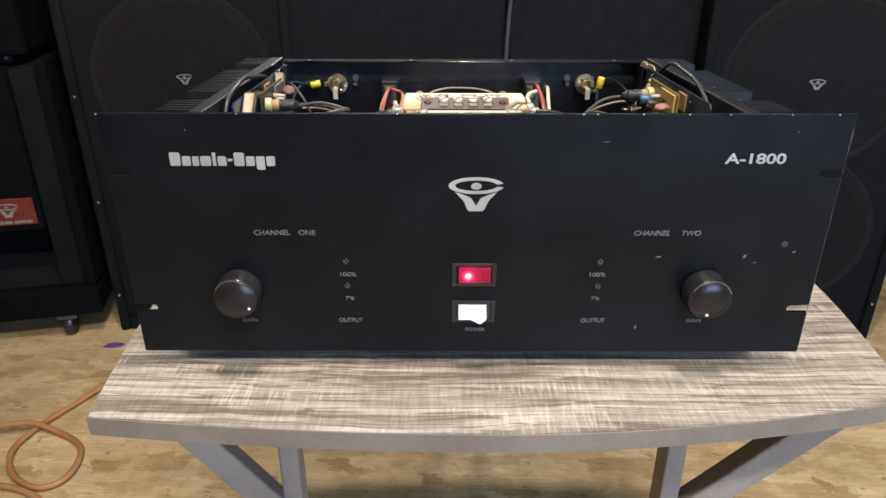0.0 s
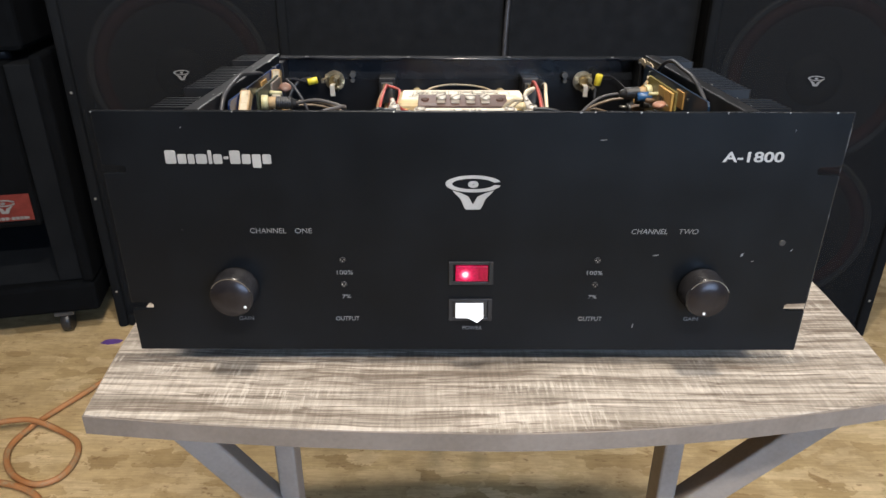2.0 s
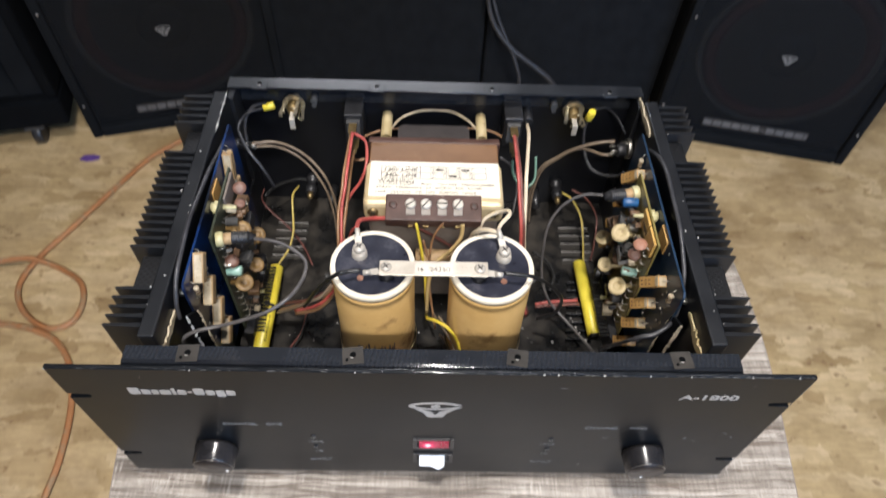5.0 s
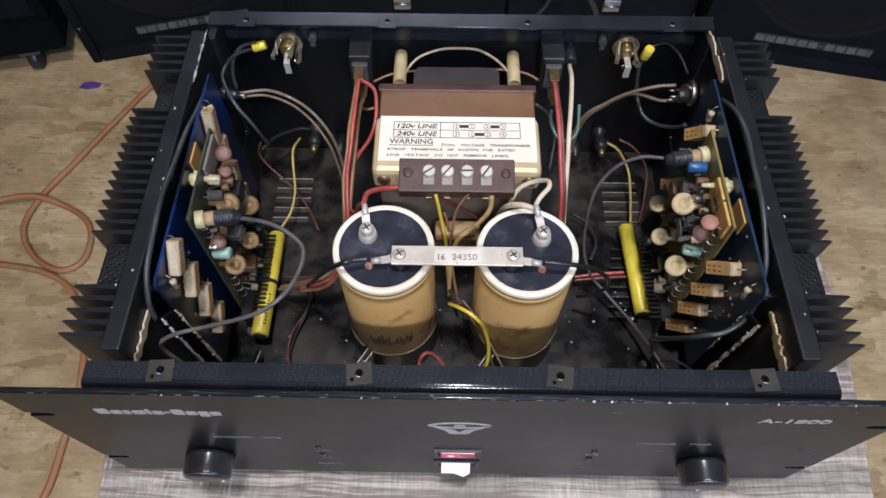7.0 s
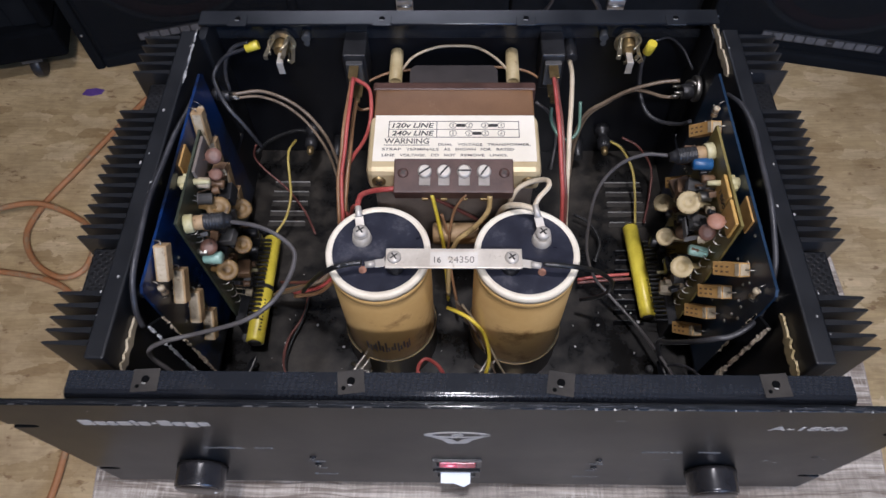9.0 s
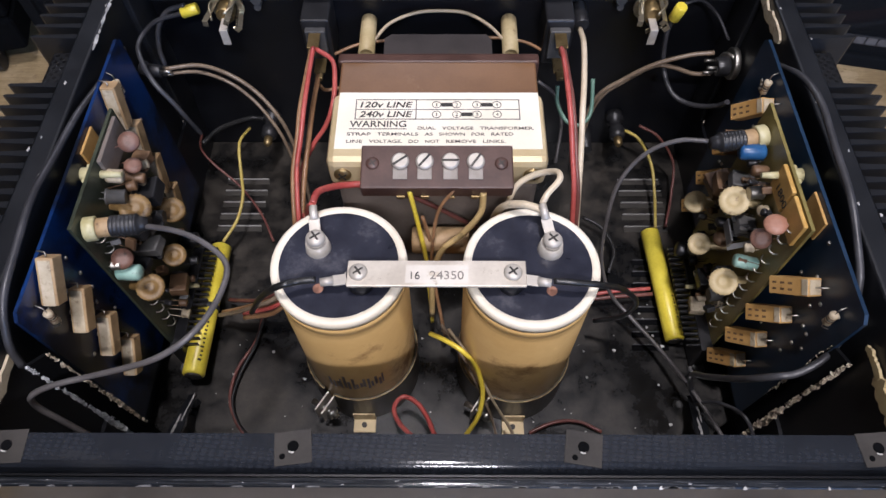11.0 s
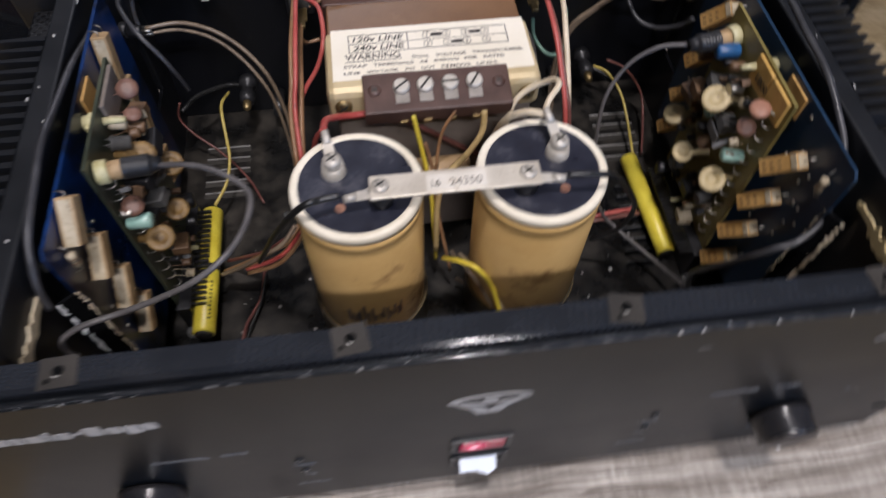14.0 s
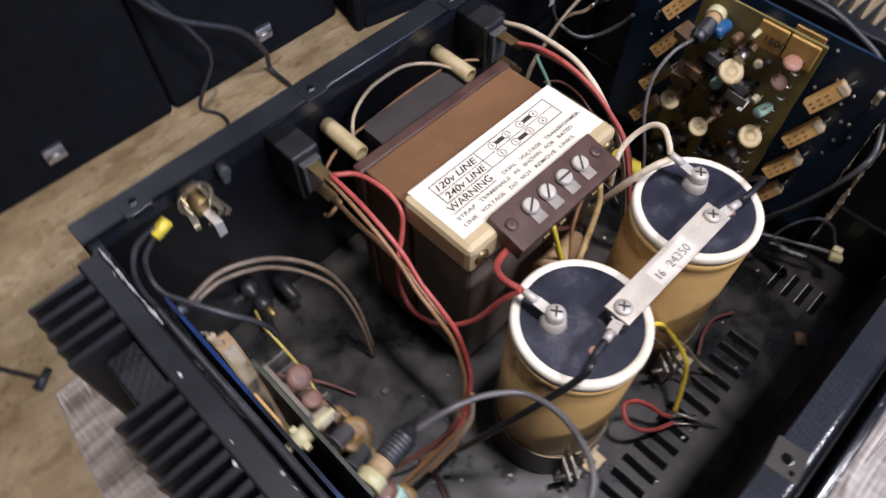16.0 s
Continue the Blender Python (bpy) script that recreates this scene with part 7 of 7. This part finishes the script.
wire('black', 0.0014, (0.1, 0.216, 0.02), (0.112, 0.207, 0.02), (0.119, 0.19, 0.018), (0.114, 0.174, 0.015))
wire('maroon', 0.0011, (0.053, 0.064, 0.014), (0.068, 0.07, 0.015), (0.083, 0.071, 0.014), (0.097, 0.065, 0.013))
wire('cream2', 0.0011, (-0.043, 0.272, 0.129), (-0.033, 0.282, 0.135), (-0.017, 0.2885, 0.138), (-0.001, 0.2905, 0.138), (0.015, 0.2895, 0.137), (0.029, 0.2805, 0.135), (0.04, 0.271, 0.129))
wire('brown', 0.001, (-0.072, 0.268, 0.121), (-0.051, 0.278, 0.123), (-0.021, 0.28, 0.125), (0.017, 0.282, 0.125), (0.051, 0.28, 0.123), (0.07, 0.266, 0.121))
wire('black', 0.0016, (-0.17, 0.258, 0.05), (-0.16, 0.272, 0.05), (-0.143, 0.289, 0.042), (-0.131, 0.289, 0.041))
wire('black', 0.0016, (0.13, 0.289, 0.033), (0.145, 0.282, 0.029), (0.156, 0.273, 0.02))
wire('cable', 0.0016, (-0.156, 0.286, 0.146), (-0.168, 0.285, 0.142), (-0.176, 0.281, 0.132), (-0.1785, 0.276, 0.12), (-0.1775, 0.272, 0.11))
wire('cable', 0.0009, (0.145, 0.2835, 0.149), (0.157, 0.2885, 0.147), (0.169, 0.286, 0.138), (0.1775, 0.277, 0.127))
wire('grey', 0.0012, (0.062, 0.269, 0.1), (0.074, 0.266, 0.09), (0.081, 0.26, 0.07), (0.078, 0.241, 0.05))
wire('brown', 0.0012, (-0.066, 0.263, 0.1), (-0.075, 0.261, 0.1), (-0.078, 0.26, 0.105))
wire('cable', 0.0011, (0.151, 0.078, 0.027), (0.157, 0.073, 0.045), (0.165, 0.063, 0.056), (0.17, 0.052, 0.052), (0.17, 0.044, 0.04))

for p0, p1 in (((0.006, 0.053, 0.016), (0.019, 0.043, 0.013)), ((0.008, 0.053, 0.02), (0.022, 0.029, 0.0125)), ((0.004, 0.05, 0.014), (0.018, 0.036, 0.0115))):
    b = BM()
    rod(b, p0, p1, 0.0008, 0.0006, 8)
    part("tinned_tip", b, M["metal"], amp)
